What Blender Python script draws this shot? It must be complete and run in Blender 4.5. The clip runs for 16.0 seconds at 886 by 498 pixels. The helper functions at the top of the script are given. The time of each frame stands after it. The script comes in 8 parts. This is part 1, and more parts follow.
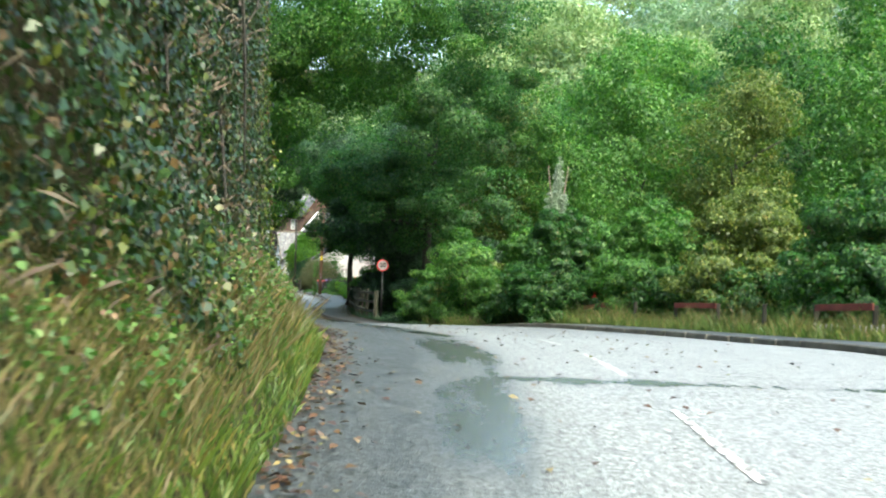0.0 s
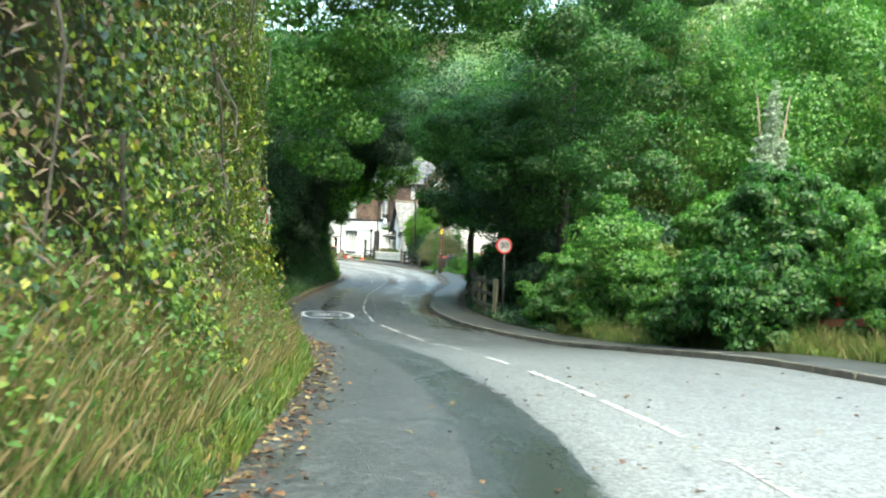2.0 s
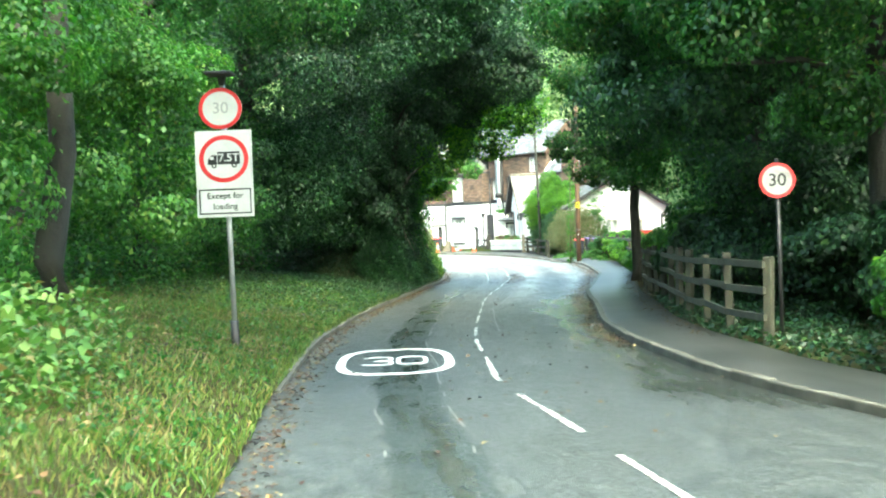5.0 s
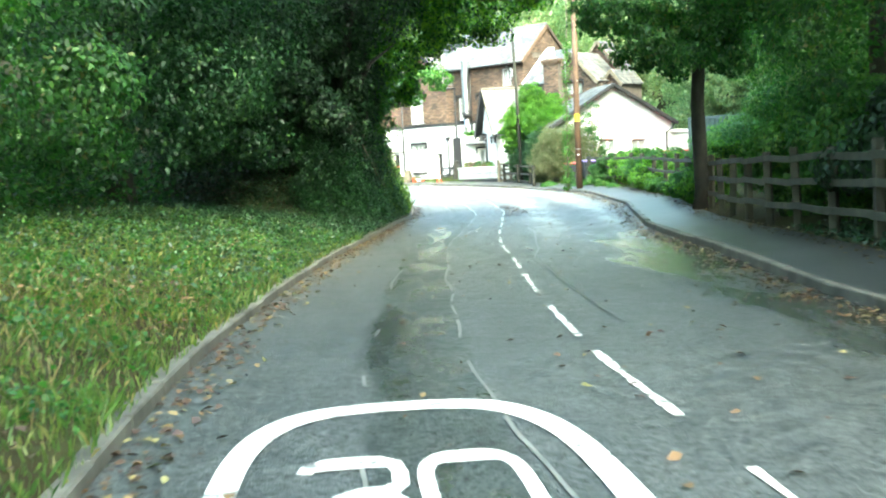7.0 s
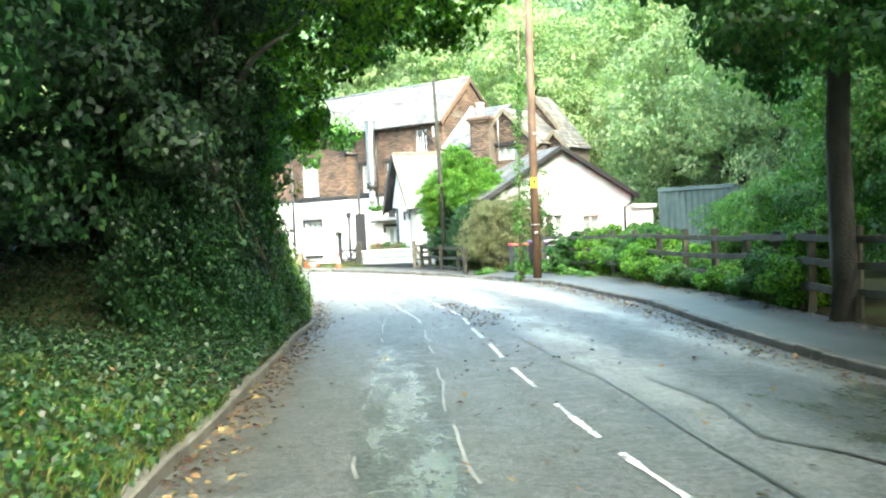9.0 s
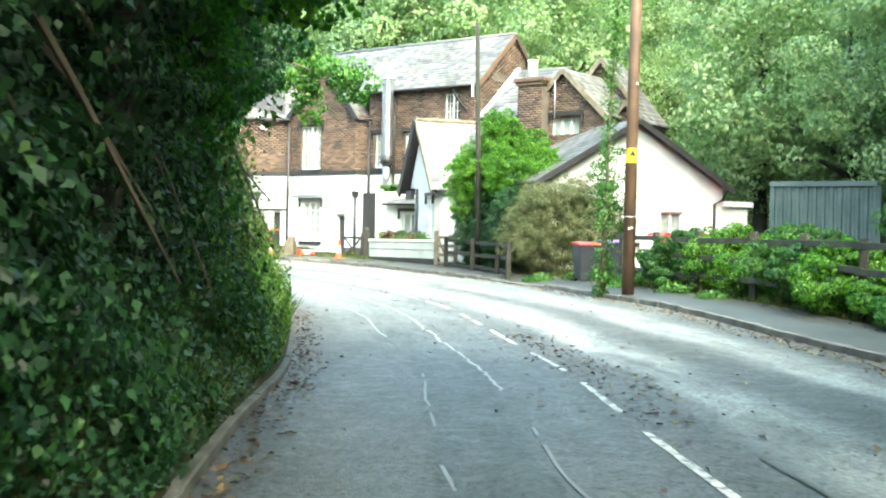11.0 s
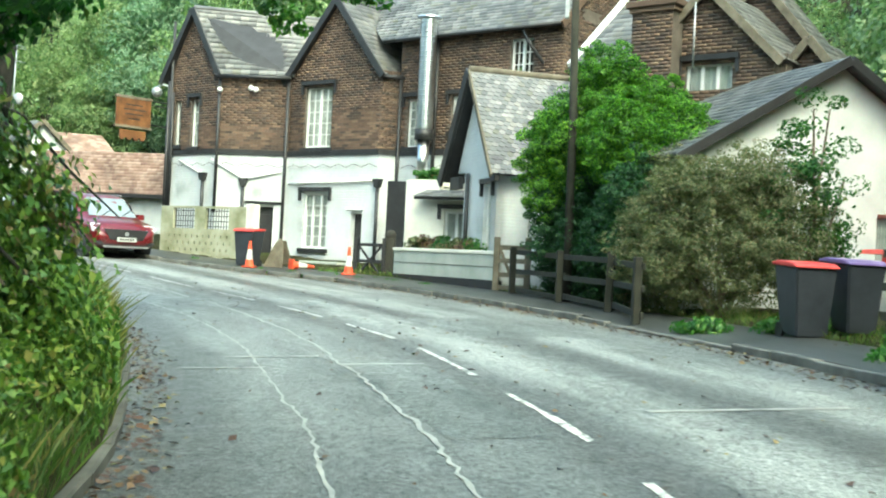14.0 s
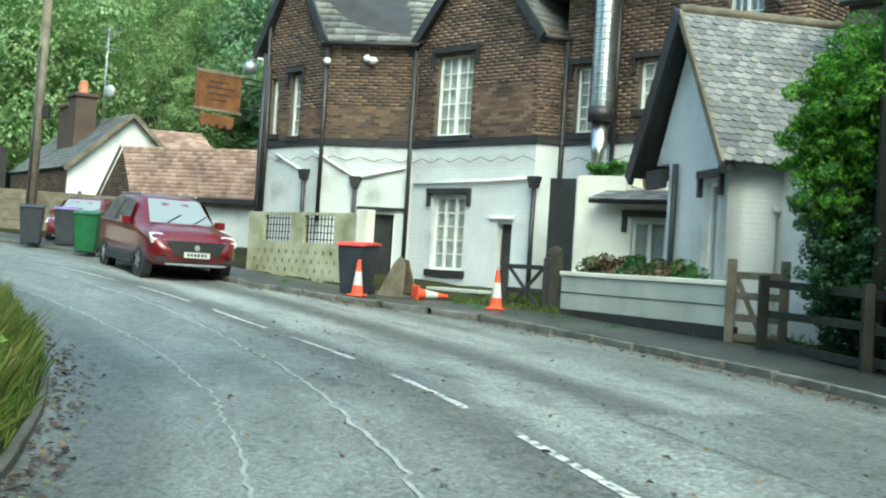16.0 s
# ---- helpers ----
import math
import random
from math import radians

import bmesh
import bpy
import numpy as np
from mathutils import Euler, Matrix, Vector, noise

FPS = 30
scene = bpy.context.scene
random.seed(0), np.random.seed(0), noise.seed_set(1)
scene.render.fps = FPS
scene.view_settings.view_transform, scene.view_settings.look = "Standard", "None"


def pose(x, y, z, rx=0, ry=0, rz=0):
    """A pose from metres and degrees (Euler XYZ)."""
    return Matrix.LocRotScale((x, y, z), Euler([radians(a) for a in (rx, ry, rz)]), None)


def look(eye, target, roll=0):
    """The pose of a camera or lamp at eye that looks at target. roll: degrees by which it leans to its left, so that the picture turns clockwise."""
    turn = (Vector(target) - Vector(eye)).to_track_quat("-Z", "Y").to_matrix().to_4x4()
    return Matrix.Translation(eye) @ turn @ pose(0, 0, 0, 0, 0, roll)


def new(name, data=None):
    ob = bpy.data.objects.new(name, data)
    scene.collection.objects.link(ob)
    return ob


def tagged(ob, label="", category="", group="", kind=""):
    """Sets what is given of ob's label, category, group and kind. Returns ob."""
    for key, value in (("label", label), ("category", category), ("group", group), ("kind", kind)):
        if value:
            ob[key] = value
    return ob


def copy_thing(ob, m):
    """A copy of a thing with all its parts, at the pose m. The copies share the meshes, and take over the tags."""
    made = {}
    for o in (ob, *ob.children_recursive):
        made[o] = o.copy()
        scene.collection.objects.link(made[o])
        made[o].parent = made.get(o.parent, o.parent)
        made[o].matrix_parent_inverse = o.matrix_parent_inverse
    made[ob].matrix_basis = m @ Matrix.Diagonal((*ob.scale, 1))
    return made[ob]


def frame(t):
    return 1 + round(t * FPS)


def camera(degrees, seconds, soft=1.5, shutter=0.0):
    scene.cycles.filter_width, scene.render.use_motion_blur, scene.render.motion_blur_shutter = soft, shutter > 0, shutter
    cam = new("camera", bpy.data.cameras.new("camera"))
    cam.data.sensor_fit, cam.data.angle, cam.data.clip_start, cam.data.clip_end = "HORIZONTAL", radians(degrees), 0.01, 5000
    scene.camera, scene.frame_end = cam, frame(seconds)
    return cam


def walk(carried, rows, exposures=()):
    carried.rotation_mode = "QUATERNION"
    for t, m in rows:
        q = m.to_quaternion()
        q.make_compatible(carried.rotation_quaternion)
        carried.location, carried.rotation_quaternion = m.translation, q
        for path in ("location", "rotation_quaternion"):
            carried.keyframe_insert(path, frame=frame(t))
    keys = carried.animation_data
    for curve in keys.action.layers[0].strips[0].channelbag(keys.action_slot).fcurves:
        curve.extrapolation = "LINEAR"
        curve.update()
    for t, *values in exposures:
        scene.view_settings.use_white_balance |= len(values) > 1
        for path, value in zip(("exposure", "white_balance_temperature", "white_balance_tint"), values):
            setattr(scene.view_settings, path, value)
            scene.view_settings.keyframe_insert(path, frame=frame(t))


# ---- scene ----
cam = camera(42.1, 16.0, soft=2.0, shutter=0.22)
PATH = [
    (0, (4.313, 13.700, 2.134), (4.186, 15.695, 2.182), 2.2),
    (0.5, (4.221, 17.035, 2.190), (4.046, 19.027, 2.241), 2.5),
    (1, (3.733, 19.649, 2.409), (3.522, 21.637, 2.446), 2.0),
    (1.5, (3.453, 22.443, 2.527), (3.182, 24.425, 2.539), 1.9),
    (2, (3.412, 25.311, 2.588), (3.053, 27.279, 2.574), 2.1),
    (2.5, (3.057, 27.662, 2.564), (2.611, 29.611, 2.531), 1.7),
    (3, (2.301, 31.482, 2.419), (1.781, 33.413, 2.375), 2.0),
    (5.5, (-2.277, 47.152, 1.736), (-2.810, 49.079, 1.718), -3.1),
    (6, (-3.294, 49.845, 1.557), (-3.810, 51.776, 1.507), -3.8),
    (6.5, (-4.399, 53.091, 1.434), (-4.892, 55.027, 1.335), -3.2),
    (7, (-5.370, 55.863, 1.355), (-5.835, 57.803, 1.221), -3.0),
    (7.5, (-6.341, 58.639, 1.382), (-6.746, 60.594, 1.273), -2.6),
    (8, (-7.262, 61.662, 1.348), (-7.600, 63.633, 1.292), -3.2),
    (8.5, (-8.224, 65.116, 1.334), (-8.510, 67.096, 1.317), -3.0),
    (9, (-8.910, 67.671, 1.324), (-9.172, 69.654, 1.327), -2.6),
    (9.5, (-9.564, 70.230, 1.316), (-9.823, 72.213, 1.322), -1.5),
    (10, (-10.245, 72.914, 1.336), (-10.509, 74.896, 1.333), -0.5),
    (12.5, (-12.398, 84.937, 1.258), (-12.652, 86.921, 1.263), 2.5),
    (13, (-12.777, 87.062, 1.279), (-13.038, 89.045, 1.292), 2.6),
    (13.5, (-13.188, 89.219, 1.259), (-13.474, 91.199, 1.274), 2.9),
    (14, (-13.705, 91.553, 1.262), (-14.028, 93.527, 1.28), 2.9),
    (14.5, (-14.238, 93.761, 1.251), (-14.609, 95.726, 1.28), 3.1),
    (15, (-14.808, 95.825, 1.26), (-15.234, 97.779, 1.299), 3.1),
    (15.5, (-15.467, 97.954, 1.289), (-15.952, 99.894, 1.332), 3.4),
    (16, (-16.103, 99.734, 1.401), (-16.644, 101.659, 1.436), 3.7),
]
walk(cam, [(t, look(eye, target, roll)) for t, eye, target, roll in PATH],
     exposures=[(0.0, 2.35, 6600, 0), (1.5, 2.5, 6600, -2), (3.0, 3.1, 6500, -8), (5.5, 3.65, 6500, -12), (8.0, 3.85, 6600, -8), (9.0, 3.75, 6700, -2), (12.5, 2.9, 6700, -12), (16.0, 1.7, 6000, -16)])

# ---------------------------------------------------------------- world and sun
SUN_EL, SUN_AZ = 48.0, 150.0
world = bpy.data.worlds.new("overcast_sky")
scene.world = world
world.use_nodes = True
wn, wl = world.node_tree.nodes, world.node_tree.links
wn.clear()
sky = wn.new("ShaderNodeTexSky")
sky.sky_type = "NISHITA"
sky.sun_disc = False
sky.sun_elevation, sky.sun_rotation = radians(SUN_EL), radians(SUN_AZ)
sky.air_density, sky.dust_density, sky.ozone_density = 1.3, 4.0, 0.6
bg = wn.new("ShaderNodeBackground")
bg.inputs["Strength"].default_value = 0.15
wo = wn.new("ShaderNodeOutputWorld")
wl.new(sky.outputs[0], bg.inputs[0])
wl.new(bg.outputs[0], wo.inputs[0])
sun = new("sun", bpy.data.lights.new("sun", "SUN"))
sun.data.energy, sun.data.angle, sun.data.color = 0.6, radians(40), (1.0, 0.97, 0.92)
sun.matrix_world = look((0, 0, 60), (0 - 60 * math.sin(radians(SUN_AZ)) * math.cos(radians(SUN_EL)),
                                     0 - 60 * math.cos(radians(SUN_AZ)) * math.cos(radians(SUN_EL)),
                                     60 - 60 * math.sin(radians(SUN_EL))))

# ---------------------------------------------------------------- materials


def mat(name, base=(0.5, 0.5, 0.5), rough=0.6, metal=0.0, spec=0.5):
    m = bpy.data.materials.new(name)
    m.use_nodes = True
    b = m.node_tree.nodes["Principled BSDF"]
    b.inputs["Base Color"].default_value = (*base, 1)
    b.inputs["Roughness"].default_value = rough
    b.inputs["Metallic"].default_value = metal
    b.inputs["Specular IOR Level"].default_value = spec
    return m


def nodes(m):
    t = m.node_tree
    return t.nodes, t.links, t.nodes["Principled BSDF"]


def add(m, kind, **inputs):
    n = m.node_tree.nodes.new(kind)
    for k, v in inputs.items():
        n.inputs[k.replace("_", " ")].default_value = v
    return n


def coords(m):
    g = m.node_tree.nodes.new("ShaderNodeNewGeometry")
    return g.outputs["Position"]


def ramp(m, stops):
    r = m.node_tree.nodes.new("ShaderNodeValToRGB")
    e = r.color_ramp.elements
    while len(e) < len(stops):
        e.new(0.5)
    for el, (p, c) in zip(e, stops):
        el.position, el.color = p, (*c, 1)
    return r


def noise_tex(m, scale, detail=4.0, rough=0.6, vec=None):
    n = add(m, "ShaderNodeTexNoise", Scale=scale, Detail=detail, Roughness=rough)
    m.node_tree.links.new(vec or coords(m), n.inputs["Vector"])
    return n


def bump(m, height, strength=0.3, dist=0.02):
    n, l, b = nodes(m)
    k = add(m, "ShaderNodeBump", Strength=strength, Distance=dist)
    l.new(height, k.inputs["Height"])
    l.new(k.outputs[0], b.inputs["Normal"])


def mix(m, fac, a, b, kind="MIX"):
    k = m.node_tree.nodes.new("ShaderNodeMix")
    k.data_type, k.blend_type = "RGBA", kind
    l = m.node_tree.links
    for i, v in ((0, fac), (6, a), (7, b)):
        if isinstance(v, bpy.types.NodeSocket):
            l.new(v, k.inputs[i])
        else:
            k.inputs[i].default_value = v if i == 0 else (*v, 1)
    return k.outputs[2]


def grainy(name, stops, scale=3.0, fine=40.0, rough=0.75, b=0.3, dist=0.01, metal=0.0):
    """A surface with blotches and grain, at two scales."""
    m = mat(name, rough=rough, metal=metal)
    n, l, p = nodes(m)
    big, small = noise_tex(m, scale), noise_tex(m, fine, 3)
    r = ramp(m, stops)
    l.new(big.outputs["Fac"], r.inputs[0])
    c = mix(m, 0.35, r.outputs[0], small.outputs["Color"], "SOFT_LIGHT")
    l.new(c, p.inputs["Base Color"])
    bump(m, small.outputs["Fac"], b, dist)
    return m


def leafy(name, stops, patch, rough=0.5, thin=0.35):
    """Leaves: each one its own shade, with patches of another tone, light passing through."""
    m = mat(name, rough=rough)
    n, l, p = nodes(m)
    g = n.new("ShaderNodeNewGeometry")
    r = ramp(m, stops)
    l.new(g.outputs["Random Per Island"], r.inputs[0])
    big = noise_tex(m, 0.45, 3)
    k = ramp(m, [(0.42, (0, 0, 0)), (0.62, (1, 1, 1))])
    l.new(big.outputs["Fac"], k.inputs[0])
    c = mix(m, k.outputs[0], r.outputs[0], mix(m, 1.0, r.outputs[0], patch, "MULTIPLY"))
    l.new(c, p.inputs["Base Color"])
    tr = n.new("ShaderNodeBsdfTranslucent")
    l.new(mix(m, 1.0, c, (1.05, 1.35, 0.65), "MULTIPLY"), tr.inputs["Color"])
    ms = n.new("ShaderNodeMixShader")
    ms.inputs[0].default_value = thin
    l.new(p.outputs[0], ms.inputs[1])
    l.new(tr.outputs[0], ms.inputs[2])
    l.new(ms.outputs[0], n["Material Output"].inputs[0])
    return m


G_MID = [(0.0, (0.017, 0.058, 0.017)), (0.4, (0.032, 0.106, 0.026)), (0.75, (0.055, 0.155, 0.034)), (0.93, (0.100, 0.211, 0.042)), (1.0, (0.143, 0.133, 0.048))]
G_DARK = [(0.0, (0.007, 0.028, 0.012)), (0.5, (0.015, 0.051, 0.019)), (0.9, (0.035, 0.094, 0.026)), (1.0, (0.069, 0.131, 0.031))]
G_LIGHT = [(0.0, (0.031, 0.098, 0.020)), (0.5, (0.061, 0.176, 0.030)), (0.85, (0.107, 0.243, 0.040)), (1.0, (0.184, 0.273, 0.060))]
G_IVY = [(0.0, (0.012, 0.036, 0.010)), (0.3, (0.045, 0.100, 0.018)), (0.6, (0.115, 0.190, 0.026)), (0.8, (0.190, 0.250, 0.034)), (0.88, (0.26, 0.28, 0.045)), (0.92, (0.090, 0.052, 0.022)), (1.0, (0.13, 0.095, 0.045))]
G_DULL = [(0.0, (0.05, 0.075, 0.03)), (0.45, (0.115, 0.145, 0.06)), (0.75, (0.19, 0.20, 0.10)), (0.9, (0.26, 0.23, 0.14)), (1.0, (0.20, 0.13, 0.075))]
G_SILVER = [(0.0, (0.16, 0.22, 0.17)), (1.0, (0.34, 0.40, 0.33))]
# leaf greens; the dark and deep ones also carry shade under the trees
M_LEAF = leafy("leaves_green", G_MID, (0.75, 0.9, 0.8), thin=0.5)
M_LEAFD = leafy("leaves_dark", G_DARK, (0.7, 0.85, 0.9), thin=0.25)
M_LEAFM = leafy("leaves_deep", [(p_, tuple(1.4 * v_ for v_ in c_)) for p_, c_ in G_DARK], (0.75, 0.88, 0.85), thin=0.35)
M_LEAFL = leafy("leaves_light", G_LIGHT, (0.75, 0.85, 0.7), thin=0.45)
M_IVY = leafy("leaves_ivy", G_IVY, (1.3, 1.15, 0.8), rough=0.38, thin=0.22)
# darker ivy: partly its own green, partly tree shade put into the colour
M_IVYD = leafy("leaves_dark_ivy", [(0.0, (0.006, 0.020, 0.008)), (0.4, (0.015, 0.046, 0.014)), (0.7, (0.032, 0.074, 0.017)), (0.86, (0.085, 0.105, 0.02)), (0.9, (0.07, 0.042, 0.02)), (1.0, (0.10, 0.075, 0.035))], (1.2, 1.1, 0.8), rough=0.36, thin=0.18)
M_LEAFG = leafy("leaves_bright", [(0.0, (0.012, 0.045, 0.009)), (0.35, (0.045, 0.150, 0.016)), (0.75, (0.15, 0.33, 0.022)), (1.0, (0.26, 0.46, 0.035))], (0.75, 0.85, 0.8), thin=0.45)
M_LEAFW = leafy("leaves_weeds", [(0.0, (0.045, 0.11, 0.025)), (0.6, (0.085, 0.19, 0.04)), (0.9, (0.15, 0.24, 0.06)), (1.0, (0.2, 0.13, 0.05))], (0.85, 0.9, 0.8), thin=0.3)
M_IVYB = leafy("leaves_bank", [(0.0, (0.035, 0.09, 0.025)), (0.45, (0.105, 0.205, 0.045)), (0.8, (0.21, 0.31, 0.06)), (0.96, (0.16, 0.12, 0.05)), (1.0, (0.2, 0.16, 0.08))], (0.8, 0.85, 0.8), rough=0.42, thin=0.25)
# two paled greens for distant trees: haze put into the leaf colour
M_LEAFH = leafy("leaves_haze_pale", [(0.0, (0.13, 0.20, 0.095)), (0.5, (0.22, 0.31, 0.14)), (0.85, (0.31, 0.39, 0.19)), (1.0, (0.37, 0.38, 0.20))], (0.85, 0.95, 0.9), thin=0.4)
M_LEAFP = leafy("leaves_haze_blue", [(0.0, (0.11, 0.19, 0.12)), (0.5, (0.19, 0.29, 0.18)), (0.85, (0.27, 0.37, 0.24)), (1.0, (0.32, 0.37, 0.24))], (0.85, 0.95, 0.95), thin=0.4)
M_LEAFO = leafy("leaves_olive", [(0.0, (0.05, 0.085, 0.018)), (0.5, (0.10, 0.15, 0.03)), (0.85, (0.17, 0.22, 0.045)), (1.0, (0.24, 0.22, 0.06))], (0.85, 0.9, 0.8), thin=0.4)
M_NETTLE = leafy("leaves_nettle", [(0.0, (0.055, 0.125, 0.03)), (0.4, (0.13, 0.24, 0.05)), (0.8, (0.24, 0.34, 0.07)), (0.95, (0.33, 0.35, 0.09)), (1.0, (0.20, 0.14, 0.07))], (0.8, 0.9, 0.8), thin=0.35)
M_DULL = leafy("leaves_dull", G_DULL, (0.9, 0.92, 0.85))
M_SILVER = leafy("leaves_silver", G_SILVER, (0.9, 0.95, 0.9))
M_FALLEN = leafy("fallen_leaves", [(0.0, (0.045, 0.024, 0.014)), (0.45, (0.10, 0.05, 0.022)), (0.75, (0.18, 0.11, 0.045)), (0.93, (0.30, 0.25, 0.11)), (1.0, (0.12, 0.14, 0.04))], (0.7, 0.65, 0.6), thin=0.05)
M_GRASS = leafy("grass_blades", [(0.0, (0.03, 0.075, 0.014)), (0.5, (0.075, 0.150, 0.026)), (0.82, (0.12, 0.17, 0.04)), (1.0, (0.22, 0.18, 0.08))], (1.25, 1.05, 0.85), thin=0.3)
M_OLIVEG = leafy("grass_olive", [(0.0, (0.09, 0.12, 0.025)), (0.5, (0.17, 0.19, 0.045)), (0.85, (0.26, 0.25, 0.075)), (1.0, (0.32, 0.27, 0.11))], (0.8, 0.95, 0.8), thin=0.35)
M_DRY = leafy("grass_dry", [(0.0, (0.07, 0.085, 0.025)), (0.5, (0.14, 0.12, 0.05)), (1.0, (0.21, 0.165, 0.085))], (0.9, 0.9, 0.8), thin=0.3)
M_BARK = grainy("bark", [(0.3, (0.016, 0.016, 0.012)), (0.7, (0.048, 0.046, 0.036))], 2.0, 25, 0.9, 0.7, 0.03)
M_TWIG = grainy("twig_bark", [(0.3, (0.07, 0.055, 0.04)), (0.7, (0.18, 0.15, 0.11))], 2.0, 25, 0.9, 0.3, 0.01)
M_SOIL = grainy("woodland_soil", [(0.3, (0.020, 0.016, 0.008)), (0.5, (0.030, 0.030, 0.012)), (0.7, (0.040, 0.052, 0.016))], 0.8, 14, 1.0, 0.6, 0.05)
nodes(M_SOIL)[2].inputs["Specular IOR Level"].default_value = 0.1
M_KERBD = grainy("mossy_kerb_concrete", [(0.3, (0.04, 0.04, 0.03)), (0.7, (0.13, 0.127, 0.105))], 2.5, 60, 0.8, 0.3, 0.004)
M_KERB = grainy("kerb_concrete", [(0.3, (0.055, 0.056, 0.048)), (0.7, (0.17, 0.168, 0.15))], 2.5, 60, 0.7, 0.3, 0.004)
M_PAVE = grainy("pavement_tarmac", [(0.3, (0.022, 0.025, 0.024)), (0.7, (0.062, 0.066, 0.063))], 0.9, 60, 0.45, 0.3, 0.004)
M_LINE = grainy("road_paint", [(0.33, (0.10, 0.105, 0.10)), (0.40, (0.50, 0.51, 0.49)), (0.6, (0.74, 0.75, 0.73))], 9.0, 60, 0.5, 0.2, 0.002)
M_DASH = grainy("worn_line_paint", [(0.40, (0.08, 0.085, 0.08)), (0.47, (0.42, 0.43, 0.41)), (0.65, (0.66, 0.67, 0.65))], 11.0, 60, 0.5, 0.2, 0.002)
M_SEALD = grainy("old_sealant", [(0.3, (0.10, 0.105, 0.10)), (0.7, (0.20, 0.205, 0.195))], 3.0, 60, 0.4, 0.2, 0.002)
M_SEAL = grainy("crack_sealant", [(0.3, (0.20, 0.21, 0.20)), (0.7, (0.44, 0.45, 0.43))], 3.0, 60, 0.4, 0.2, 0.002)
M_TAR = grainy("tar_seam", [(0.3, (0.018, 0.02, 0.02)), (0.7, (0.04, 0.043, 0.042))], 3.0, 80, 0.35, 0.3, 0.004)


def road_material(name, light, dark, wheel=True):
    """Asphalt: pale worn stone in a darker binder, wet patches along the lanes, polished wheel tracks, sky sheen put in
    as paler bands.
    """
    m = mat(name, rough=0.4, spec=0.9)
    n, l, p = nodes(m)
    lane = n.new("ShaderNodeAttribute")
    lane.attribute_name = "lane"
    sp = n.new("ShaderNodeSeparateXYZ")
    l.new(lane.outputs["Vector"], sp.inputs[0])

    def calc(op, a, b=0.0, c=0.0):
        k = n.new("ShaderNodeMath")
        k.operation = op
        for q, v in enumerate((a, b, c)):
            if isinstance(v, bpy.types.NodeSocket):
                l.new(v, k.inputs[q])
            else:
                k.inputs[q].default_value = v
        return k.outputs[0]

    def band(x, mid, half, soft):
        """One inside a band round mid, falling to nothing over soft."""
        k = n.new("ShaderNodeMapRange")
        l.new(calc("ABSOLUTE", calc("SUBTRACT", x, mid)), k.inputs[0])
        for q, v in enumerate((half + soft, half, 0.0, 1.0)):
            k.inputs[q + 1].default_value = v
        return k.outputs[0]

    st = n.new("ShaderNodeMapping")
    st.inputs["Scale"].default_value = (0.35, 1.5, 1.0)
    l.new(lane.outputs["Vector"], st.inputs[0])
    streak = noise_tex(m, 1.0, 5, 0.65, st.outputs[0])
    stone = add(m, "ShaderNodeTexVoronoi", Scale=75.0)
    l.new(coords(m), stone.inputs["Vector"])
    mid, rip = noise_tex(m, 5.0, 6, 0.75), noise_tex(m, 24.0, 5, 0.8)
    ss, ll = sp.outputs[0], sp.outputs[1]
    wob = calc("MULTIPLY_ADD", mid.outputs["Fac"], 0.5, -0.25)
    lw = calc("ADD", ll, wob)
    # wet: dark, smooth; cross2 puts a dark reflection along the right edge into this mask
    track = band(lw, -1.3, 0.18, 0.35)
    cross_ = calc("MULTIPLY", band(calc("ADD", ss, wob), 52.6, 0.06, 0.25), band(ll, 1.2, 2.6, 0.5))
    cross2 = calc("MULTIPLY", band(ss, 97, 9.0, 5.0), band(lw, 2.1, 0.5, 0.6))
    want = calc("MAXIMUM", calc("MAXIMUM", calc("MULTIPLY", track, calc("ADD", calc("MULTIPLY", band(ss, 60, 9, 4), 0.95), calc("MULTIPLY", band(ss, 98, 14, 8), 0.75))), cross_), cross2)
    wetn = calc("ADD", streak.outputs["Fac"], calc("MULTIPLY_ADD", want, 0.30, -0.16))
    wetr = ramp(m, [(0.49, (0, 0, 0)), (0.62, (1, 1, 1))])
    l.new(calc("MULTIPLY_ADD", rip.outputs["Fac"], 0.5, calc("SUBTRACT", wetn, 0.25)), wetr.inputs[0])
    wet = wetr.outputs[0]
    r = ramp(m, [(0.28, dark), (0.5, tuple((a + b) / 2 for a, b in zip(dark, light))), (0.72, light)])
    l.new(mid.outputs["Fac"], r.inputs[0])
    c = r.outputs[0]
    # far stretch paled: the wet sky sheen put into the base colour
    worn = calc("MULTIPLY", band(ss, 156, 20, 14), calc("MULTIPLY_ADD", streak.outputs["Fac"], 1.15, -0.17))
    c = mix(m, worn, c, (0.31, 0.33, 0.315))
    if wheel:
        # right lane of the first stretch whitened, sky glare put into the colour
        glare = calc("MULTIPLY", band(ss, 40, 20, 20), band(lw, 3.6, 4.2, 1.2))
        c = mix(m, calc("MULTIPLY", glare, 0.7), c, (0.30, 0.32, 0.315))
        # polished tracks; the sky they reflect is put in as a paler colour
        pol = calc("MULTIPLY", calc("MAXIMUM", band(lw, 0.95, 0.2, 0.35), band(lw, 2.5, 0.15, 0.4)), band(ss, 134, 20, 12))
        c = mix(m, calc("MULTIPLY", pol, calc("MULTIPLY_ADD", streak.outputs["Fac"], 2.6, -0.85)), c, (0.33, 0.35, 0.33))
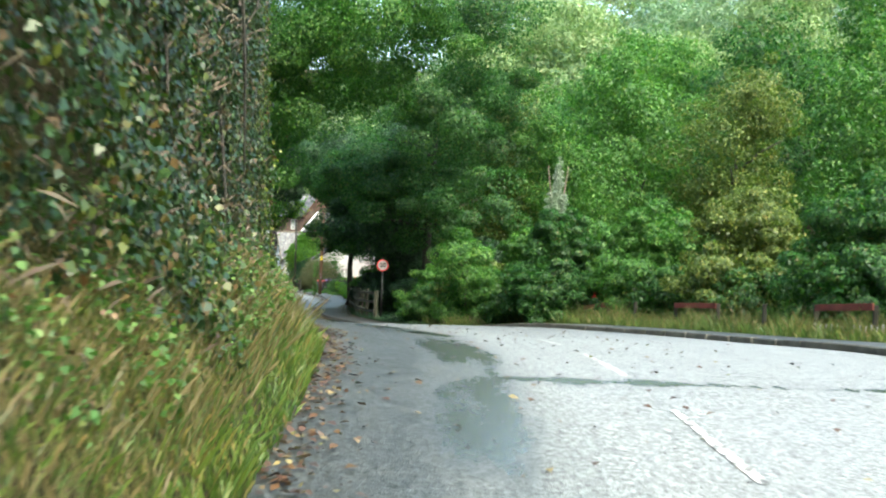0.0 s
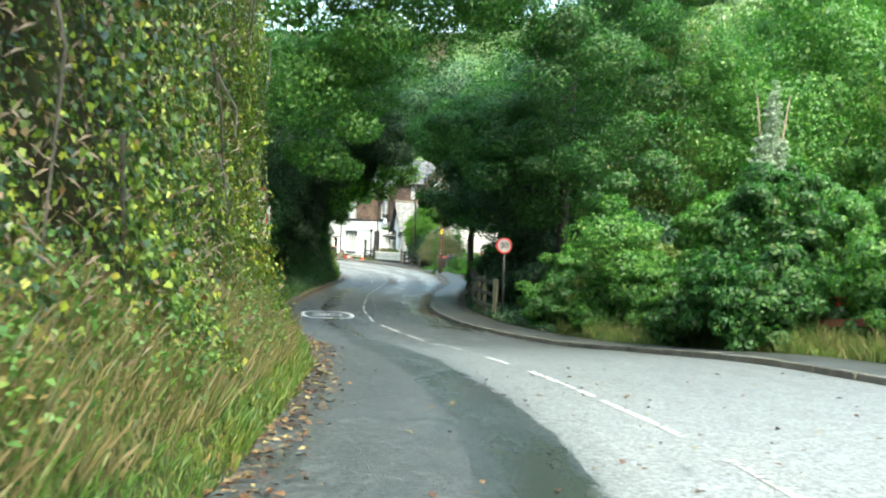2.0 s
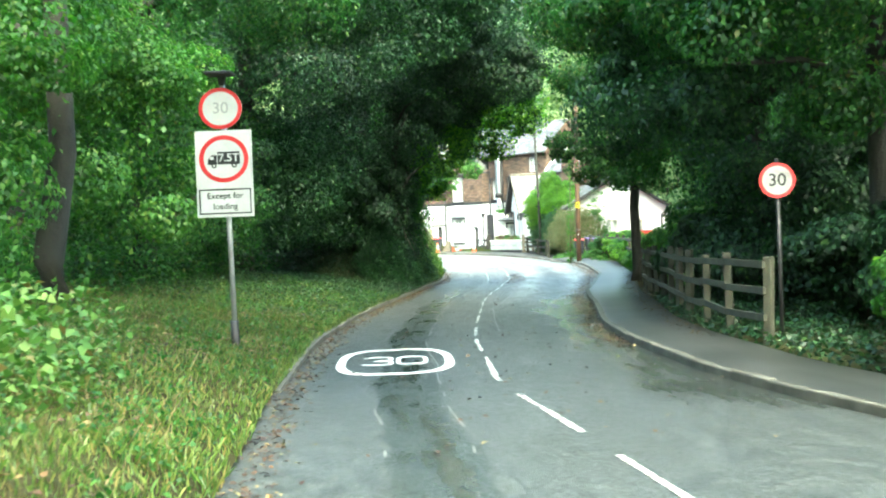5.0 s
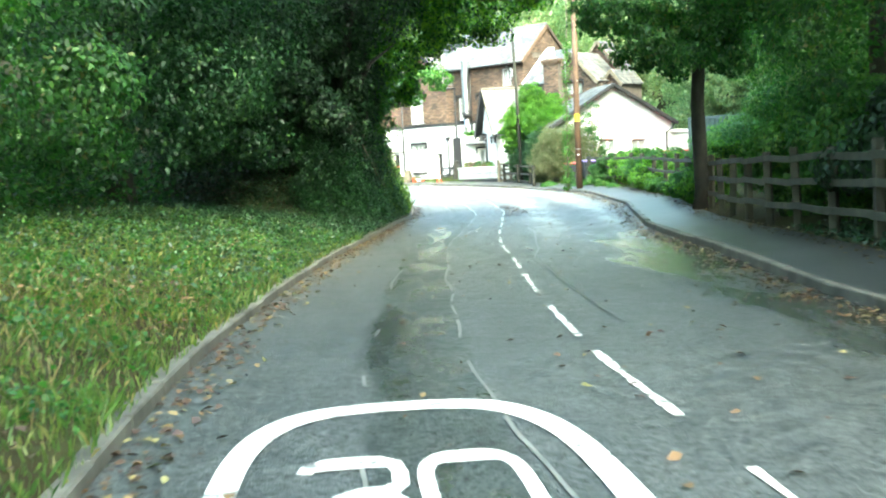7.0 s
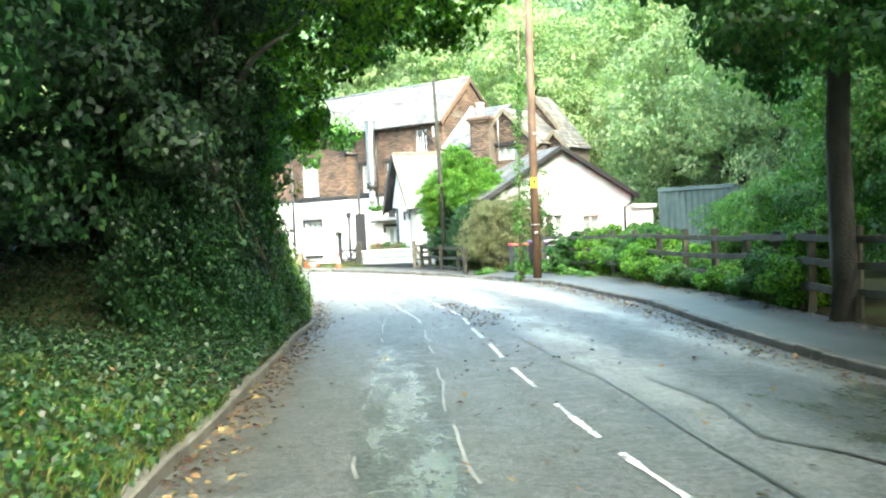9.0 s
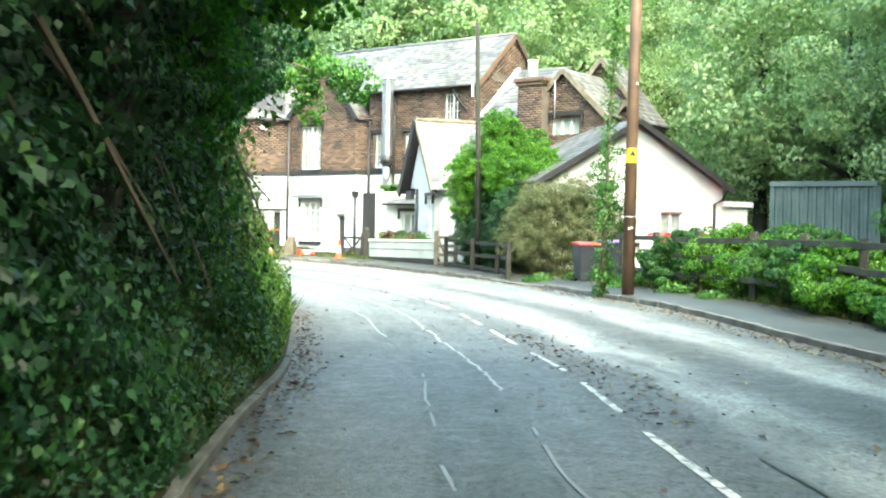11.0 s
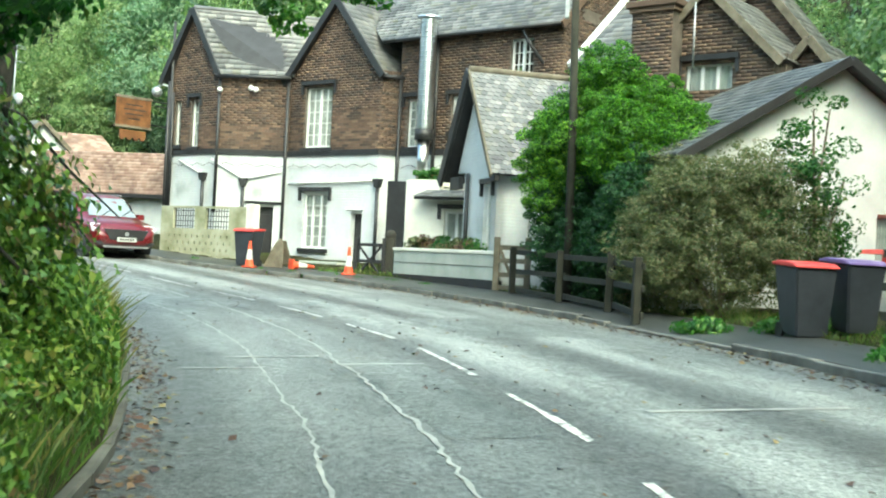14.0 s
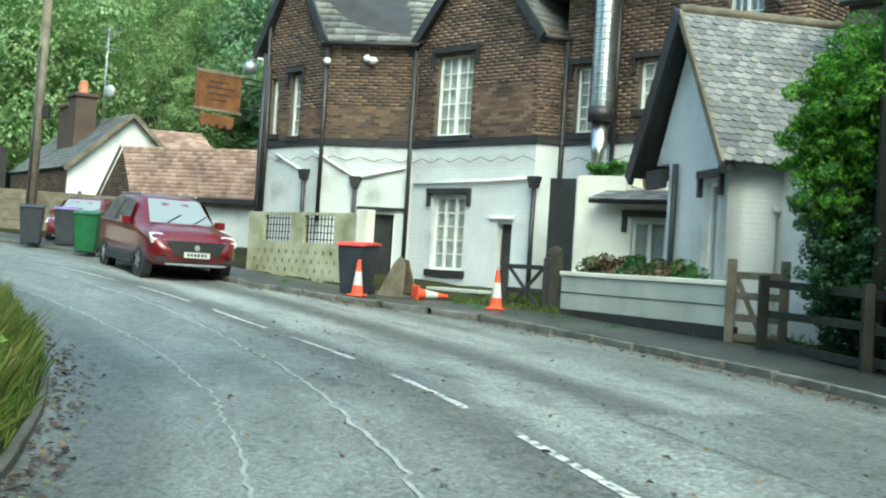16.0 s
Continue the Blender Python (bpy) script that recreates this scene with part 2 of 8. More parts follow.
        mud = calc("MULTIPLY", calc("MAXIMUM", band(lw, 0.1, 0.12, 0.3), calc("MAXIMUM", band(lw, 1.75, 0.12, 0.3), band(lw, -2.5, 0.2, 0.3))), band(ss, 132, 22, 8))
        c = mix(m, calc("MULTIPLY", mud, calc("MULTIPLY_ADD", streak.outputs["Fac"], 1.6, -0.2)), c, (0.055, 0.054, 0.046))
    grit = ramp(m, [(0.36, (0.30, 0.30, 0.30)), (0.5, (0.92, 0.92, 0.92)), (0.64, (1.75, 1.75, 1.75))])
    l.new(rip.outputs["Fac"], grit.inputs[0])
    c = mix(m, 0.85, c, grit.outputs[0], "MULTIPLY")
    chips = ramp(m, [(0.0, (0.52, 0.52, 0.52)), (1.0, (1.5, 1.5, 1.5))])
    l.new(stone.outputs["Color"], chips.inputs[0])
    c = mix(m, 1.0, c, chips.outputs[0], "MULTIPLY")
    c = mix(m, calc("MULTIPLY", wet, 0.72), c, (0.030, 0.037, 0.033))
    l.new(c, p.inputs["Base Color"])
    rr = ramp(m, [(0.3, (0.32, 0.32, 0.32)), (0.7, (0.58, 0.58, 0.58))])
    l.new(mid.outputs["Fac"], rr.inputs[0])
    l.new(mix(m, wet, rr.outputs[0], (0.22, 0.22, 0.22)), p.inputs["Roughness"])
    gl = ramp(m, [(0.36, (0.12, 0.12, 0.12)), (0.5, (0.6, 0.6, 0.6)), (0.64, (1.0, 1.0, 1.0))])
    l.new(rip.outputs["Fac"], gl.inputs[0])
    gl2 = ramp(m, [(0.32, (0.45, 0.45, 0.45)), (0.62, (1.2, 1.2, 1.2))])
    l.new(streak.outputs["Fac"], gl2.inputs[0])
    l.new(mix(m, 1.0, gl.outputs[0], gl2.outputs[0], "MULTIPLY"), p.inputs["Specular IOR Level"])
    k = add(m, "ShaderNodeBump", Distance=0.011)
    l.new(stone.outputs["Distance"], k.inputs["Height"])
    l.new(calc("MULTIPLY_ADD", wet, -0.5, 0.6), k.inputs["Strength"])
    l.new(k.outputs[0], p.inputs["Normal"])
    return m


M_PATCHD = road_material("trench_asphalt", (0.046, 0.056, 0.050), (0.018, 0.023, 0.020), False)
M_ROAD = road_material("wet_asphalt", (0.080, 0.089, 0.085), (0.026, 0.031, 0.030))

# ---------------------------------------------------------------- mesh helpers


def link(name, me, material, parent=None, label="", smooth=False):
    ob = new(name, me)
    if material is not None:
        me.materials.append(material)
    if smooth:
        me.polygons.foreach_set("use_smooth", [True] * len(me.polygons))
    if parent is not None:
        ob.parent = parent
        ob.matrix_parent_inverse = parent.matrix_basis.inverted()
    if label:
        ob["label"] = label
    return ob


def part(name, bm, material, parent=None, label="", smooth=False):
    me = bpy.data.meshes.new(name)
    bm.to_mesh(me)
    bm.free()
    return link(name, me, material, parent, label, smooth)


def thing(name, m, label, category, group="", kind=""):
    ob = new(name)
    ob.matrix_basis = m
    ob.empty_display_size = 0.2
    return tagged(ob, label, category, group, kind)


def quads(name, verts, faces, material, parent=None, label="", smooth=False):
    """A mesh from numpy arrays: verts (n, 3), faces (m, 3 or 4)."""
    verts, faces = np.asarray(verts, np.float32), np.asarray(faces, np.int32)
    me = bpy.data.meshes.new(name)
    k = faces.shape[1]
    me.vertices.add(len(verts))
    me.vertices.foreach_set("co", verts.ravel())
    me.loops.add(faces.size)
    me.loops.foreach_set("vertex_index", faces.ravel())
    me.polygons.add(len(faces))
    me.polygons.foreach_set("loop_start", np.arange(0, faces.size, k, dtype=np.int32))
    me.update(calc_edges=True)
    return link(name, me, material, parent, label, smooth)


def box(bm, lo, hi, m=None, bev=0.0):
    """A box from corner to corner, moved by m, its edges bevelled by bev."""
    lo, hi = Vector(lo), Vector(hi)
    r = bmesh.ops.create_cube(bm, size=1.0)
    vs = r["verts"]
    for v in vs:
        v.co = Vector([(lo[i] + hi[i]) / 2 + v.co[i] * (hi[i] - lo[i]) for i in range(3)])
    if bev > 0:
        es = list({e for v in vs for e in v.link_edges})
        out = bmesh.ops.bevel(bm, geom=es, offset=bev, segments=1, affect="EDGES", profile=0.5)
        vs = list(set(out["verts"]) | {v for v in vs if v.is_valid})
    if m is not None:
        for v in vs:
            v.co = m @ v.co
    return vs


def prism(bm, outline, y0, y1, m=None):
    """An outline of (x, z) drawn out from y0 to y1."""
    a = [bm.verts.new(Vector((x, y0, z))) for x, z in outline]
    b = [bm.verts.new(Vector((x, y1, z))) for x, z in outline]
    n = len(outline)
    bm.faces.new(a)
    bm.faces.new(b[::-1])
    for i in range(n):
        bm.faces.new((a[i], b[i], b[(i + 1) % n], a[(i + 1) % n])[::-1])
    if m is not None:
        for v in a + b:
            v.co = m @ v.co
    bmesh.ops.recalc_face_normals(bm, faces=bm.faces[:])


def tube(bm, pts, radii, sides=8):
    """A round tube through the points, with a radius at each."""
    pts = [Vector(p) for p in pts]
    if not hasattr(radii, "__len__"):
        radii = [radii] * len(pts)
    rings = []
    for i, p in enumerate(pts):
        d = (pts[min(i + 1, len(pts) - 1)] - pts[max(i - 1, 0)]).normalized()
        a = d.orthogonal().normalized() if abs(d.z) > 0.99 else d.cross(Vector((0, 0, 1))).normalized()
        b = d.cross(a)
        rings.append([bm.verts.new(p + radii[i] * (math.cos(2 * math.pi * k / sides) * a + math.sin(2 * math.pi * k / sides) * b)) for k in range(sides)])
    for r, q in zip(rings, rings[1:]):
        for k in range(sides):
            bm.faces.new((r[k], r[(k + 1) % sides], q[(k + 1) % sides], q[k]))
    bm.faces.new(rings[0][::-1])
    bm.faces.new(rings[-1])


# ---------------------------------------------------------------- the road's line
# centre line: x, y, height
CENTRE = np.array([
    (8.5, -29.4, 0.6), (6.9, 5, 0.8), (6.4, 12, 0.9), (5.75, 18, 1.07), (5.25, 23.5, 1.35), (4.75, 28, 1.36), (4, 33, 1.2),
    (3.1, 36.5, 1.1), (2.2, 39.2, 1.02), (1.3, 41.5, 0.95), (-0.1, 45.7, 0.67), (-1.6, 50.3, 0.34), (-2.8, 53.7, 0.22), (-3.85, 56.5, 0.18),
    (-5, 60, 0.16), (-5.85, 62.6, 0.14), (-6.9, 66.5, 0.12), (-7.9, 70.6, 0.12), (-8.7, 74, 0.1), (-9.5, 78.3, 0.08), (-10.15, 82.2, 0.06),
    (-10.85, 86, 0.06), (-11.5, 89.7, 0.06), (-12.2, 92.6, 0.06), (-12.95, 95.5, 0.1), (-13.9, 98.8, 0.15), (-15, 101.5, 0.18), (-16.1, 104, 0.21),
    (-18, 107.7, 0.24), (-20.3, 111.3, 0.31), (-23, 114.6, 0.43), (-26.5, 117.9, 0.68), (-31, 120.8, 1), (-37, 123.4, 1.35), (-46, 126, 1.8),
    (-70, 129, 2.8)])
KS = np.r_[0, np.cumsum(np.hypot(*np.diff(CENTRE[:, :2], axis=0).T))]


def smooth_line(s):
    """x, y, z of the centre line at s metres, on a cubic through the points."""
    i = np.clip(np.searchsorted(KS, s, "right") - 1, 0, len(KS) - 2)
    tan = np.gradient(CENTRE, KS, axis=0)
    h = (KS[i + 1] - KS[i])[..., None]
    t = ((s - KS[i])[..., None]) / h
    return (CENTRE[i] * (2 * t**3 - 3 * t**2 + 1) + tan[i] * h * (t**3 - 2 * t**2 + t) + CENTRE[i + 1] * (3 * t**2 - 2 * t**3) + tan[i + 1] * h * (t**3 - t**2))


FS = np.arange(0, KS[-1], 0.5)
FC = smooth_line(FS)
FT = np.gradient(FC[:, :2], axis=0)
FT /= np.hypot(*FT.T)[:, None]


def cross(s):
    return np.interp(s, [114, 128], [0, 0.035])


def road_xyz(s, l, dz=0.0):
    """Places at s metres along the road, l metres to the right of its centre."""
    s, l = np.asarray(s, float), np.asarray(l, float)
    x, y, z = (np.interp(s, FS, FC[:, k]) for k in range(3))
    tx, ty = np.interp(s, FS, FT[:, 0]), np.interp(s, FS, FT[:, 1])
    n = np.hypot(tx, ty)
    return np.stack([x + l * ty / n, y - l * tx / n, z + cross(s) * np.clip(l, -4, 8) + dz], -1)


def road_sl(x, y):
    """s and l of places in plan."""
    x, y = np.atleast_1d(x).astype(float), np.atleast_1d(y).astype(float)
    so, lo = np.empty(len(x)), np.empty(len(x))
    for a in range(0, len(x), 20000):
        dx, dy = x[a:a + 20000, None] - FC[:, 0], y[a:a + 20000, None] - FC[:, 1]
        i = (dx * dx + dy * dy).argmin(1)
        k = np.arange(len(i))
        along = dx[k, i] * FT[i, 0] + dy[k, i] * FT[i, 1]
        so[a:a + 20000] = FS[i] + along.clip(-0.5, 0.5)
        side = dx[k, i] * FT[i, 1] - dy[k, i] * FT[i, 0]
        lo[a:a + 20000] = np.sign(side) * np.hypot(dx[k, i], dy[k, i])
    return so, lo


def edge_left(s):
    return np.interp(s, [0, 50, 54, 59, 63.5, 66.5, 70, 74.6, 86, 97, 108, 114, 118, 130, 141, 150, 200],
                     [-2.5, -2.5, -2.6, -3.05, -3.15, -3.05, -2.75, -2.6, -2.7, -2.78, -2.62, -2.78, -2.85, -2.85, -3.0, -3.1, -3.1])


def kerb_right(s):
    return np.interp(s, [0, 50, 58, 66, 70, 74, 78, 82, 86, 89, 92, 97, 100, 104, 110, 114, 117, 120, 124, 127, 133, 140, 144, 147.5, 150, 152.3, 155, 160, 200],
                     [4.6, 4.2, 4.15, 4.15, 3.95, 3.6, 3.3, 2.95, 2.5, 2.25, 2.2, 2.3, 2.5, 2.72, 2.8, 3.05, 3.25, 3.45, 3.6, 3.65, 3.75, 4.15, 4.35, 4.3, 4.1, 3.0, 2.45, 2.35, 2.3])


def pave_back(s):
    return kerb_right(s) + np.interp(s, [0, 60, 76, 84, 96, 110, 136, 146, 152, 170], [1.2, 1.2, 1.2, 1.1, 1.3, 1.45, 1.4, 1.5, 1.4, 1.4])


BANKS = [  # height of the ground against the distance from the left edge, along the road
    (74, [0, .35, .8, 1.25, 1.6, 2.3, 3.2, 5, 12, 40, 120], [.0, .35, .85, 1.15, 1.8, 5.0, 7.0, 7.8, 9.5, 18, 45]),
    (84, [0, .8, 2, 3.5, 6, 8, 10, 14, 40, 120], [.06, .3, .55, .8, 1.3, 2.0, 3.0, 5, 15, 45]),
    (112, [0, .8, 2, 3.5, 6, 8, 10, 14, 40, 120], [.10, .25, .45, .7, 1.2, 2.0, 3.0, 5, 15, 45]),
    (119, [0, .4, .9, 1.5, 2.5, 5, 8, 14, 40, 120], [.10, .3, .9, 1.8, 2.7, 3.5, 4.2, 6, 15, 45]),
    (133, [0, .4, .9, 1.5, 2.5, 5, 8, 14, 40, 120], [.10, .3, .8, 1.4, 2.0, 2.6, 3.4, 5, 15, 45]),
    (142, [0, .5, 1.2, 2.0, 3, 6, 9, 14, 40, 120], [.10, .35, .65, .9, 1.0, 1.1, 1.4, 2.5, 12, 40]),
]


def bank_height(s, d):
    ss = np.array([b[0] for b in BANKS])
    hs = np.stack([np.interp(d, b[1], b[2]) for b in BANKS])
    i = np.clip(np.searchsorted(ss, s) - 1, 0, len(ss) - 2)
    t = np.clip((s - ss[i]) / (ss[i + 1] - ss[i]), 0, 1)
    k = np.arange(len(s))
    return hs[i, k] * (1 - t) + hs[i + 1, k] * t


def ground_z(x, y):
    """Height of the ground beside the road, and a little under it."""
    x, y = np.atleast_1d(x).astype(float), np.atleast_1d(y).astype(float)
    s, l = road_sl(x, y)
    z = np.interp(s, FS, FC[:, 2]) + cross(s) * np.clip(l, -4, 8)
    el, pb = edge_left(s), pave_back(s)
    dl, dr = np.clip(el - l, 0, None), np.clip(l - pb, 0, None)
    right = np.interp(dr, [0, 0.3, 1, 22, 40, 110, 400], [0.06, 0.1, 0.14, 0.5, 7, 40, 90])
    sunk = 0.2 * np.clip(1.5 - dl, 0, 1)
    return np.where(l < el, z + bank_height(s, dl) - sunk, np.where(l > pb, z + right, z - 0.14))


def gz(x, y):
    return float(ground_z([x], [y])[0])


# ---------------------------------------------------------------- ground, road, pavement, kerbs
gx = np.r_[np.linspace(-700, -90, 24), np.arange(-84, -40, 4.0), np.arange(-38, 16, 0.6), np.arange(16, 60, 3.0), np.linspace(66, 700, 24)]
gy = np.r_[np.linspace(-400, -46, 18), np.arange(-40, 0, 3.0), np.arange(0, 132, 0.6), np.arange(132, 180, 3.0), np.linspace(184, 800, 24)]
GX, GY = np.meshgrid(gx, gy)
GZ = ground_z(GX.ravel(), GY.ravel())
rng = np.random.default_rng(5)
GZ = GZ + rng.normal(0, 0.02, len(GZ)) * (np.abs(road_sl(GX.ravel(), GY.ravel())[1]) > 6)
idx = np.arange(GX.size).reshape(GX.shape)
gf = np.stack([idx[:-1, :-1], idx[:-1, 1:], idx[1:, 1:], idx[1:, :-1]], -1).reshape(-1, 4)
ground = quads("ground", np.stack([GX.ravel(), GY.ravel(), GZ], -1), gf, M_SOIL, smooth=True)
tagged(ground, "dark woodland soil and rough grass beside the road", "ground", kind="structure")


def ribbon(name, s, cols, material, thick=0.0, parent=None, label=""):
    """A strip along the road: cols is a list of (l as a function of s, height)."""
    rows = np.stack([road_xyz(s, f(s) if callable(f) else np.full(len(s), f), h) for f, h in cols], 1)
    n, k = rows.shape[:2]
    i = np.arange(n * k).reshape(n, k)
    f = np.stack([i[:-1, :-1], i[:-1, 1:], i[1:, 1:], i[1:, :-1]], -1).reshape(-1, 4)
    ob = quads(name, rows.reshape(-1, 3), f, material, parent, label, True)
    at_ = ob.data.attributes.new("lane", "FLOAT_VECTOR", "POINT")
    sl_ = np.stack([np.stack([s, f_(s) if callable(f_) else np.full(len(s), f_), 0 * s], -1) for f_, _ in cols], 1)
    at_.data.foreach_set("vector", sl_.astype(np.float32).ravel())
    return ob


RS = np.arange(0, 200, 0.5)
lanes = [((lambda s, k=k: edge_left(s) + (kerb_right(s) - edge_left(s)) * k), 0.0) for k in np.linspace(0, 1, 15)]
lanes = [((lambda s: edge_left(s) - 0.3), -0.03)] + lanes + [((lambda s: kerb_right(s) + 0.02), -0.02)]
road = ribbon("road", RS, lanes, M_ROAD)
tagged(road, "wet grey asphalt road with worn patches", "road", kind="structure")


def kerb_top(s):
    """Height of the kerb above the road, lowered at the drive."""
    return 0.1 - 0.065 * np.interp(s, [136, 137, 140, 141], [0, 1, 1, 0])


pavement = ribbon("pavement", RS, [(lambda s: kerb_right(s) + 0.1, kerb_top(RS) - 0.004), (lambda s: (kerb_right(s) + pave_back(s)) / 2, 0.4 * kerb_top(RS) + 0.07), (lambda s: pave_back(s) + 0.05, 0.115), (lambda s: pave_back(s) + 0.12, -0.05)], M_PAVE)
tagged(pavement, "narrow wet tarmac pavement behind the kerb", "pavement", kind="structure")


vcols = [((lambda s, d=d: edge_left(s) - d), None, d) for d in (0.06, 0.15, 0.3, 0.5, 0.75, 1.0, 1.3, 1.7, 2.2)]
vrows = []
for f_, _, d_ in vcols:
    q_ = road_xyz(RS, f_(RS))
    q_[:, 2] += bank_height(RS, np.full(len(RS), d_)) - (0.04 if d_ < 0.1 else 0.0) - (0.25 if d_ > 2 else 0)
    vrows.append(q_)
vrows = np.stack(vrows, 1)
i = np.arange(vrows.shape[0] * vrows.shape[1]).reshape(vrows.shape[:2])
verge = quads("verge", vrows.reshape(-1, 3), np.stack([i[:-1, :-1], i[1:, :-1], i[1:, 1:], i[:-1, 1:]], -1).reshape(-1, 4), M_SOIL, smooth=True)
tagged(verge, "sloping grass verge with leaf litter along the kerb", "verge", kind="structure")


def kerb_line(name, s0, s1, side, height, label, material=M_KERB):
    """Kerbstones end to end along one edge of the road."""
    th = tagged(new(name), label, "kerb", kind="structure")
    meshes = []
    for k in range(4):
        bm = bmesh.new()
        box(bm, (-0.468, 0, -0.2), (0.468, 0.125, 0.0), bev=0.012)
        bm.verts.ensure_lookup_table()
        for v in bm.verts:
            v.co += Vector((0, random.uniform(-.004, .004), random.uniform(-.006, .004)))
        me = bpy.data.meshes.new("kerbstone")
        bm.to_mesh(me)
        bm.free()
        me.materials.append(material)
        meshes.append(me)
    f = edge_left if side < 0 else kerb_right
    for s in np.arange(s0, s1, 0.9):
        a, b = (Vector(road_xyz(q, f(q))) for q in (s, s + 0.9))
        d = (b - a).normalized()
        out = Vector((d.y, -d.x, 0)) * side
        m = Matrix.Identity(4)
        m.col[0][:3], m.col[1][:3] = (d if side < 0 else -d), out
        m.col[2][:3] = Vector(m.col[0][:3]).cross(out)
        m.translation = (a + b) / 2 + Vector((0, 0, height(s + .45) + random.uniform(-.008, .008)))
        ob = new("kerbstone", random.choice(meshes))
        ob.parent = th
        ob.matrix_basis = m
    return th


kerb_line("kerb_left", 88.5, 152, -1, lambda s: float(np.interp(s, [88, 92], [0.02, 0.085])), "mossy dark concrete kerb along the grass verge", M_KERBD)
kerb_line("kerb_right", 42, 111, 1, kerb_top, "dark mossy concrete kerb along the pavement", M_KERBD)
kerb_line("kerb_right_far", 111.3, 165, 1, kerb_top, "worn concrete kerb along the pavement, dropped at a drive")

# ---------------------------------------------------------------- road markings
marks = tagged(new("centre_line"), "worn white broken centre line on wet asphalt", "road marking", kind="structure")
for s0, ln in [(45.2, 2.3), (49.1, 2.1), (53.0, 2.4), (57.0, 2.3), (60.6, 2.2), (63.9, 2.4), (66.6, 2.9), (70.5, 1.3), (74.8, 1.9), (77.5, 2.0), (80.9, 2.7), (84.8, 2.7), (88.7, 2.8), (92.5, 2.1),
               (95.3, 2.0), (98.4, 2.0), (101.2, 1.8), (104.0, 2.0), (106.6, 1.7), (109.4, 1.9), (112.5, 2.1), (115.7, 2.1), (118.7, 1.9), (121.6, 2.0), (124.6, 2.1), (127.6, .9), (128.9, .9), (131, 2.3), (134.5, 2.6), (138.4, 2.4), (142.0, 2.3), (145.6, 2.3), (149, 2.4), (152.5, 2.4), (156, 2.4)]:
    ss = np.linspace(s0, s0 + ln, 8)
    w = np.interp(s0, [91, 94, 112, 120], [.034, .024, .024, .034]) + 0.012 * np.random.default_rng(int(s0 * 10)).normal(0, 0.5, 8)
    o_ = np.interp(ss, [50, 60, 66, 72, 77, 82, 86, 89, 93, 98, 104, 112, 130, 138, 143, 150], [.0, .1, -.1, -.1, .1, .15, 0, -.2, -.12, -.08, 0, -.1, 0, .33, .28, .1])
    a, b = road_xyz(ss, o_ - w, 0.006), road_xyz(ss, o_ + w, 0.006)
    i = np.arange(7)
    quads("dash", np.r_[a, b], np.stack([i, i + 8, i + 9, i + 1], -1), M_DASH, marks)

# the 30 roundel painted on the left lane, stretched along the road
RC_S, RC_L = 91.5, -1.43
roundel = tagged(new("speed_roundel"), "worn white 30 painted in a ring on the asphalt", "road marking", kind="structure")


def on_lane(u, v):
    """From across (u) and along (v) the lane to the world, for the painted figures."""
    return road_xyz(RC_S + np.asarray(v), RC_L + np.asarray(u), 0.008)


an = np.linspace(0, 2 * np.pi, 73)
sup = lambda a, k: np.sign(np.cos(a)) * np.abs(np.cos(a)) ** k
ring_o = on_lane(0.82 * sup(an, .62), 1.78 * sup(an - np.pi / 2, .68))
ring_i = on_lane(0.69 * sup(an, .62), 1.55 * sup(an - np.pi / 2, .68))
i = np.arange(72)
quads("ring", np.r_[ring_o, ring_i], np.stack([i, i + 1, i + 74, i + 73], -1), M_LINE, roundel)


def stroke(pts, w, wv):
    """A painted stroke through points (u, v): width w across, wv along."""
    pts = np.array(pts, float)
    d = np.gradient(pts, axis=0)
    n = np.stack([-d[:, 1], d[:, 0]], -1)
    n /= np.hypot(*n.T)[:, None]
    off = n * (w, wv)
    n_ = len(pts)
    i = np.arange(n_ - 1)
    a, b = pts + off, pts - off
    quads("figure", np.r_[on_lane(*a.T), on_lane(*b.T)], np.stack([i, i + 1, i + 1 + n_, i + n_], -1), M_LINE, roundel)


t_ = np.linspace(0, 2 * np.pi, 41)
stroke(np.stack([0.235 + 0.195 * sup(t_, .55), 0.52 * sup(t_ - np.pi / 2, .55)], -1), 0.034, 0.10)
three = [(-.44, .60), (-.43, .72), (-.36, .80), (-.25, .81), (-.14, .80), (-.07, .70), (-.055, .5), (-.06, .22), (-.11, .06), (-.22, .02), (-.3, .0),
         (-.22, -.02), (-.11, -.06), (-.06, -.22), (-.055, -.5), (-.07, -.70), (-.14, -.80), (-.25, -.81), (-.36, -.80), (-.43, -.72), (-.44, -.60)]
stroke([(u, v * 0.65) for u, v in three], 0.034, 0.10)

# a filled trench along the left lane, its sealed edges, and sealed cracks
ps = np.arange(61, 128, 0.4)
wob = np.random.default_rng(3).normal(0, 0.025, len(ps))
trench = ribbon("road_patch", ps, [(lambda s: -1.58 - 0.15 * np.interp(s, [61, 68, 74], [1, 1, 0]) + wob, 0.004), (lambda s: -0.93 - 0.12 * np.interp(s, [61, 68, 74], [1, 1, 0]) + 0.03 * np.sin(s) + wob[::-1], 0.004)], M_PATCHD)
tagged(trench, "long dark tarmac patch over a filled trench", "road patch", kind="structure")
seals = tagged(new("crack_seal"), "pale winding bands of sealant over road cracks", "crack seal", kind="structure")
sr = np.random.default_rng(11)
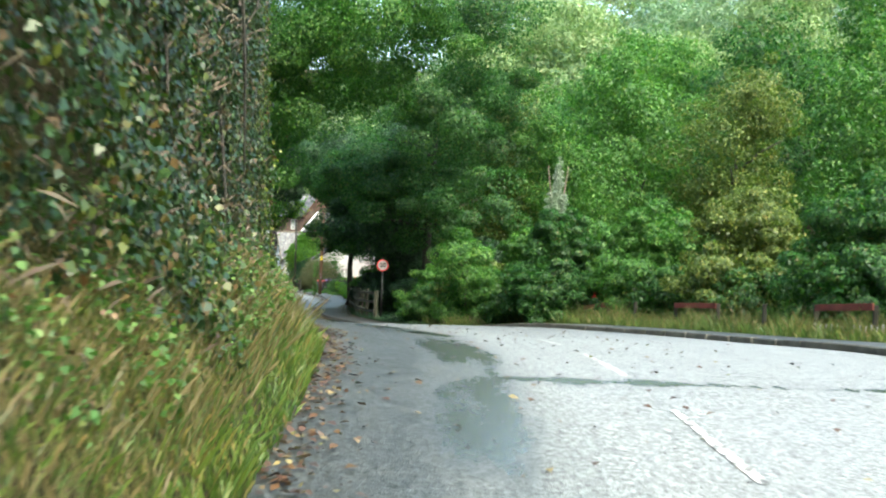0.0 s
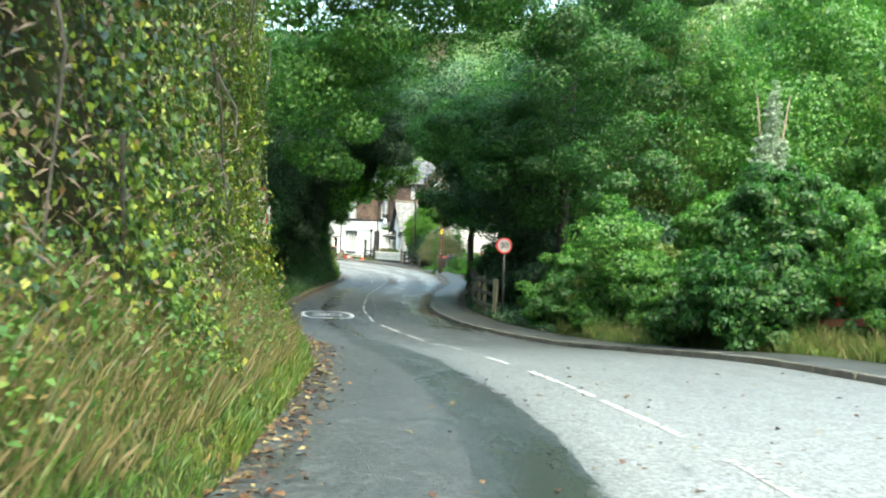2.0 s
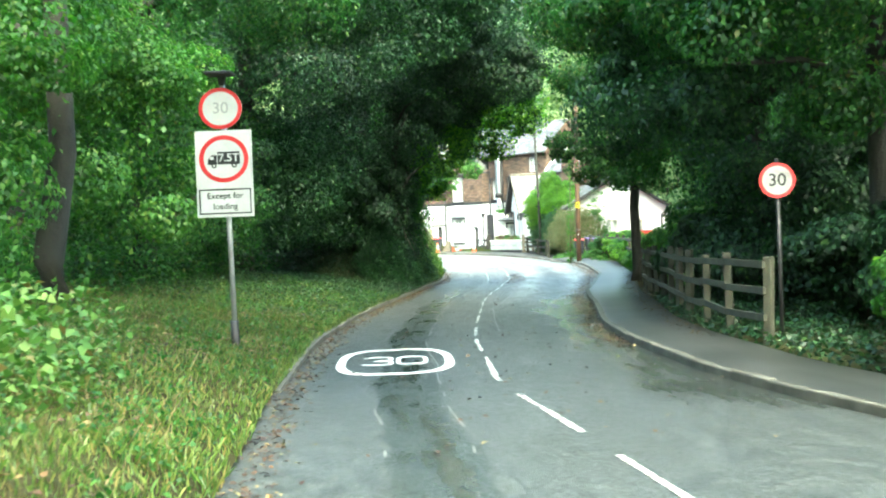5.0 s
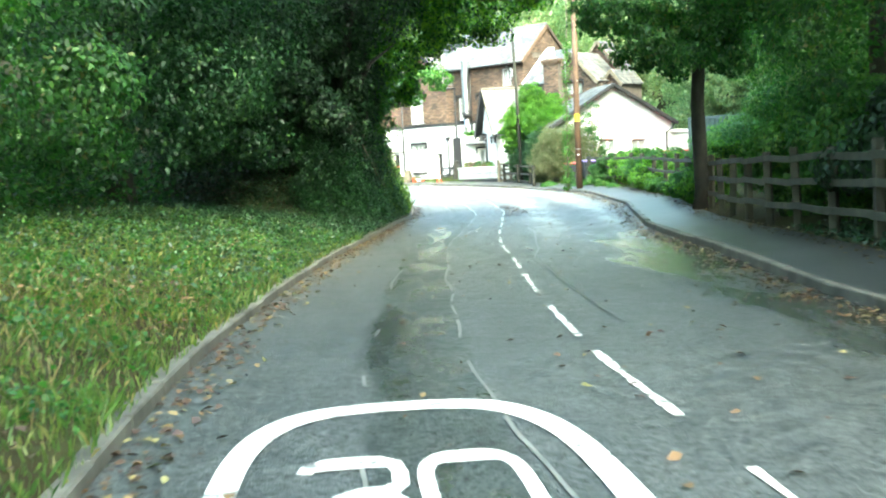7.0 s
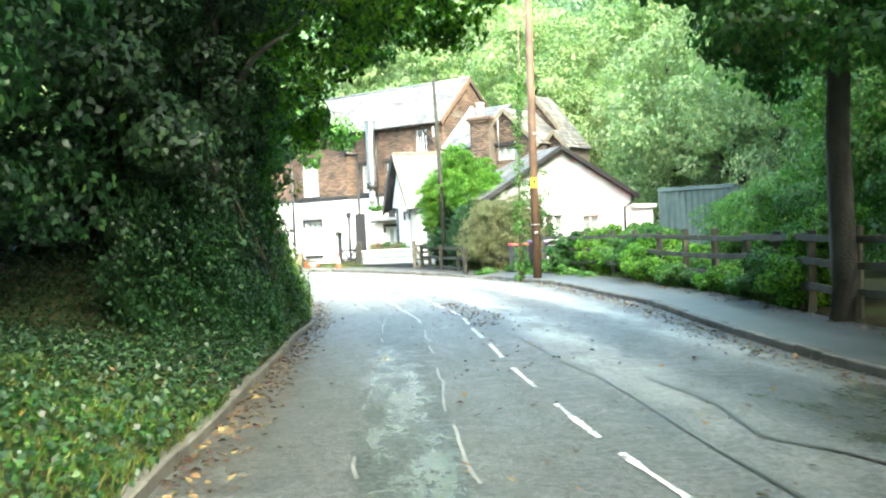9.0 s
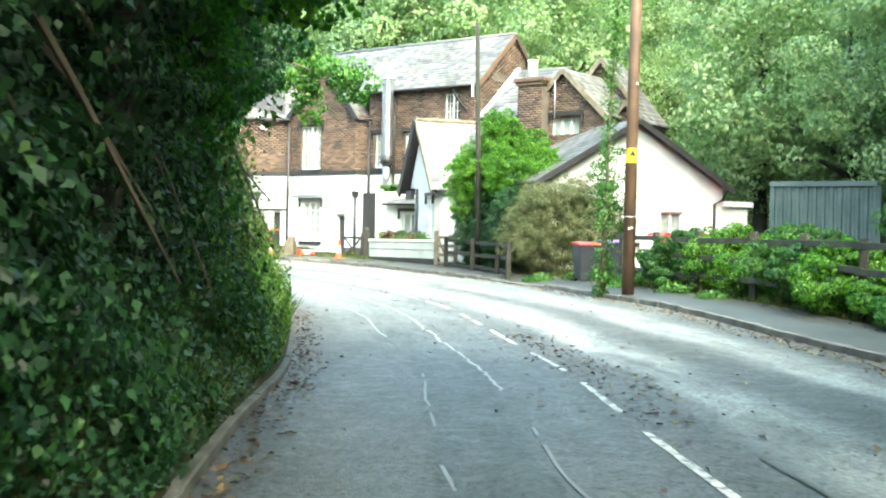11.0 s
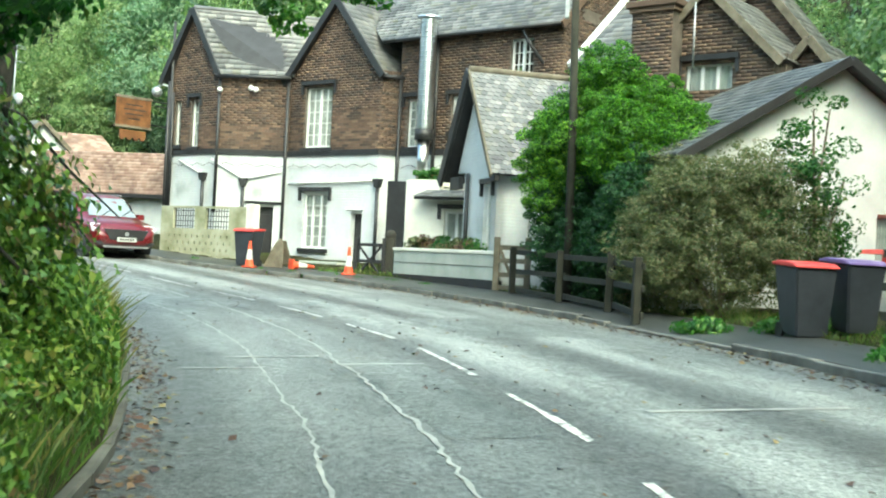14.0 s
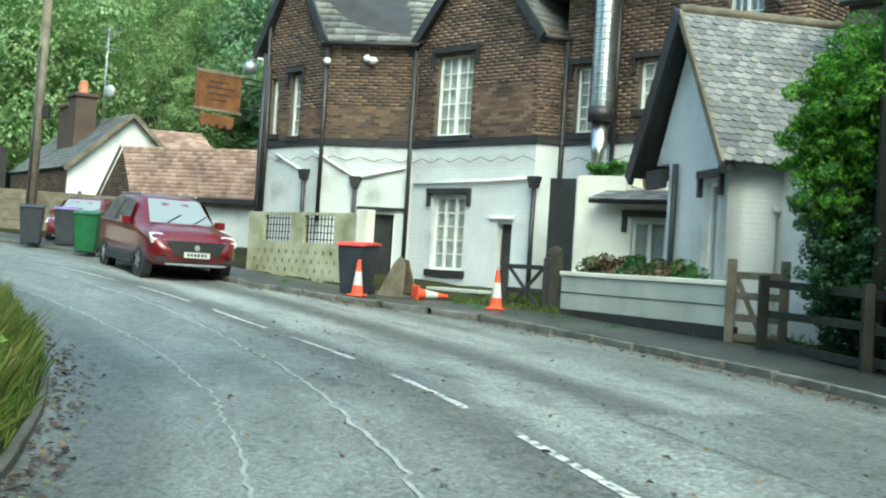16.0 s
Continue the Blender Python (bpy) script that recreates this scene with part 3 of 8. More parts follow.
for s0, s1, l0, l1, w in [(84, 118, -0.92, -0.86, .010), (84, 122, -1.6, -1.58, .009)]:
    ss = np.arange(s0, s1, 0.35)
    mid_ = np.interp(ss, [s0, s1], [l0, l1]) + np.cumsum(sr.normal(0, 0.02, len(ss))) * 0.5 + 0.015 * np.sin(ss * 2.3)
    ww = w * (1 + 0.4 * sr.random(len(ss)))
    a, b = road_xyz(ss, mid_ - ww, 0.008), road_xyz(ss, mid_ + ww, 0.008)
    n_ = len(ss)
    i = np.arange(n_ - 1)[np.sin(ss[:-1] * 1.9 + 2 * np.sin(ss[:-1] * .6)) + sr.normal(0, .5, n_ - 1) > (-.6 if l0 > -1 else .5)]
    quads("seal_band", np.r_[a, b], np.stack([i, i + n_, i + n_ + 1, i + 1], -1), M_SEALD, seals)
for w, pts in [(.016, [(120, -.86), (128, -.92), (136, -.88), (141, -.78), (146, -.73), (153, -.54), (157, -.71)]), (.012, [(126, -1.62), (131, -1.68), (137, -1.66), (143, -1.67), (150, -1.96), (155, -2.28)])]:
    ss = np.arange(pts[0][0], pts[-1][0], 0.16)
    mid_ = np.interp(ss, *np.array(pts).T) + np.cumsum(sr.normal(0, 0.016, len(ss))) * 0.3 + sr.normal(0, .016, len(ss)) + 0.012 * np.sin(ss * 2.3)
    ww = w * (0.6 + 0.8 * sr.random(len(ss)))
    n_ = len(ss)
    i = np.arange(n_ - 1)
    quads("seal_band", np.r_[road_xyz(ss, mid_ - ww, 0.008), road_xyz(ss, mid_ + ww, 0.008)], np.stack([i, i + n_, i + n_ + 1, i + 1], -1), M_SEAL, seals)
tar = tagged(new("tar_seam"), "thin dark tar seam winding along the asphalt", "tar seam", kind="structure")
for pts in ([(96, .35), (102.6, .22), (104.8, .43), (108.9, .53), (112, .43), (117, .3)], [(103.5, 1.5), (105.5, 1.17), (106.3, .91), (107.8, 1.1), (110, 1.0)]):
    ss = np.arange(pts[0][0], pts[-1][0], 0.2)
    mid_ = np.interp(ss, *np.array(pts).T) + np.cumsum(sr.normal(0, 0.012, len(ss))) * 0.5
    ww = 0.011 * (1 + 0.8 * sr.random(len(ss)))
    n_ = len(ss)
    i = np.arange(n_ - 1)
    quads("seam", np.r_[road_xyz(ss, mid_ - ww, 0.009), road_xyz(ss, mid_ + ww, 0.009)], np.stack([i, i + n_, i + n_ + 1, i + 1], -1), M_TAR, tar)
for s0, la, lb in [(135.3, -2.5, -1.67), (135.5, -0.92, -0.06), (136.3, -2.0, -1.0), (132.2, 0.9, 2.6)]:
    ll = np.linspace(la, lb, 12)
    w = 0.025 + 0.03 * sr.random(12)
    a, b = road_xyz(np.full(12, s0) - w, ll, 0.008), road_xyz(np.full(12, s0) + w, ll, 0.008)
    i = np.arange(11)
    quads("seal_band", np.r_[a, b], np.stack([i, i + 1, i + 13, i + 12], -1), M_SEAL, seals)

for k, (sa, sb, la, lb) in enumerate([(134.2, 135.3, -1.66, -.94), (131.2, 135.5, -.86, -.1), (138.4, 141.6, 1.5, 3.1), (143.5, 146.2, -1.55, -.85)]):
    ss = np.linspace(sa, sb, 14)
    rp = ribbon("road_repair", ss, [((lambda s, l=l: l + sr.normal(0, .012, len(s))), .004) for l in (la, lb)], M_PATCHD)
    tagged(rp, "dark rectangular tarmac repair in the road", "road patch", kind="structure")

# ---------------------------------------------------------------- leaves


def unit(v):
    return v / np.maximum(np.linalg.norm(v, axis=-1, keepdims=True), 1e-9)


def leaf_arrays(p, nrm, size, r, wide=0.62, droop=0.35):
    """Kite-shaped, folded leaves at p, facing nrm."""
    n = len(p)
    nrm = unit(nrm)
    down = np.array([0, 0, -1.0]) + r.normal(0, 0.7, (n, 3))
    ax = unit(down - nrm * (down * nrm).sum(-1, keepdims=True))
    side = np.cross(nrm, ax)
    size = size[:, None]
    base = p - ax * size * 0.5
    tip = p + ax * size * 0.5 - nrm * size * droop * 0.4
    mid = p - ax * size * 0.08
    lf = mid + side * size * wide * 0.5 + nrm * size * 0.12
    rt = mid - side * size * wide * 0.5 + nrm * size * 0.12
    v = np.stack([base, rt, tip, lf], 1).reshape(-1, 3)
    f = np.arange(4 * n).reshape(n, 4)
    return v, f


def in_ball(r, n):
    return unit(r.normal(size=(n, 3)))


def crown_points(blobs, n, seed, lumps=14, lump=0.34, core=0.25):
    """Points and normals on the lumpy outside of a crown made of ellipsoids, and some inside it."""
    r = np.random.default_rng(seed)
    blobs = np.array(blobs, float)
    area = (blobs[:, 3] * blobs[:, 4] + blobs[:, 4] * blobs[:, 5] + blobs[:, 3] * blobs[:, 5])
    share = (n * area / area.sum()).astype(int)
    P, N, K = [], [], []
    for b, m in zip(blobs, share):
        c, rad = b[:3], b[3:6]
        dirs = in_ball(r, lumps)
        cen = c + dirs * rad * r.uniform(0.55, 0.95, (lumps, 1))
        size = lump * rad.mean() * r.uniform(0.6, 1.35, lumps)
        k = r.integers(0, lumps, m)
        o = in_ball(r, m)
        o[:, 2] = o[:, 2] * 0.8 + 0.12
        rr = r.uniform(0.55, 1.05, (m, 1)) ** 0.5
        p = cen[k] + o * size[k][:, None] * rr * np.array([1, 1, 0.8])
        P.append(p)
        N.append(o * 0.7 + unit(p - c) * 0.5 + np.array([0, 0, 0.45]) + r.normal(0, 0.45, (m, 3)))
        K.append(np.ones(m))
        q = int(m * core)
        p = c + in_ball(r, q) * rad * r.uniform(0.2, 0.8, (q, 1))
        P.append(p)
        N.append(in_ball(r, q) + np.array([0, 0, 0.6]))
        K.append(np.full(q, 1.25))
    return np.concatenate(P), np.concatenate(N), np.concatenate(K), r


def crown(name, blobs, n, size, material, parent=None, seed=1, lumps=14, lump=0.34, core=0.25, label=""):
    p, nrm, k, r = crown_points(blobs, n, seed, lumps, lump, core)
    v, f = leaf_arrays(p, nrm, size * k * r.uniform(0.65, 1.3, len(p)), r)
    return quads(name, v, f, material, parent, label)


def trunk_mesh(name, foot, top, r0, parent, seed=1, limbs=5, spread=2.5, material=None):
    """A tapered, slightly bent trunk with limbs."""
    rr = random.Random(seed)
    bm = bmesh.new()
    a, b = Vector(foot), Vector(top)
    pts = [a.lerp(b, t) + Vector((rr.uniform(-.12, .12), rr.uniform(-.12, .12), 0)) * (0 < t < 1) for t in (0, .08, .25, .5, .75, 1)]
    tube(bm, pts, [r0 * k for k in (1.35, 1.05, .92, .78, .55, .25)], 9)
    for i in range(limbs):
        t = rr.uniform(0.4, 0.95)
        p = a.lerp(b, t)
        an_ = rr.uniform(0, 6.28)
        e = p + Vector((math.cos(an_) * spread, math.sin(an_) * spread, rr.uniform(0.4, 1.6)))
        tube(bm, [p, p.lerp(e, .5) + Vector((0, 0, .25)), e], [r0 * .42, r0 * .28, r0 * .08], 6)
    return part(name, bm, material or M_BARK, parent, smooth=True)


def tree(name, foot, height, r0, blobs, n, size, material, label, seed, limbs=5, spread=2.5, group="", core=0.25, lumps=16, lump=0.34):
    x, y = foot
    z = gz(x, y) - 0.1
    th = thing(name, Matrix.Translation((x, y, z)), label, "tree", group)
    trunk_mesh("trunk", (x, y, z), (x + 0.3, y, z + height * 0.85), r0, th, seed, limbs, spread)
    crown("crown", blobs, n, size, material, th, seed, lumps, lump, core)
    return th


# ---------------------------------------------------------------- ivy bank at the start
ivy = thing("ivy_bank", Matrix.Translation((-2.2, 30, gz(-2.2, 30))), "steep roadside bank overgrown with green and yellowing ivy", "ivy bank")
r = np.random.default_rng(21)
n = 300000
s_ = r.uniform(36, 77.2, n)
h_ = r.uniform(0, 1, n) ** 0.9 * 7.5
d_ = np.interp(h_, [0, .6, 1.2, 2.2, 4.5, 6.5, 7.5], [0.35, 0.6, 0.8, 0.9, 1.0, 1.05, 1.15])
bulge = 0.28 * np.sin(s_ * 0.9 + 1.2 * np.sin(h_ * 0.8)) + 0.22 * np.sin(s_ * 2.3 + h_ * 1.7) + 0.12 * np.sin(h_ * 3.1 + s_ * 0.6)
end = np.clip((s_ - 75.5) / 1.7, 0, 1) ** 2 * 1.2
l_ = edge_left(s_) - d_ - end + bulge * 0.55 + r.normal(0, 0.10, n) - 0.15
keep = r.random(n) < np.clip(0.95 + 0.5 * np.sin(s_ * 1.7 + h_ * 0.9) + 0.35 * np.sin(s_ * 4.1 - h_ * 2.0), 0.4, 1)
s_, h_, l_ = s_[keep], h_[keep], l_[keep]
pts_ = road_xyz(s_, l_)
pts_[:, 2] += h_ + 0.15
outw = road_xyz(s_, l_ + 1) - road_xyz(s_, l_)
outw[:, 2] = 0.35
v, f = leaf_arrays(pts_, outw + r.normal(0, 0.45, pts_.shape), r.uniform(0.03, 0.08, len(pts_)), r, wide=0.8)
# up to about s 61 the darker ivy, which also carries the trees' shade
sel = np.repeat(s_ + r.normal(0, 2.5, len(s_)) + 2.2 * np.sin(h_ * 1.3) > 61.5, 4)
for w_, m_ in ((sel, M_IVY), (~sel, M_IVYD)):
    quads("ivy_leaves", v[w_], np.arange(int(w_.sum())).reshape(-1, 4), m_, ivy)
rr = random.Random(4)
for k in range(70):
    s0 = rr.uniform(38, 76.5)
    z0 = rr.uniform(1.0, 7)
    p = Vector(road_xyz(s0, float(edge_left(s0)) - rr.uniform(0.75, 1.15)))
    q = Vector(road_xyz(s0 + rr.uniform(-1, 1), float(edge_left(s0)) - rr.uniform(0.75, 1.1)))
    p.z += z0
    q.z += max(0.3, z0 - rr.uniform(.5, 2))
    bm = bmesh.new()
    tube(bm, [p, p.lerp(q, .5) + Vector((rr.uniform(0, .15), 0, rr.uniform(-.1, .1))), q], [.018, .014, .008], 5)
    part("stem", bm, M_BARK, ivy, "bare brown creeper stem")

# trees along the bank's crest, mostly out of view, added to shade it
for k, (x, y) in enumerate([(-1.68, 15.59), (-1.86, 23.71), (-2.08, 32.2)]):
    th = thing("bank_top_tree", Matrix.Translation((x, y, gz(x, y))), "tree added above the bank to shade it, mostly out of view", "tree", "trees on the bank")
    trunk_mesh("trunk", (x, y, gz(x, y) - .2), (x + .8, y, 13.3), .22, th, 70 + k, 5, 2.0)
    crown("crown", [(x + 1.6, y, 11.3, 2.6, 4.4, 1.5), (x + .2, y + 1, 13.1, 3.0, 4.2, 1.8), (x + 3.0, y - 1, 12.2, 2.0, 3.4, 1.2)], 20000, .19, M_LEAFD, th, 75 + k, 16, .34, .12)

# ---------------------------------------------------------------- trees arching over the left of the road
left_trees = [
    ((-6.93, 49.56), 13, 0.26, [(-6.03, 52.03, 9.4, 4.0, 4.2, 3.8), (-2.9, 52.6, 8.6, 3.0, 3.2, 2.5), (-5.0, 54.0, 5.9, 1.7, 2.4, 1.8), (-1.6, 50.4, 11.0, 3.4, 3.4, 2.8), (-4.81, 56.44, 12.4, 3.8, 3.2, 2.8), (.2, 52, 13.6, 3.4, 3.4, 2.4), (.3, 53.2, 10.2, 2.4, 1.8, 1.2)], 92000, 1),
    ((-12.5, 60.79), 12, 0.24, [(-13.49, 60.76, 7.65, 3, 4.5, 4.2), (-12.45, 57.76, 3.96, 1.9, 3.2, 2.8), (-13.41, 63.96, 3.96, 2.0, 3.2, 3)], 46000, 2),
    ((-15.7, 68.89), 13, 0.28, [(-14.71, 68.42, 8.18, 4, 4.5, 4), (-15.48, 67.38, 3.58, 2.4, 3.2, 2.9), (-15.68, 71.52, 3.59, 2.4, 3.4, 2.8), (-12.21, 69.44, 8.78, 2.6, 4, 2.4)], 56000, 3),
    ((-16.61, 76.14), 13, 0.28, [(-15.62, 76.17, 8.16, 3.6, 4.5, 4), (-15.73, 75.28, 3.37, 2.0, 3.2, 2.8), (-15.51, 79.26, 3.72, 2, 3, 2.8), (-12.04, 76.29, 8.76, 2.8, 4, 2.4), (-9.78, 78.13, 9.35, 2.4, 3, 1.6)], 58000, 4),
    ((-15.79, 83.0), 13, 0.3, [(-15.0, 83.07, 7.58, 2.6, 3.6, 3.6), (-15.06, 82.22, 3.49, 1.5, 2.6, 2.6), (-12.6, 83.4, 7.6, 2.8, 3.4, 2.2), (-10.46, 84.6, 7.9, 2.6, 3.0, 1.7), (-11.13, 80.75, 9.32, 3.2, 3.6, 1.6), (-16.71, 80.45, 3.51, 1.6, 3.6, 3.0)], 66000, 5),
    ((-15.82, 89.15), 11, 0.26, [(-15.82, 89.15, 6.53, 1.9, 3, 3.2), (-15.83, 88.23, 3.04, 1.1, 2.4, 2.4), (-13.98, 88.88, 6.84, 2.2, 2.6, 1.8), (-13.22, 89.15, 5.63, 1.2, 1.4, 0.9), (-17.09, 87.67, 3.24, 1.6, 3.2, 3.0)], 26000, 6),
]
# light or dark leaves per tree: lit and shaded canopy put into the colour
for k, (ft, h, r0, bl, nn, sd) in enumerate(left_trees):
    tree("roadside_tree", ft, h, r0, bl, int(nn * (1.5, 1.2, 1.0, 1.1, 1.5, 1.5)[k]), 0.105, (M_LEAFL, M_LEAFL, M_LEAF, M_LEAFM, M_LEAFD, M_LEAF)[k], "dense green tree arching over the lane", sd, group="trees over the lane", core=0.25 if k > 2 else 0.12)
# high boughs added over the road to shade it, and the fringe where it opens to the pub, its lit leaves put in as a
# brighter green
for ft, bl, nn, sd, m_ in [
        ((-17.49, 72.36), [(-10.14, 74.99, 10.58, 3.6, 4.4, 1.5), (-14.13, 74.41, 8.78, 3.4, 4.2, 1.6)], 26000, 22, M_LEAF),
        ((-16.31, 86.29), [(-13.2, 86.2, 5.2, 1.3, 1.8, 1.2), (-11.7, 86.7, 5.7, 1.5, 1.8, 1.0), (-10.3, 87.2, 6.2, 1.3, 1.8, .9), (-14.2, 88.2, 4.4, .8, 1.2, 1.2), (-11.0, 86.0, 7.3, 2.4, 2.0, 1.0)], 15000, 24, M_LEAFG)]:
    tree("roadside_tree", ft, 12, 0.24, bl, nn, 0.12, m_, "tall tree with boughs closing over the lane", sd, group="trees over the lane", core=0.12)
# ---------------------------------------------------------------- trees over the right of the road
right_trees = [
    ((0.31, 64.18), 11, 0.22, [(0.32, 64.6, 6.95, 2.9, 3.6, 2.4), (-.3, 63.0, 5.0, 2.6, 2.0, 1.7), (-1.49, 66.01, 6.36, 2.0, 3, 1.5), (2.38, 67.12, 9.16, 3.4, 3.6, 2.6), (-1.2, 59.5, 11.2, 3.2, 3.2, 2.8), (2.8, 61, 12.4, 3.4, 3.2, 3.2), (1.2, 60.4, 8.2, 2.6, 2.4, 2.2), (2.27, 60.42, 4.77, 2.2, 2.0, 2.0)], 84000, 11),
    ((-1.65, 70.67), 12, 0.24, [(-1.85, 70.66, 7.98, 3.4, 3.6, 3.4), (-1.06, 70.75, 3.38, 2.3, 3.4, 3.1), (-4.8, 71.87, 7.6, 2.8, 3.2, 1.9), (-4.4, 71.2, 4.7, 1.5, 2.4, 1.2), (-2.6, 66.6, 4.6, 1.6, 2.2, 1.5)], 56000, 12),
    ((-2.56, 76.6), 13, 0.26, [(-2.56, 77.02, 8.77, 3.6, 4, 3.4), (-2.17, 76.62, 3.38, 2.2, 3.6, 3.0), (-5.9, 77.35, 8.2, 3.0, 3.6, 2.2), (-4.6, 76.6, 4.9, 1.4, 2.4, 1.3)], 56000, 13),
    ((-5.75, 83.2), 12, 0.17, [(-4.6, 83.2, 8.2, 3.0, 3.4, 3.0), (-6.9, 83.4, 6.9, 2.0, 2.8, 1.7), (-2.4, 84.6, 5.1, 2.2, 3.4, 4), (-5.0, 82.4, 4.6, 1.0, 1.6, 1.0), (-7.7, 82.2, 4.6, 1.1, 1.3, .6), (-6.9, 82.0, 3.9, .8, 1.2, .6), (-6.1, 82.6, 4.8, 1.3, 1.4, 1.0), (-5.2, 81.4, 3.7, 1.0, 1.4, .8), (-6.4, 84.4, 3.9, 1.0, 1.2, .7), (-4.6, 80.4, 5.0, 1.4, 1.8, 1.0)], 74000, 14),
    # boughs added above the pavement to darken fence and road edge
    ((-0.65, 69.47), 11, 0.2, [(-3.51, 66.45, 6.76, 2.3, 3.2, 1.2), (-4.58, 72.73, 7.39, 2.3, 3.8, 1.2), (-2.46, 63.56, 5.95, 1.8, 2.4, 1.2)], 30000, 16),
    ((-2.61, 89.82), 11, 0.2, [(-2.81, 89.81, 7.44, 2.8, 3.2, 3.0), (-2.0, 93.26, 4.42, 2.4, 3, 3)], 22000, 15),
]
# here too the leaf green of each tree includes how lit it is
for k, (ft, h, r0, bl, nn, sd) in enumerate(right_trees):
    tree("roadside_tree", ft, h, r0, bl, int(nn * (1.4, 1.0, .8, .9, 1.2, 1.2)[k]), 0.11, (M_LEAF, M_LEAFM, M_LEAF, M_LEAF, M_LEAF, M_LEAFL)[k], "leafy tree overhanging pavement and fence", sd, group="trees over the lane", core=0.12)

# ---------------------------------------------------------------- the tall hedge beside the junction
hedge_line = [(1.04, 57.39, 2.3, 1.3), (2.68, 54.72, 2.5, 1.4), (4.63, 51.54, 2.8, 1.5), (6.29, 48.36, 3.1, 1.6), (7.85, 44.88, 3.3, 1.7), (9.46, 41.17, 3.25, 1.7), (11.07, 36.57, 3.1, 1.7), (12.26, 31.53, 3.0, 1.7), (13.14, 26.88, 3.0, 1.8), (13.9, 22.24, 3.1, 1.8), (5.2, 46.0, 3.3, 1.3), (4.4, 48.2, 3.0, 1.3)]
for k, (x, y, h, w) in enumerate(hedge_line):
    z = gz(x, y)
    th = thing("hedge_shrub", Matrix.Translation((x, y, z)), "tall unclipped green roadside hedge shrub", "hedge", "roadside hedge")
    crown("crown", [(x, y, z + h * 0.32, w, w, h * 0.36), (x + .4, y + .5, z + h * 0.72, w * .85, w * .85, h * 0.3)], 26000, 0.09, (M_LEAFL, M_LEAFO, M_LEAF, M_LEAFL)[k % 4], th, 40 + k, 60, 0.2, 0.35)
    crown("skirt", [(x + .1, y - .45, z + .5, w * .9, w * .9, .6), (x + .3, y - .6, z + 1.0, w * .9, w * .6, .6)], 9000, 0.085, M_LEAF, th, 60 + k, 40, 0.22, 0.35)

# ---------------------------------------------------------------- woods behind the hedge and behind the pub, from a few shapes


def wood_tree(seed, material, n=24000, size=0.15):
    rr = np.random.default_rng(seed)
    th = thing("wood_tree", Matrix.Identity(4), "full green broadleaved tree on the wooded slope", "tree", "wood on the slope")
    trunk_mesh("trunk", (0, 0, -0.3), (0.3, 0.1, 7.5), 0.24, th, seed, 5, 2.2)
    bl = [(0, 0, 7.2, 3.3, 3.3, 3.4), (1.3, .8, 4.6, 2.6, 2.6, 2.4), (-1.4, -.6, 5.0, 2.6, 2.6, 2.4), (rr.uniform(-1, 1), rr.uniform(-1, 1), 10.0, 2.2, 2.2, 2.2), (0.3, -1.2, 2.8, 2.6, 2.6, 2.2)]
    crown("crown", bl, n, size, material, th, seed, 26, 0.3, 0.3)
    return th


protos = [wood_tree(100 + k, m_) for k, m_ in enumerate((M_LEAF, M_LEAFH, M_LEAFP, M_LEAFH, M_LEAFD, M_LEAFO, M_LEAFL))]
spots = []
wr = random.Random(8)
for x, y, s in [(3.24, 69.32, 0.95), (6.81, 65.61, 0.8), (10.13, 71.66, 1.15), (13.84, 65.83, 1.0), (6.2, 75.5, 1.0), (10.78, 78.93, 1.4), (16.67, 75.05, 1.4), (21.82, 67.96, 1.2), (1.6, 84.2, 1.0), (6.5, 88.5, 1.3), (14.38, 90.09, 1.6), (24.77, 81.96, 1.6), (21.09, 54.76, 0.9), (-0.08, 95.7, 1.3), (7.89, 98.62, 1.6), (3, 108, 1.2), (1.5, 116, 1.2), (17.84, 100.87, 1.7), (1.5, 101, 2.0), (6, 105, 2.1), (10.3, 98.25, 1.9), (15, 110, 2.1), (24, 108, 2.0), (2, 128, 2.3), (9, 131, 2.4), (16, 128, 2.3), (23, 131, 2.4), (30, 126, 2.3), (37, 122, 2.3), (12, 120, 2.1), (20, 117, 2.1), (28, 114, 2.0), (-2.5, 119, 1.1), (2, 122, 1.3), (-5, 124, 1.2), (5, 116, 1.2)]:
    spots.append((x, y, s))
for k in range(78):   # the slope behind the pub
    a_, d = wr.uniform(-58, 52), wr.uniform(24, 75)
    x, y = -18 + d * math.sin(radians(a_)), 120 + d * math.cos(radians(a_))
    size_ = wr.uniform(0.9, 1.6)
    if not (x < -25 and y < 147):
        spots.append((x, y, size_))
for x, y, s in [(-14.3, 46.98, 1.0), (-18.83, 57.39, 1.2), (-21.15, 68.16, 1.3), (-23.08, 78.48, 1.2), (-24.78, 89.39, 1.1), (-29.99, 97.98, 1.2), (-36, 104, 1.2), (-9.98, 36.68, 1.1), (-6.77, 28.43, 1.1), (-5.52, 18.93, 1.1), (-5.69, 10.05, 1.1)]:
    spots.append((x, y, s))
for k, (x, y, s) in enumerate(spots):
    # beyond y 92 only trees in the haze-paled greens
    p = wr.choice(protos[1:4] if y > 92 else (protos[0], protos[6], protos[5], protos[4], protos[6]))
    copy_thing(p, Matrix.Translation((x, y, gz(x, y) - 0.2)) @ Matrix.Rotation(wr.uniform(0, 6.28), 4, "Z") @ Matrix.Diagonal((s * wr.uniform(.9, 1.1), s * wr.uniform(.9, 1.1), s, 1)))
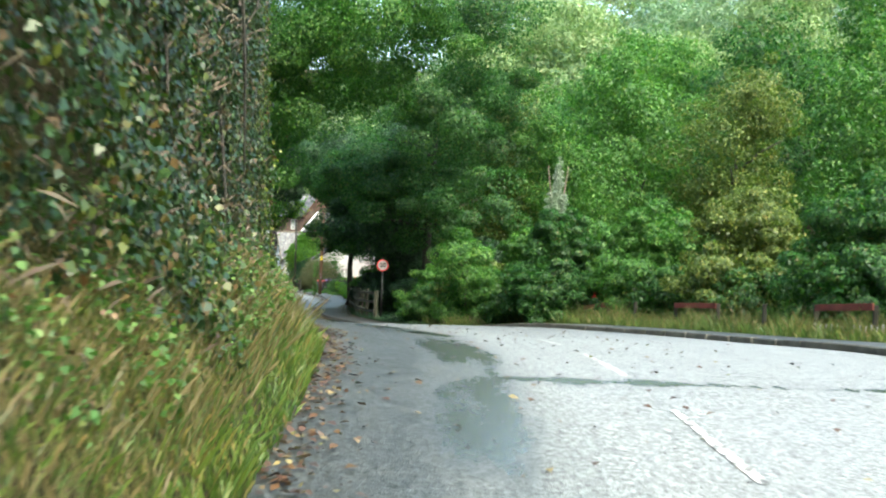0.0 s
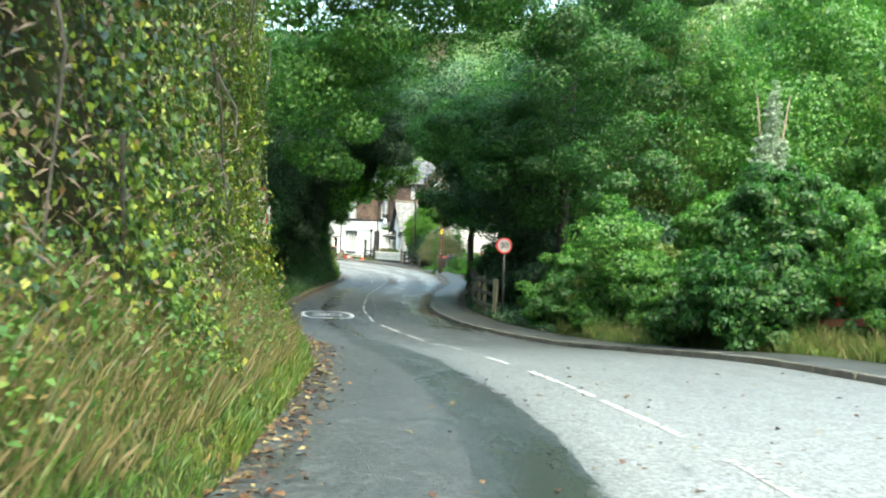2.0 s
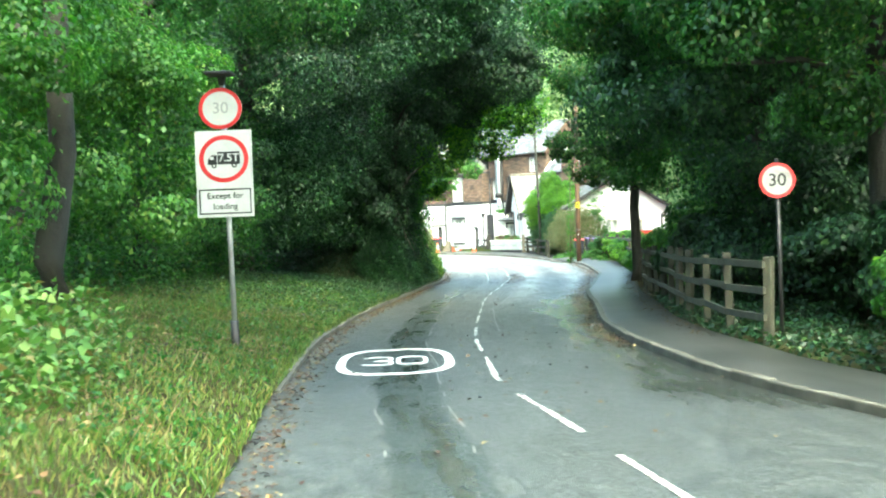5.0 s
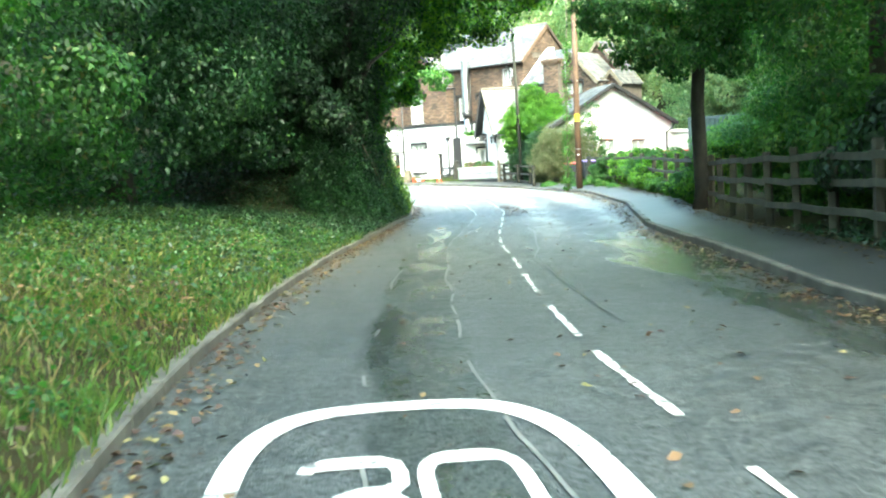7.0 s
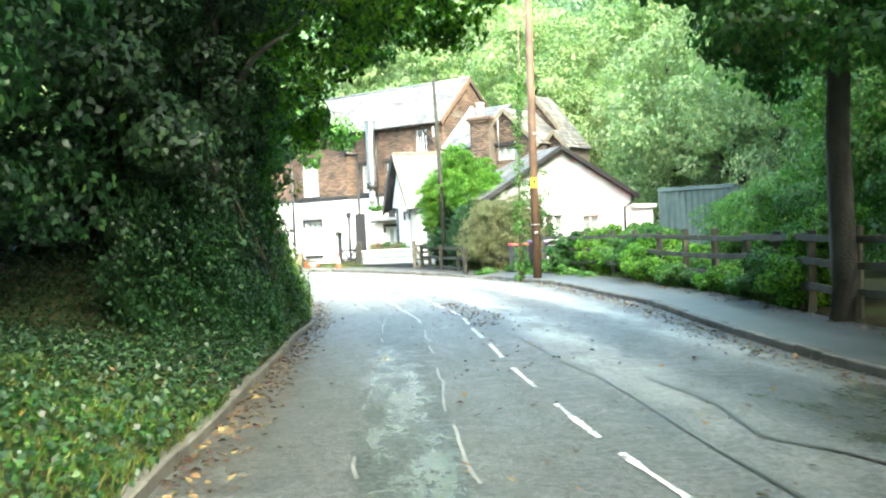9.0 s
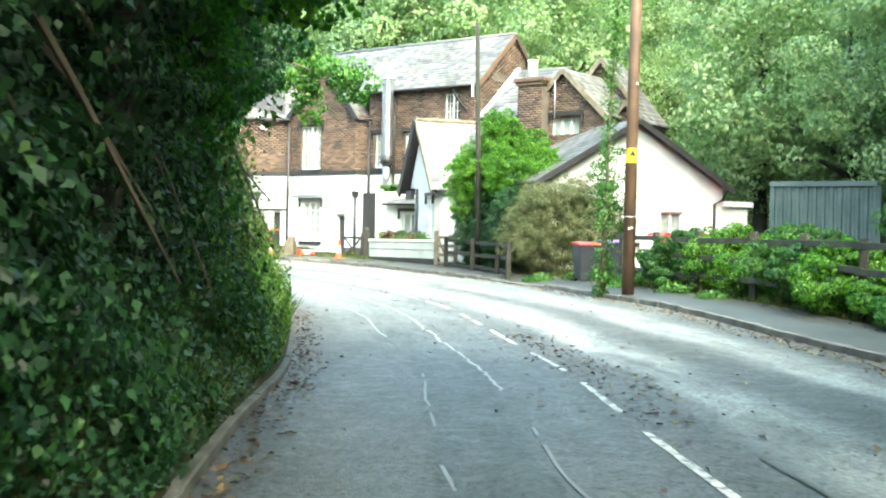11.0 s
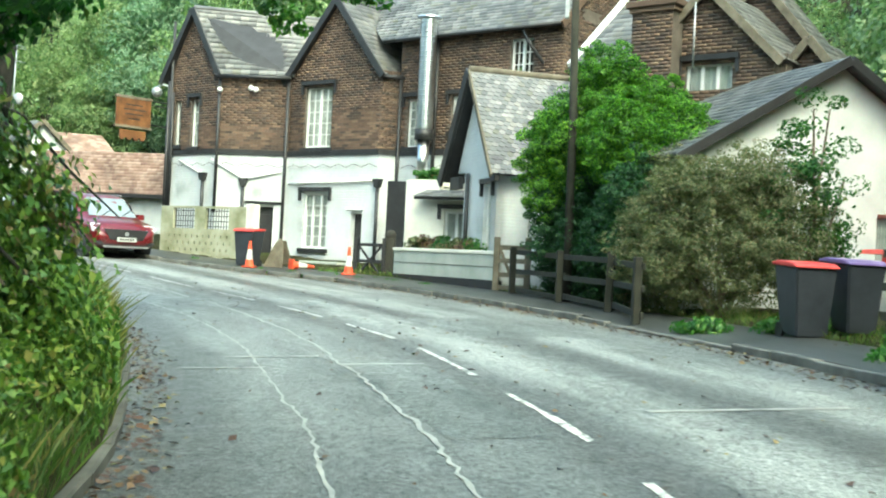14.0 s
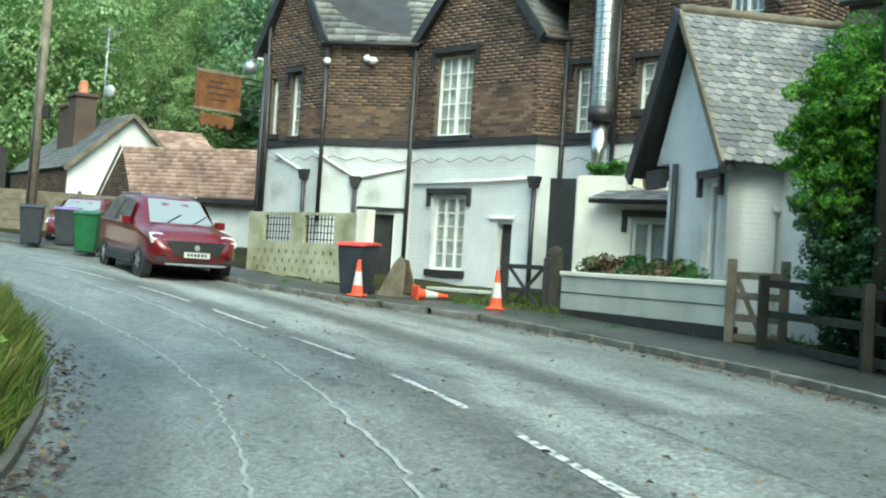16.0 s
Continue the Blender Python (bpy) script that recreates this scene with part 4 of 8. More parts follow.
for k, p in enumerate(protos):
    x, y = [(-60, 150), (-48, 160), (40, 120), (45, 140), (38, 96), (30, 60), (34, 74)][k]
    p.matrix_basis = Matrix.Translation((x, y, gz(x, y)))

tree("tall_tree", (-1.6, 114.5), 17, .3, [(-1.6, 114.5, 12.5, 3.8, 3.8, 4.6), (-2.2, 114, 6.8, 3.4, 3.4, 3.6), (-.6, 115, 17, 2.6, 2.6, 2.8)], 30000, .15, M_LEAFH, "tall tree behind the container, its green paled for haze", 131, core=.15)

# ---------------------------------------------------------------- building materials
def per_piece(name, stops, rough=0.8, b=0.3, fine=60.0):
    """Bricks, slates and boards: each its own shade."""
    m = mat(name, rough=rough)
    n, l, p = nodes(m)
    g, o = n.new("ShaderNodeNewGeometry"), n.new("ShaderNodeObjectInfo")
    s = n.new("ShaderNodeMath")
    s.operation = "ADD"
    l.new(g.outputs["Random Per Island"], s.inputs[0])
    l.new(o.outputs["Random"], s.inputs[1])
    fr = n.new("ShaderNodeMath")
    fr.operation = "FRACT"
    l.new(s.outputs[0], fr.inputs[0])
    r = ramp(m, stops)
    l.new(fr.outputs[0], r.inputs[0])
    big, small = noise_tex(m, 0.9, 4), noise_tex(m, fine, 3)
    k = ramp(m, [(0.3, (0.55, 0.55, 0.55)), (0.7, (1.15, 1.15, 1.15))])
    l.new(big.outputs["Fac"], k.inputs[0])
    c = mix(m, 1.0, r.outputs[0], k.outputs[0], "MULTIPLY")
    l.new(mix(m, 0.4, c, small.outputs["Color"], "SOFT_LIGHT"), p.inputs["Base Color"])
    bump(m, small.outputs["Fac"], b, 0.006)
    return m


M_BRICK = per_piece("old_brick", [(0.0, (0.050, 0.036, 0.028)), (0.3, (0.095, 0.060, 0.042)), (0.6, (0.135, 0.085, 0.056)), (0.85, (0.175, 0.118, 0.076)), (1.0, (0.07, 0.05, 0.042))])
M_SLATE = per_piece("roof_slate", [(0.0, (0.10, 0.105, 0.11)), (0.5, (0.17, 0.175, 0.175)), (0.85, (0.25, 0.25, 0.24)), (1.0, (0.13, 0.13, 0.10))], rough=0.5)
M_TILE = per_piece("red_roof_tile", [(0.0, (0.19, 0.115, 0.085)), (0.5, (0.27, 0.175, 0.135)), (1.0, (0.36, 0.26, 0.21))], rough=0.7)
M_MORTAR = grainy("mortar", [(0.3, (0.07, 0.058, 0.047)), (0.7, (0.13, 0.11, 0.09))], 3, 80, 0.95)
M_BLACKP = grainy("black_paint", [(0.3, (0.012, 0.012, 0.013)), (0.7, (0.028, 0.028, 0.03))], 3, 50, 0.5, 0.15, 0.003)
M_WHITEP = grainy("white_gloss_paint", [(0.3, (0.62, 0.62, 0.60)), (0.7, (0.82, 0.82, 0.80))], 3, 50, 0.4, 0.1, 0.002)
# near-black that stands in for shade behind panes and block holes
M_DARK = grainy("gloom_black", [(0.3, (0.012, 0.012, 0.014)), (0.7, (0.03, 0.03, 0.032))], 2, 20, 0.9)
M_CURTAIN = grainy("net_curtain", [(0.3, (0.36, 0.37, 0.34)), (0.7, (0.62, 0.63, 0.59))], 3, 50, 0.9)
M_CREAM = grainy("cream_render", [(0.25, (0.52, 0.51, 0.43)), (0.5, (0.66, 0.65, 0.57)), (0.75, (0.74, 0.73, 0.66))], 1.2, 30, 0.85, 0.3, 0.006)
M_WHITER = grainy("white_render", [(0.3, (0.54, 0.56, 0.54)), (0.7, (0.72, 0.74, 0.72))], 1.2, 30, 0.8, 0.3, 0.006)
M_GREYR = grainy("grey_green_wall_paint", [(0.3, (0.30, 0.33, 0.29)), (0.7, (0.43, 0.45, 0.41))], 1.5, 30, 0.8, 0.3, 0.006)
M_STEEL = grainy("flue_steel", [(0.3, (0.52, 0.54, 0.55)), (0.7, (0.72, 0.74, 0.75))], 3, 40, 0.28, 0.1, 0.002, metal=1.0)
M_GALV = grainy("galvanised_steel", [(0.3, (0.30, 0.31, 0.32)), (0.7, (0.46, 0.47, 0.48))], 6, 60, 0.5, 0.1, 0.002, metal=0.7)
M_TIMBERD = grainy("dark_wet_timber", [(0.25, (0.009, 0.010, 0.007)), (0.5, (0.019, 0.020, 0.013)), (0.75, (0.035, 0.034, 0.024))], 3, 35, 0.9, 0.5, 0.008)
M_TIMBER = grainy("weathered_timber", [(0.25, (0.07, 0.06, 0.042)), (0.5, (0.14, 0.12, 0.085)), (0.75, (0.21, 0.185, 0.14))], 3, 35, 0.85, 0.5, 0.008)
M_POLE = grainy("creosoted_pole", [(0.3, (0.055, 0.03, 0.018)), (0.7, (0.12, 0.07, 0.04))], 2, 30, 0.7, 0.5, 0.01)
M_SIGNW = grainy("sign_white", [(0.3, (0.46, 0.475, 0.46)), (0.7, (0.54, 0.55, 0.53))], 4, 50, 0.4, 0.05, 0.001)
M_SIGNR = mat("sign_red", (0.55, 0.03, 0.035), 0.35)
M_SIGNB = mat("sign_black", (0.012, 0.012, 0.014), 0.4)
M_MOSSY = grainy("mossy_timber", [(0.3, (0.028, 0.030, 0.019)), (0.55, (0.055, 0.056, 0.038)), (0.75, (0.085, 0.092, 0.052))], 2.5, 30, 0.9, 0.5, 0.006)
M_REDFENCE = grainy("faded_red_paint", [(0.3, (0.09, 0.018, 0.014)), (0.7, (0.19, 0.035, 0.026))], 3.0, 40, 0.7, 0.3, 0.004)
M_SIGND = grainy("greyed_sign_white", [(0.3, (0.22, 0.23, 0.22)), (0.7, (0.40, 0.41, 0.40))], 6, 60, 0.5, 0.1, 0.002)
M_SIGNG = mat("sign_grey", (0.31, 0.32, 0.32), 0.4)
M_YELLOW = mat("label_yellow", (0.48, 0.36, 0.03), 0.4)
M_SIGNWOOD = grainy("varnished_sign_wood", [(0.3, (0.075, 0.030, 0.012)), (0.55, (0.15, 0.066, 0.024)), (0.8, (0.24, 0.12, 0.045))], 4, 30, 0.45, 0.2, 0.003)
M_BIN = grainy("grey_bin_plastic", [(0.3, (0.016, 0.020, 0.027)), (0.7, (0.030, 0.035, 0.045))], 4, 60, 0.45, 0.15, 0.002)
M_BINRED = grainy("red_lid_plastic", [(0.3, (0.45, 0.03, 0.03)), (0.7, (0.62, 0.06, 0.05))], 4, 60, 0.4, 0.1, 0.002)
M_BINPUR = grainy("purple_lid_plastic", [(0.3, (0.10, 0.06, 0.20)), (0.7, (0.20, 0.14, 0.32))], 4, 60, 0.4, 0.1, 0.002)
M_BINGRN = grainy("green_bin_plastic", [(0.3, (0.006, 0.065, 0.02)), (0.7, (0.014, 0.105, 0.034))], 4, 60, 0.45, 0.1, 0.002)
M_CONE = grainy("cone_orange", [(0.3, (0.60, 0.06, 0.025)), (0.7, (0.78, 0.12, 0.05))], 4, 60, 0.45, 0.1, 0.002)
M_BLOCK = grainy("pierced_block", [(0.3, (0.20, 0.21, 0.12)), (0.5, (0.33, 0.33, 0.23)), (0.75, (0.45, 0.45, 0.36))], 1.5, 40, 0.9, 0.4, 0.006)
M_CORR = grainy("corrugated_green_steel", [(0.3, (0.05, 0.085, 0.085)), (0.7, (0.10, 0.14, 0.135))], 1.5, 40, 0.5, 0.1, 0.003)
M_TERRA = grainy("terracotta", [(0.3, (0.36, 0.13, 0.06)), (0.7, (0.50, 0.22, 0.12))], 4, 40, 0.8)


def painted_brick():
    m = mat("white_painted_brick", rough=0.6)
    n, l, p = nodes(m)
    br = n.new("ShaderNodeTexBrick")
    br.inputs["Scale"].default_value = 1.0
    br.inputs["Brick Width"].default_value, br.inputs["Row Height"].default_value, br.inputs["Mortar Size"].default_value = 0.225, 0.075, 0.012
    sp, cb = n.new("ShaderNodeSeparateXYZ"), n.new("ShaderNodeCombineXYZ")
    l.new(coords(m), sp.inputs[0])
    al = n.new("ShaderNodeMath")
    al.operation = "MULTIPLY_ADD"
    al.inputs[1].default_value = -0.5
    l.new(sp.outputs[1], al.inputs[0])
    l.new(sp.outputs[0], al.inputs[2])
    l.new(al.outputs[0], cb.inputs[0])
    l.new(sp.outputs[2], cb.inputs[1])
    l.new(cb.outputs[0], br.inputs["Vector"])
    big, small = noise_tex(m, 0.8, 5), noise_tex(m, 18, 4)
    r = ramp(m, [(0.28, (0.34, 0.365, 0.36)), (0.42, (0.52, 0.545, 0.545)), (0.7, (0.63, 0.655, 0.655))])
    l.new(big.outputs["Fac"], r.inputs[0])
    l.new(mix(m, 0.3, r.outputs[0], small.outputs["Color"], "SOFT_LIGHT"), p.inputs["Base Color"])
    inv = n.new("ShaderNodeMath")
    inv.operation = "SUBTRACT"
    inv.inputs[0].default_value = 1.0
    l.new(br.outputs["Fac"], inv.inputs[1])
    bump(m, inv.outputs[0], 0.9, 0.012)
    return m


M_PAINTED = painted_brick()


def thin_glass():
    m = mat("window_glass", rough=0.05)
    n, l, p = nodes(m)
    gl = n.new("ShaderNodeBsdfGlossy")
    gl.inputs["Roughness"].default_value = 0.03
    trn = n.new("ShaderNodeBsdfTransparent")
    trn.inputs["Color"].default_value = (0.86, 0.9, 0.9, 1)
    ms = n.new("ShaderNodeMixShader")
    ms.inputs[0].default_value = 0.14
    l.new(trn.outputs[0], ms.inputs[1])
    l.new(gl.outputs[0], ms.inputs[2])
    l.new(ms.outputs[0], n["Material Output"].inputs[0])
    return m


M_GLASS = thin_glass()

# ---------------------------------------------------------------- building helpers


def wall_frame(p, q, z=0.0):
    """x along the wall from p to q (left to right from outside), y into the house, z up."""
    d = (Vector((*q, 0)) - Vector((*p, 0))).normalized()
    m = Matrix.Identity(4)
    m.col[0][:3], m.col[1][:3], m.col[2][:3] = d, (-d.y, d.x, 0), (0, 0, 1)
    m.translation = (p[0], p[1], z)
    return m


def panel(bm, m, x0, x1, z0, z1, t, holes=()):
    """A wall with openings that go through it, with UVs in metres."""
    xs = sorted({x0, x1, *(h[0] for h in holes), *(h[1] for h in holes)})
    zs = sorted({z0, z1, *(h[2] for h in holes), *(h[3] for h in holes)})
    xs, zs = [x for x in xs if x0 <= x <= x1], [z for z in zs if z0 <= z <= z1]
    solid = {(i, j): not any(h[0] < (xs[i] + xs[i + 1]) / 2 < h[1] and h[2] < (zs[j] + zs[j + 1]) / 2 < h[3] for h in holes) for i in range(len(xs) - 1) for j in range(len(zs) - 1)}
    uvl = bm.loops.layers.uv.verify()
    vs = {}

    def vert(x, y, z):
        k = (round(x, 4), round(y, 4), round(z, 4))
        if k not in vs:
            vs[k] = bm.verts.new(m @ Vector((x, y, z)))
        return vs[k], (x + y, z)

    def face(pts):
        w = [vert(*p) for p in pts]
        f = bm.faces.new([a for a, _ in w])
        for lp, (_, uv) in zip(f.loops, w):
            lp[uvl].uv = uv

    for (i, j), ok in solid.items():
        if not ok:
            continue
        a, b, c, d = xs[i], xs[i + 1], zs[j], zs[j + 1]
        face([(a, 0, c), (b, 0, c), (b, 0, d), (a, 0, d)])
        face([(b, t, c), (a, t, c), (a, t, d), (b, t, d)])
        if not solid.get((i - 1, j)):
            face([(a, t, c), (a, 0, c), (a, 0, d), (a, t, d)])
        if not solid.get((i + 1, j)):
            face([(b, 0, c), (b, t, c), (b, t, d), (b, 0, d)])
        if not solid.get((i, j - 1)):
            face([(a, t, c), (b, t, c), (b, 0, c), (a, 0, c)])
        if not solid.get((i, j + 1)):
            face([(a, 0, d), (b, 0, d), (b, t, d), (a, t, d)])


BRICKME = None


def brick_piece():
    global BRICKME
    if BRICKME is None:
        bm = bmesh.new()
        box(bm, (0, -0.006, 0), (0.215, 0.02, 0.064))
        BRICKME = bpy.data.meshes.new("brick")
        bm.to_mesh(BRICKME)
        bm.free()
        BRICKME.materials.append(M_BRICK)
    return BRICKME


def brickwork(m, x0, x1, z0, z1, holes, parent, single=0, gable=None, seed=0):
    """Bricks laid in courses on a wall's face, proud of the mortar: the first `single` of them one by one, the rest joined."""
    rr = random.Random(seed)
    V, F = [], []
    done = 0
    row = 0
    z = z0
    while z < (gable[2] if gable else z1) - 0.03:
        a, b = x0, x1
        if gable and z > z1:
            t = (z + 0.07 - z1) / (gable[2] - z1)
            a, b = gable[0] + (gable[1] - gable[0]) * t, gable[3] + (gable[1] - gable[3]) * t
        x = x0 - (0.11 if row % 2 else 0)
        while x < b:
            p, q = max(x, a), min(x + 0.215, b)
            if q - p > 0.03 and not any(h[0] - 0.01 < (p + q) / 2 < h[1] + 0.01 and h[2] < z + 0.03 < h[3] for h in holes):
                for h in holes:
                    if h[2] < z + 0.03 < h[3]:
                        if p < h[0] < q:
                            q = h[0]
                        if p < h[1] < q:
                            p = h[1]
                out = -0.004 - rr.random() * 0.005
                if done < single and q - p > 0.2:
                    ob = new("brick", brick_piece())
                    ob.parent = parent
                    ob.matrix_parent_inverse = parent.matrix_basis.inverted()
                    ob.matrix_basis = m @ Matrix.Translation((p, out, z))
                    done += 1
                else:
                    k = len(V)
                    for yy in (out, 0.004):
                        V += [m @ Vector((p, yy, z)), m @ Vector((q, yy, z)), m @ Vector((q, yy, z + 0.064)), m @ Vector((p, yy, z + 0.064))]
                    F += [(k, k + 1, k + 2, k + 3), (k, k + 4, k + 5, k + 1), (k + 1, k + 5, k + 6, k + 2), (k + 2, k + 6, k + 7, k + 3), (k + 3, k + 7, k + 4, k)]
            x += 0.225
        z += 0.075
        row += 1
    if V:
        ob = quads("brickwork", [tuple(v) for v in V], F, M_BRICK, parent)
        ob["kind"] = "stuff"


def roof_slope(el, er, rr_, rl, material, parent, course=0.2, width=0.24, scallop=False, seed=1, thick=0.06, single=0):
    """A slope of overlapping slates between eaves (left, right) and ridge (right, left), on boarding."""
    el, er, rr_, rl = (Vector(p) for p in (el, er, rr_, rl))
    nrm = (er - el).cross(rl - el).normalized()
    if nrm.z < 0:
        nrm = -nrm
    bm = bmesh.new()
    a = [bm.verts.new(p - nrm * 0.02) for p in (el, er, rr_, rl)]
    b = [bm.verts.new(p - nrm * (0.02 + thick)) for p in (el, er, rr_, rl)]
    bm.faces.new(a)
    bm.faces.new(b[::-1])
    for i in range(4):
        bm.faces.new((a[i], b[i], b[(i + 1) % 4], a[(i + 1) % 4]))
    bmesh.ops.recalc_face_normals(bm, faces=bm.faces[:])
    part("boarding", bm, M_BLACKP, parent)
    rng_ = random.Random(seed)
    n = max(2, int(((rl - el).length + (rr_ - er).length) / 2 / course))
    V, F = [], []
    for j in range(n):
        t0, t1 = j / n, min(1.0, (j + 1.35) / n)
        p0, p1, q0, q1 = el.lerp(rl, t0), er.lerp(rr_, t0), el.lerp(rl, t1), er.lerp(rr_, t1)
        m = max(1, int((p1 - p0).length / width))
        off = 0.5 if j % 2 else 0.0
        edges = [0.0] + [min(1, max(0, (i + off) / m)) for i in range(1 if off == 0 else 0, m + 1)] + [1.0]
        edges = sorted({round(e, 4) for e in edges})
        for e0, e1 in zip(edges, edges[1:]):
            if e1 - e0 < 0.01:
                continue
            g = 0.012 * (e1 - e0)
            lift = nrm * (0.022 + rng_.random() * 0.008)
            dn = (p0 - q0).normalized() * rng_.uniform(-0.01, 0.012)
            A, B = p0.lerp(p1, e0 + g) + lift + dn, p0.lerp(p1, e1 - g) + lift + dn
            C, D = q0.lerp(q1, e1 - g) + nrm * 0.004, q0.lerp(q1, e0 + g) + nrm * 0.004
            k = len(V)
            if scallop:
                bulge = (p0 - q0).normalized() * (B - A).length * 0.28
                M1, M2, M3 = A.lerp(B, .2) + bulge * .75, A.lerp(B, .5) + bulge, A.lerp(B, .8) + bulge * .75
                V += [A, M1, M2, M3, B, C, D, A - lift, M1 - lift, M2 - lift, M3 - lift, B - lift]
                F += [(k, k + 1, k + 5, k + 6), (k + 1, k + 2, k + 3, k + 5), (k + 3, k + 4, k + 5, k + 5), (k, k + 7, k + 8, k + 1), (k + 1, k + 8, k + 9, k + 2), (k + 2, k + 9, k + 10, k + 3), (k + 3, k + 10, k + 11, k + 4)]
            else:
                V += [A, B, C, D, A - lift, B - lift]
                F += [(k, k + 1, k + 2, k + 3), (k, k + 4, k + 5, k + 1)]
    if scallop:
        bm = bmesh.new()
        vs = [bm.verts.new(v) for v in V]
        for f in F:
            bm.faces.new([vs[i] for i in dict.fromkeys(f)])
        ob = part("slating", bm, material, parent)
    else:
        ob = quads("slating", [tuple(v) for v in V], F, material, parent)
    ob["kind"] = "stuff"


def beam(name, p, q, w, h, material, parent, label=""):
    """A straight timber from p to q, w wide and h high."""
    p, q = Vector(p), Vector(q)
    d = (q - p).normalized()
    side = d.cross(Vector((0, 0, 1)))
    side = side.normalized() if side.length > 1e-4 else Vector((1, 0, 0))
    up = side.cross(d)
    m = Matrix.Identity(4)
    m.col[0][:3], m.col[1][:3], m.col[2][:3] = d, -side, up
    m.translation = p
    bm = bmesh.new()
    box(bm, (0, -w / 2, -h / 2), ((q - p).length, w / 2, h / 2), m, min(w, h) * 0.12)
    return part(name, bm, material, parent, label)


def pipe(name, pts, rad, material, parent, label="", sides=8):
    bm = bmesh.new()
    tube(bm, pts, rad, sides)
    return part(name, bm, material, parent, label, True)


def window(m, x0, x1, z0, z1, parent, lights=2, rows=4, bars=1, depth=0.09, lintel=True, sill=True, curtain=True, name="window"):
    """A white casement set back in its opening, with a dark hood and sill."""
    w = new(name)
    w.parent = parent
    w.matrix_parent_inverse = parent.matrix_basis.inverted()
    w.matrix_basis = m @ Matrix.Translation((x0, 0, z0))
    W, H = x1 - x0, z1 - z0

    def put(nm, material, boxes, label=""):
        bm = bmesh.new()
        for lo, hi in boxes:
            box(bm, lo, hi)
        bm.transform(m @ Matrix.Translation((x0, 0, z0)))
        return part(nm, bm, material, w, label)

    f, y0, y1 = 0.055, depth, depth + 0.06
    fr = [((0, y0, 0), (f, y1, H)), ((W - f, y0, 0), (W, y1, H)), ((f, y0, 0), (W - f, y1, f)), ((f, y0, H - f), (W - f, y1, H))]
    for i in range(1, lights):
        x = W * i / lights
        fr.append(((x - 0.035, y0, f), (x + 0.035, y1, H - f)))
    put("frame", M_WHITEP, fr)
    gb = []
    for i in range(lights):
        a, b = W * i / lights + (f if i == 0 else .035), W * (i + 1) / lights - (f if i == lights - 1 else .035)
        for k in range(1, bars + 1):
            x = a + (b - a) * k / (bars + 1)
            gb.append(((x - .011, y0 + .012, f), (x + .011, y1 - .012, H - f)))
        for k in range(1, rows):
            z = f + (H - 2 * f) * k / rows
            gb.append(((a, y0 + .014, z - .012), (b, y1 - .014, z + .012)))
    for g_ in gb:
        put("glazing_bar", M_WHITEP, [g_])
    for i in range(lights):
        a, b = W * i / lights + .03, W * (i + 1) / lights - .03
        bm = bmesh.new()
        bm.faces.new([bm.verts.new(m @ Vector((x0 + px, y0 + .03, z0 + pz))) for px, pz in ((a, .04), (b, .04), (b, H - .04), (a, H - .04))])
        part("pane", bm, M_GLASS, w)
    # a flat near-black sheet for the unlit inside
    put("room_gloom", M_DARK, [((-.02, depth + .5, -.02), (W + .02, depth + .52, H + .02))])
    if curtain:
        bm = bmesh.new()
        for a, b in ((f, W - f),):
            n = 22
            pv = [[bm.verts.new(m @ Vector((x0 + a + (b - a) * i / n, depth + .075 + .02 * (i % 2), z0 + z))) for z in (.05, H - .05)] for i in range(n + 1)]
            for p, q in zip(pv, pv[1:]):
                bm.faces.new((p[0], q[0], q[1], p[1]))
        part("curtain", bm, M_CURTAIN, w)
    if sill:
        put("sill", M_BLACKP, [((-.1, -.07, -.13), (W + .1, depth, -.005))])
    if lintel:
        put("hood", M_BLACKP, [((-.16, -.09, H + .06), (W + .16, 0.0, H + .17)), ((-.16, -.07, H - .22), (-.08, 0.0, H + .06)), ((W + .08, -.07, H - .22), (W + .16, 0.0, H + .06))])
    return w


def gable_wall(bm, m, x0, x1, ze, xa, za, t=0.3):
    prism(bm, [(x0, ze), (x1, ze), (xa, za)], 0.0, t, m)


# ---------------------------------------------------------------- the pub
PUB_Z = 0.3
pub = thing("pub", Matrix.Translation((-22, 125, 0.6)), "old brick pub with white painted lower storey and slate gables", "pub")
Q0, Q1, Q2, Q3, Q4 = (-28.1, 125.5), (-26.0, 124.2), (-23.8, 124.25), (-20.7, 122.55), (-20.25, 122.85)
UX, UY = 0.866, -0.5
VX, VY = 0.5, 0.866


def pu(x, off=0.0):
    """A place on the long wall's line: x to the right along it, off metres behind it."""
    return (Q4[0] + UX * x + VX * off, Q4[1] + UY * x + VY * off)


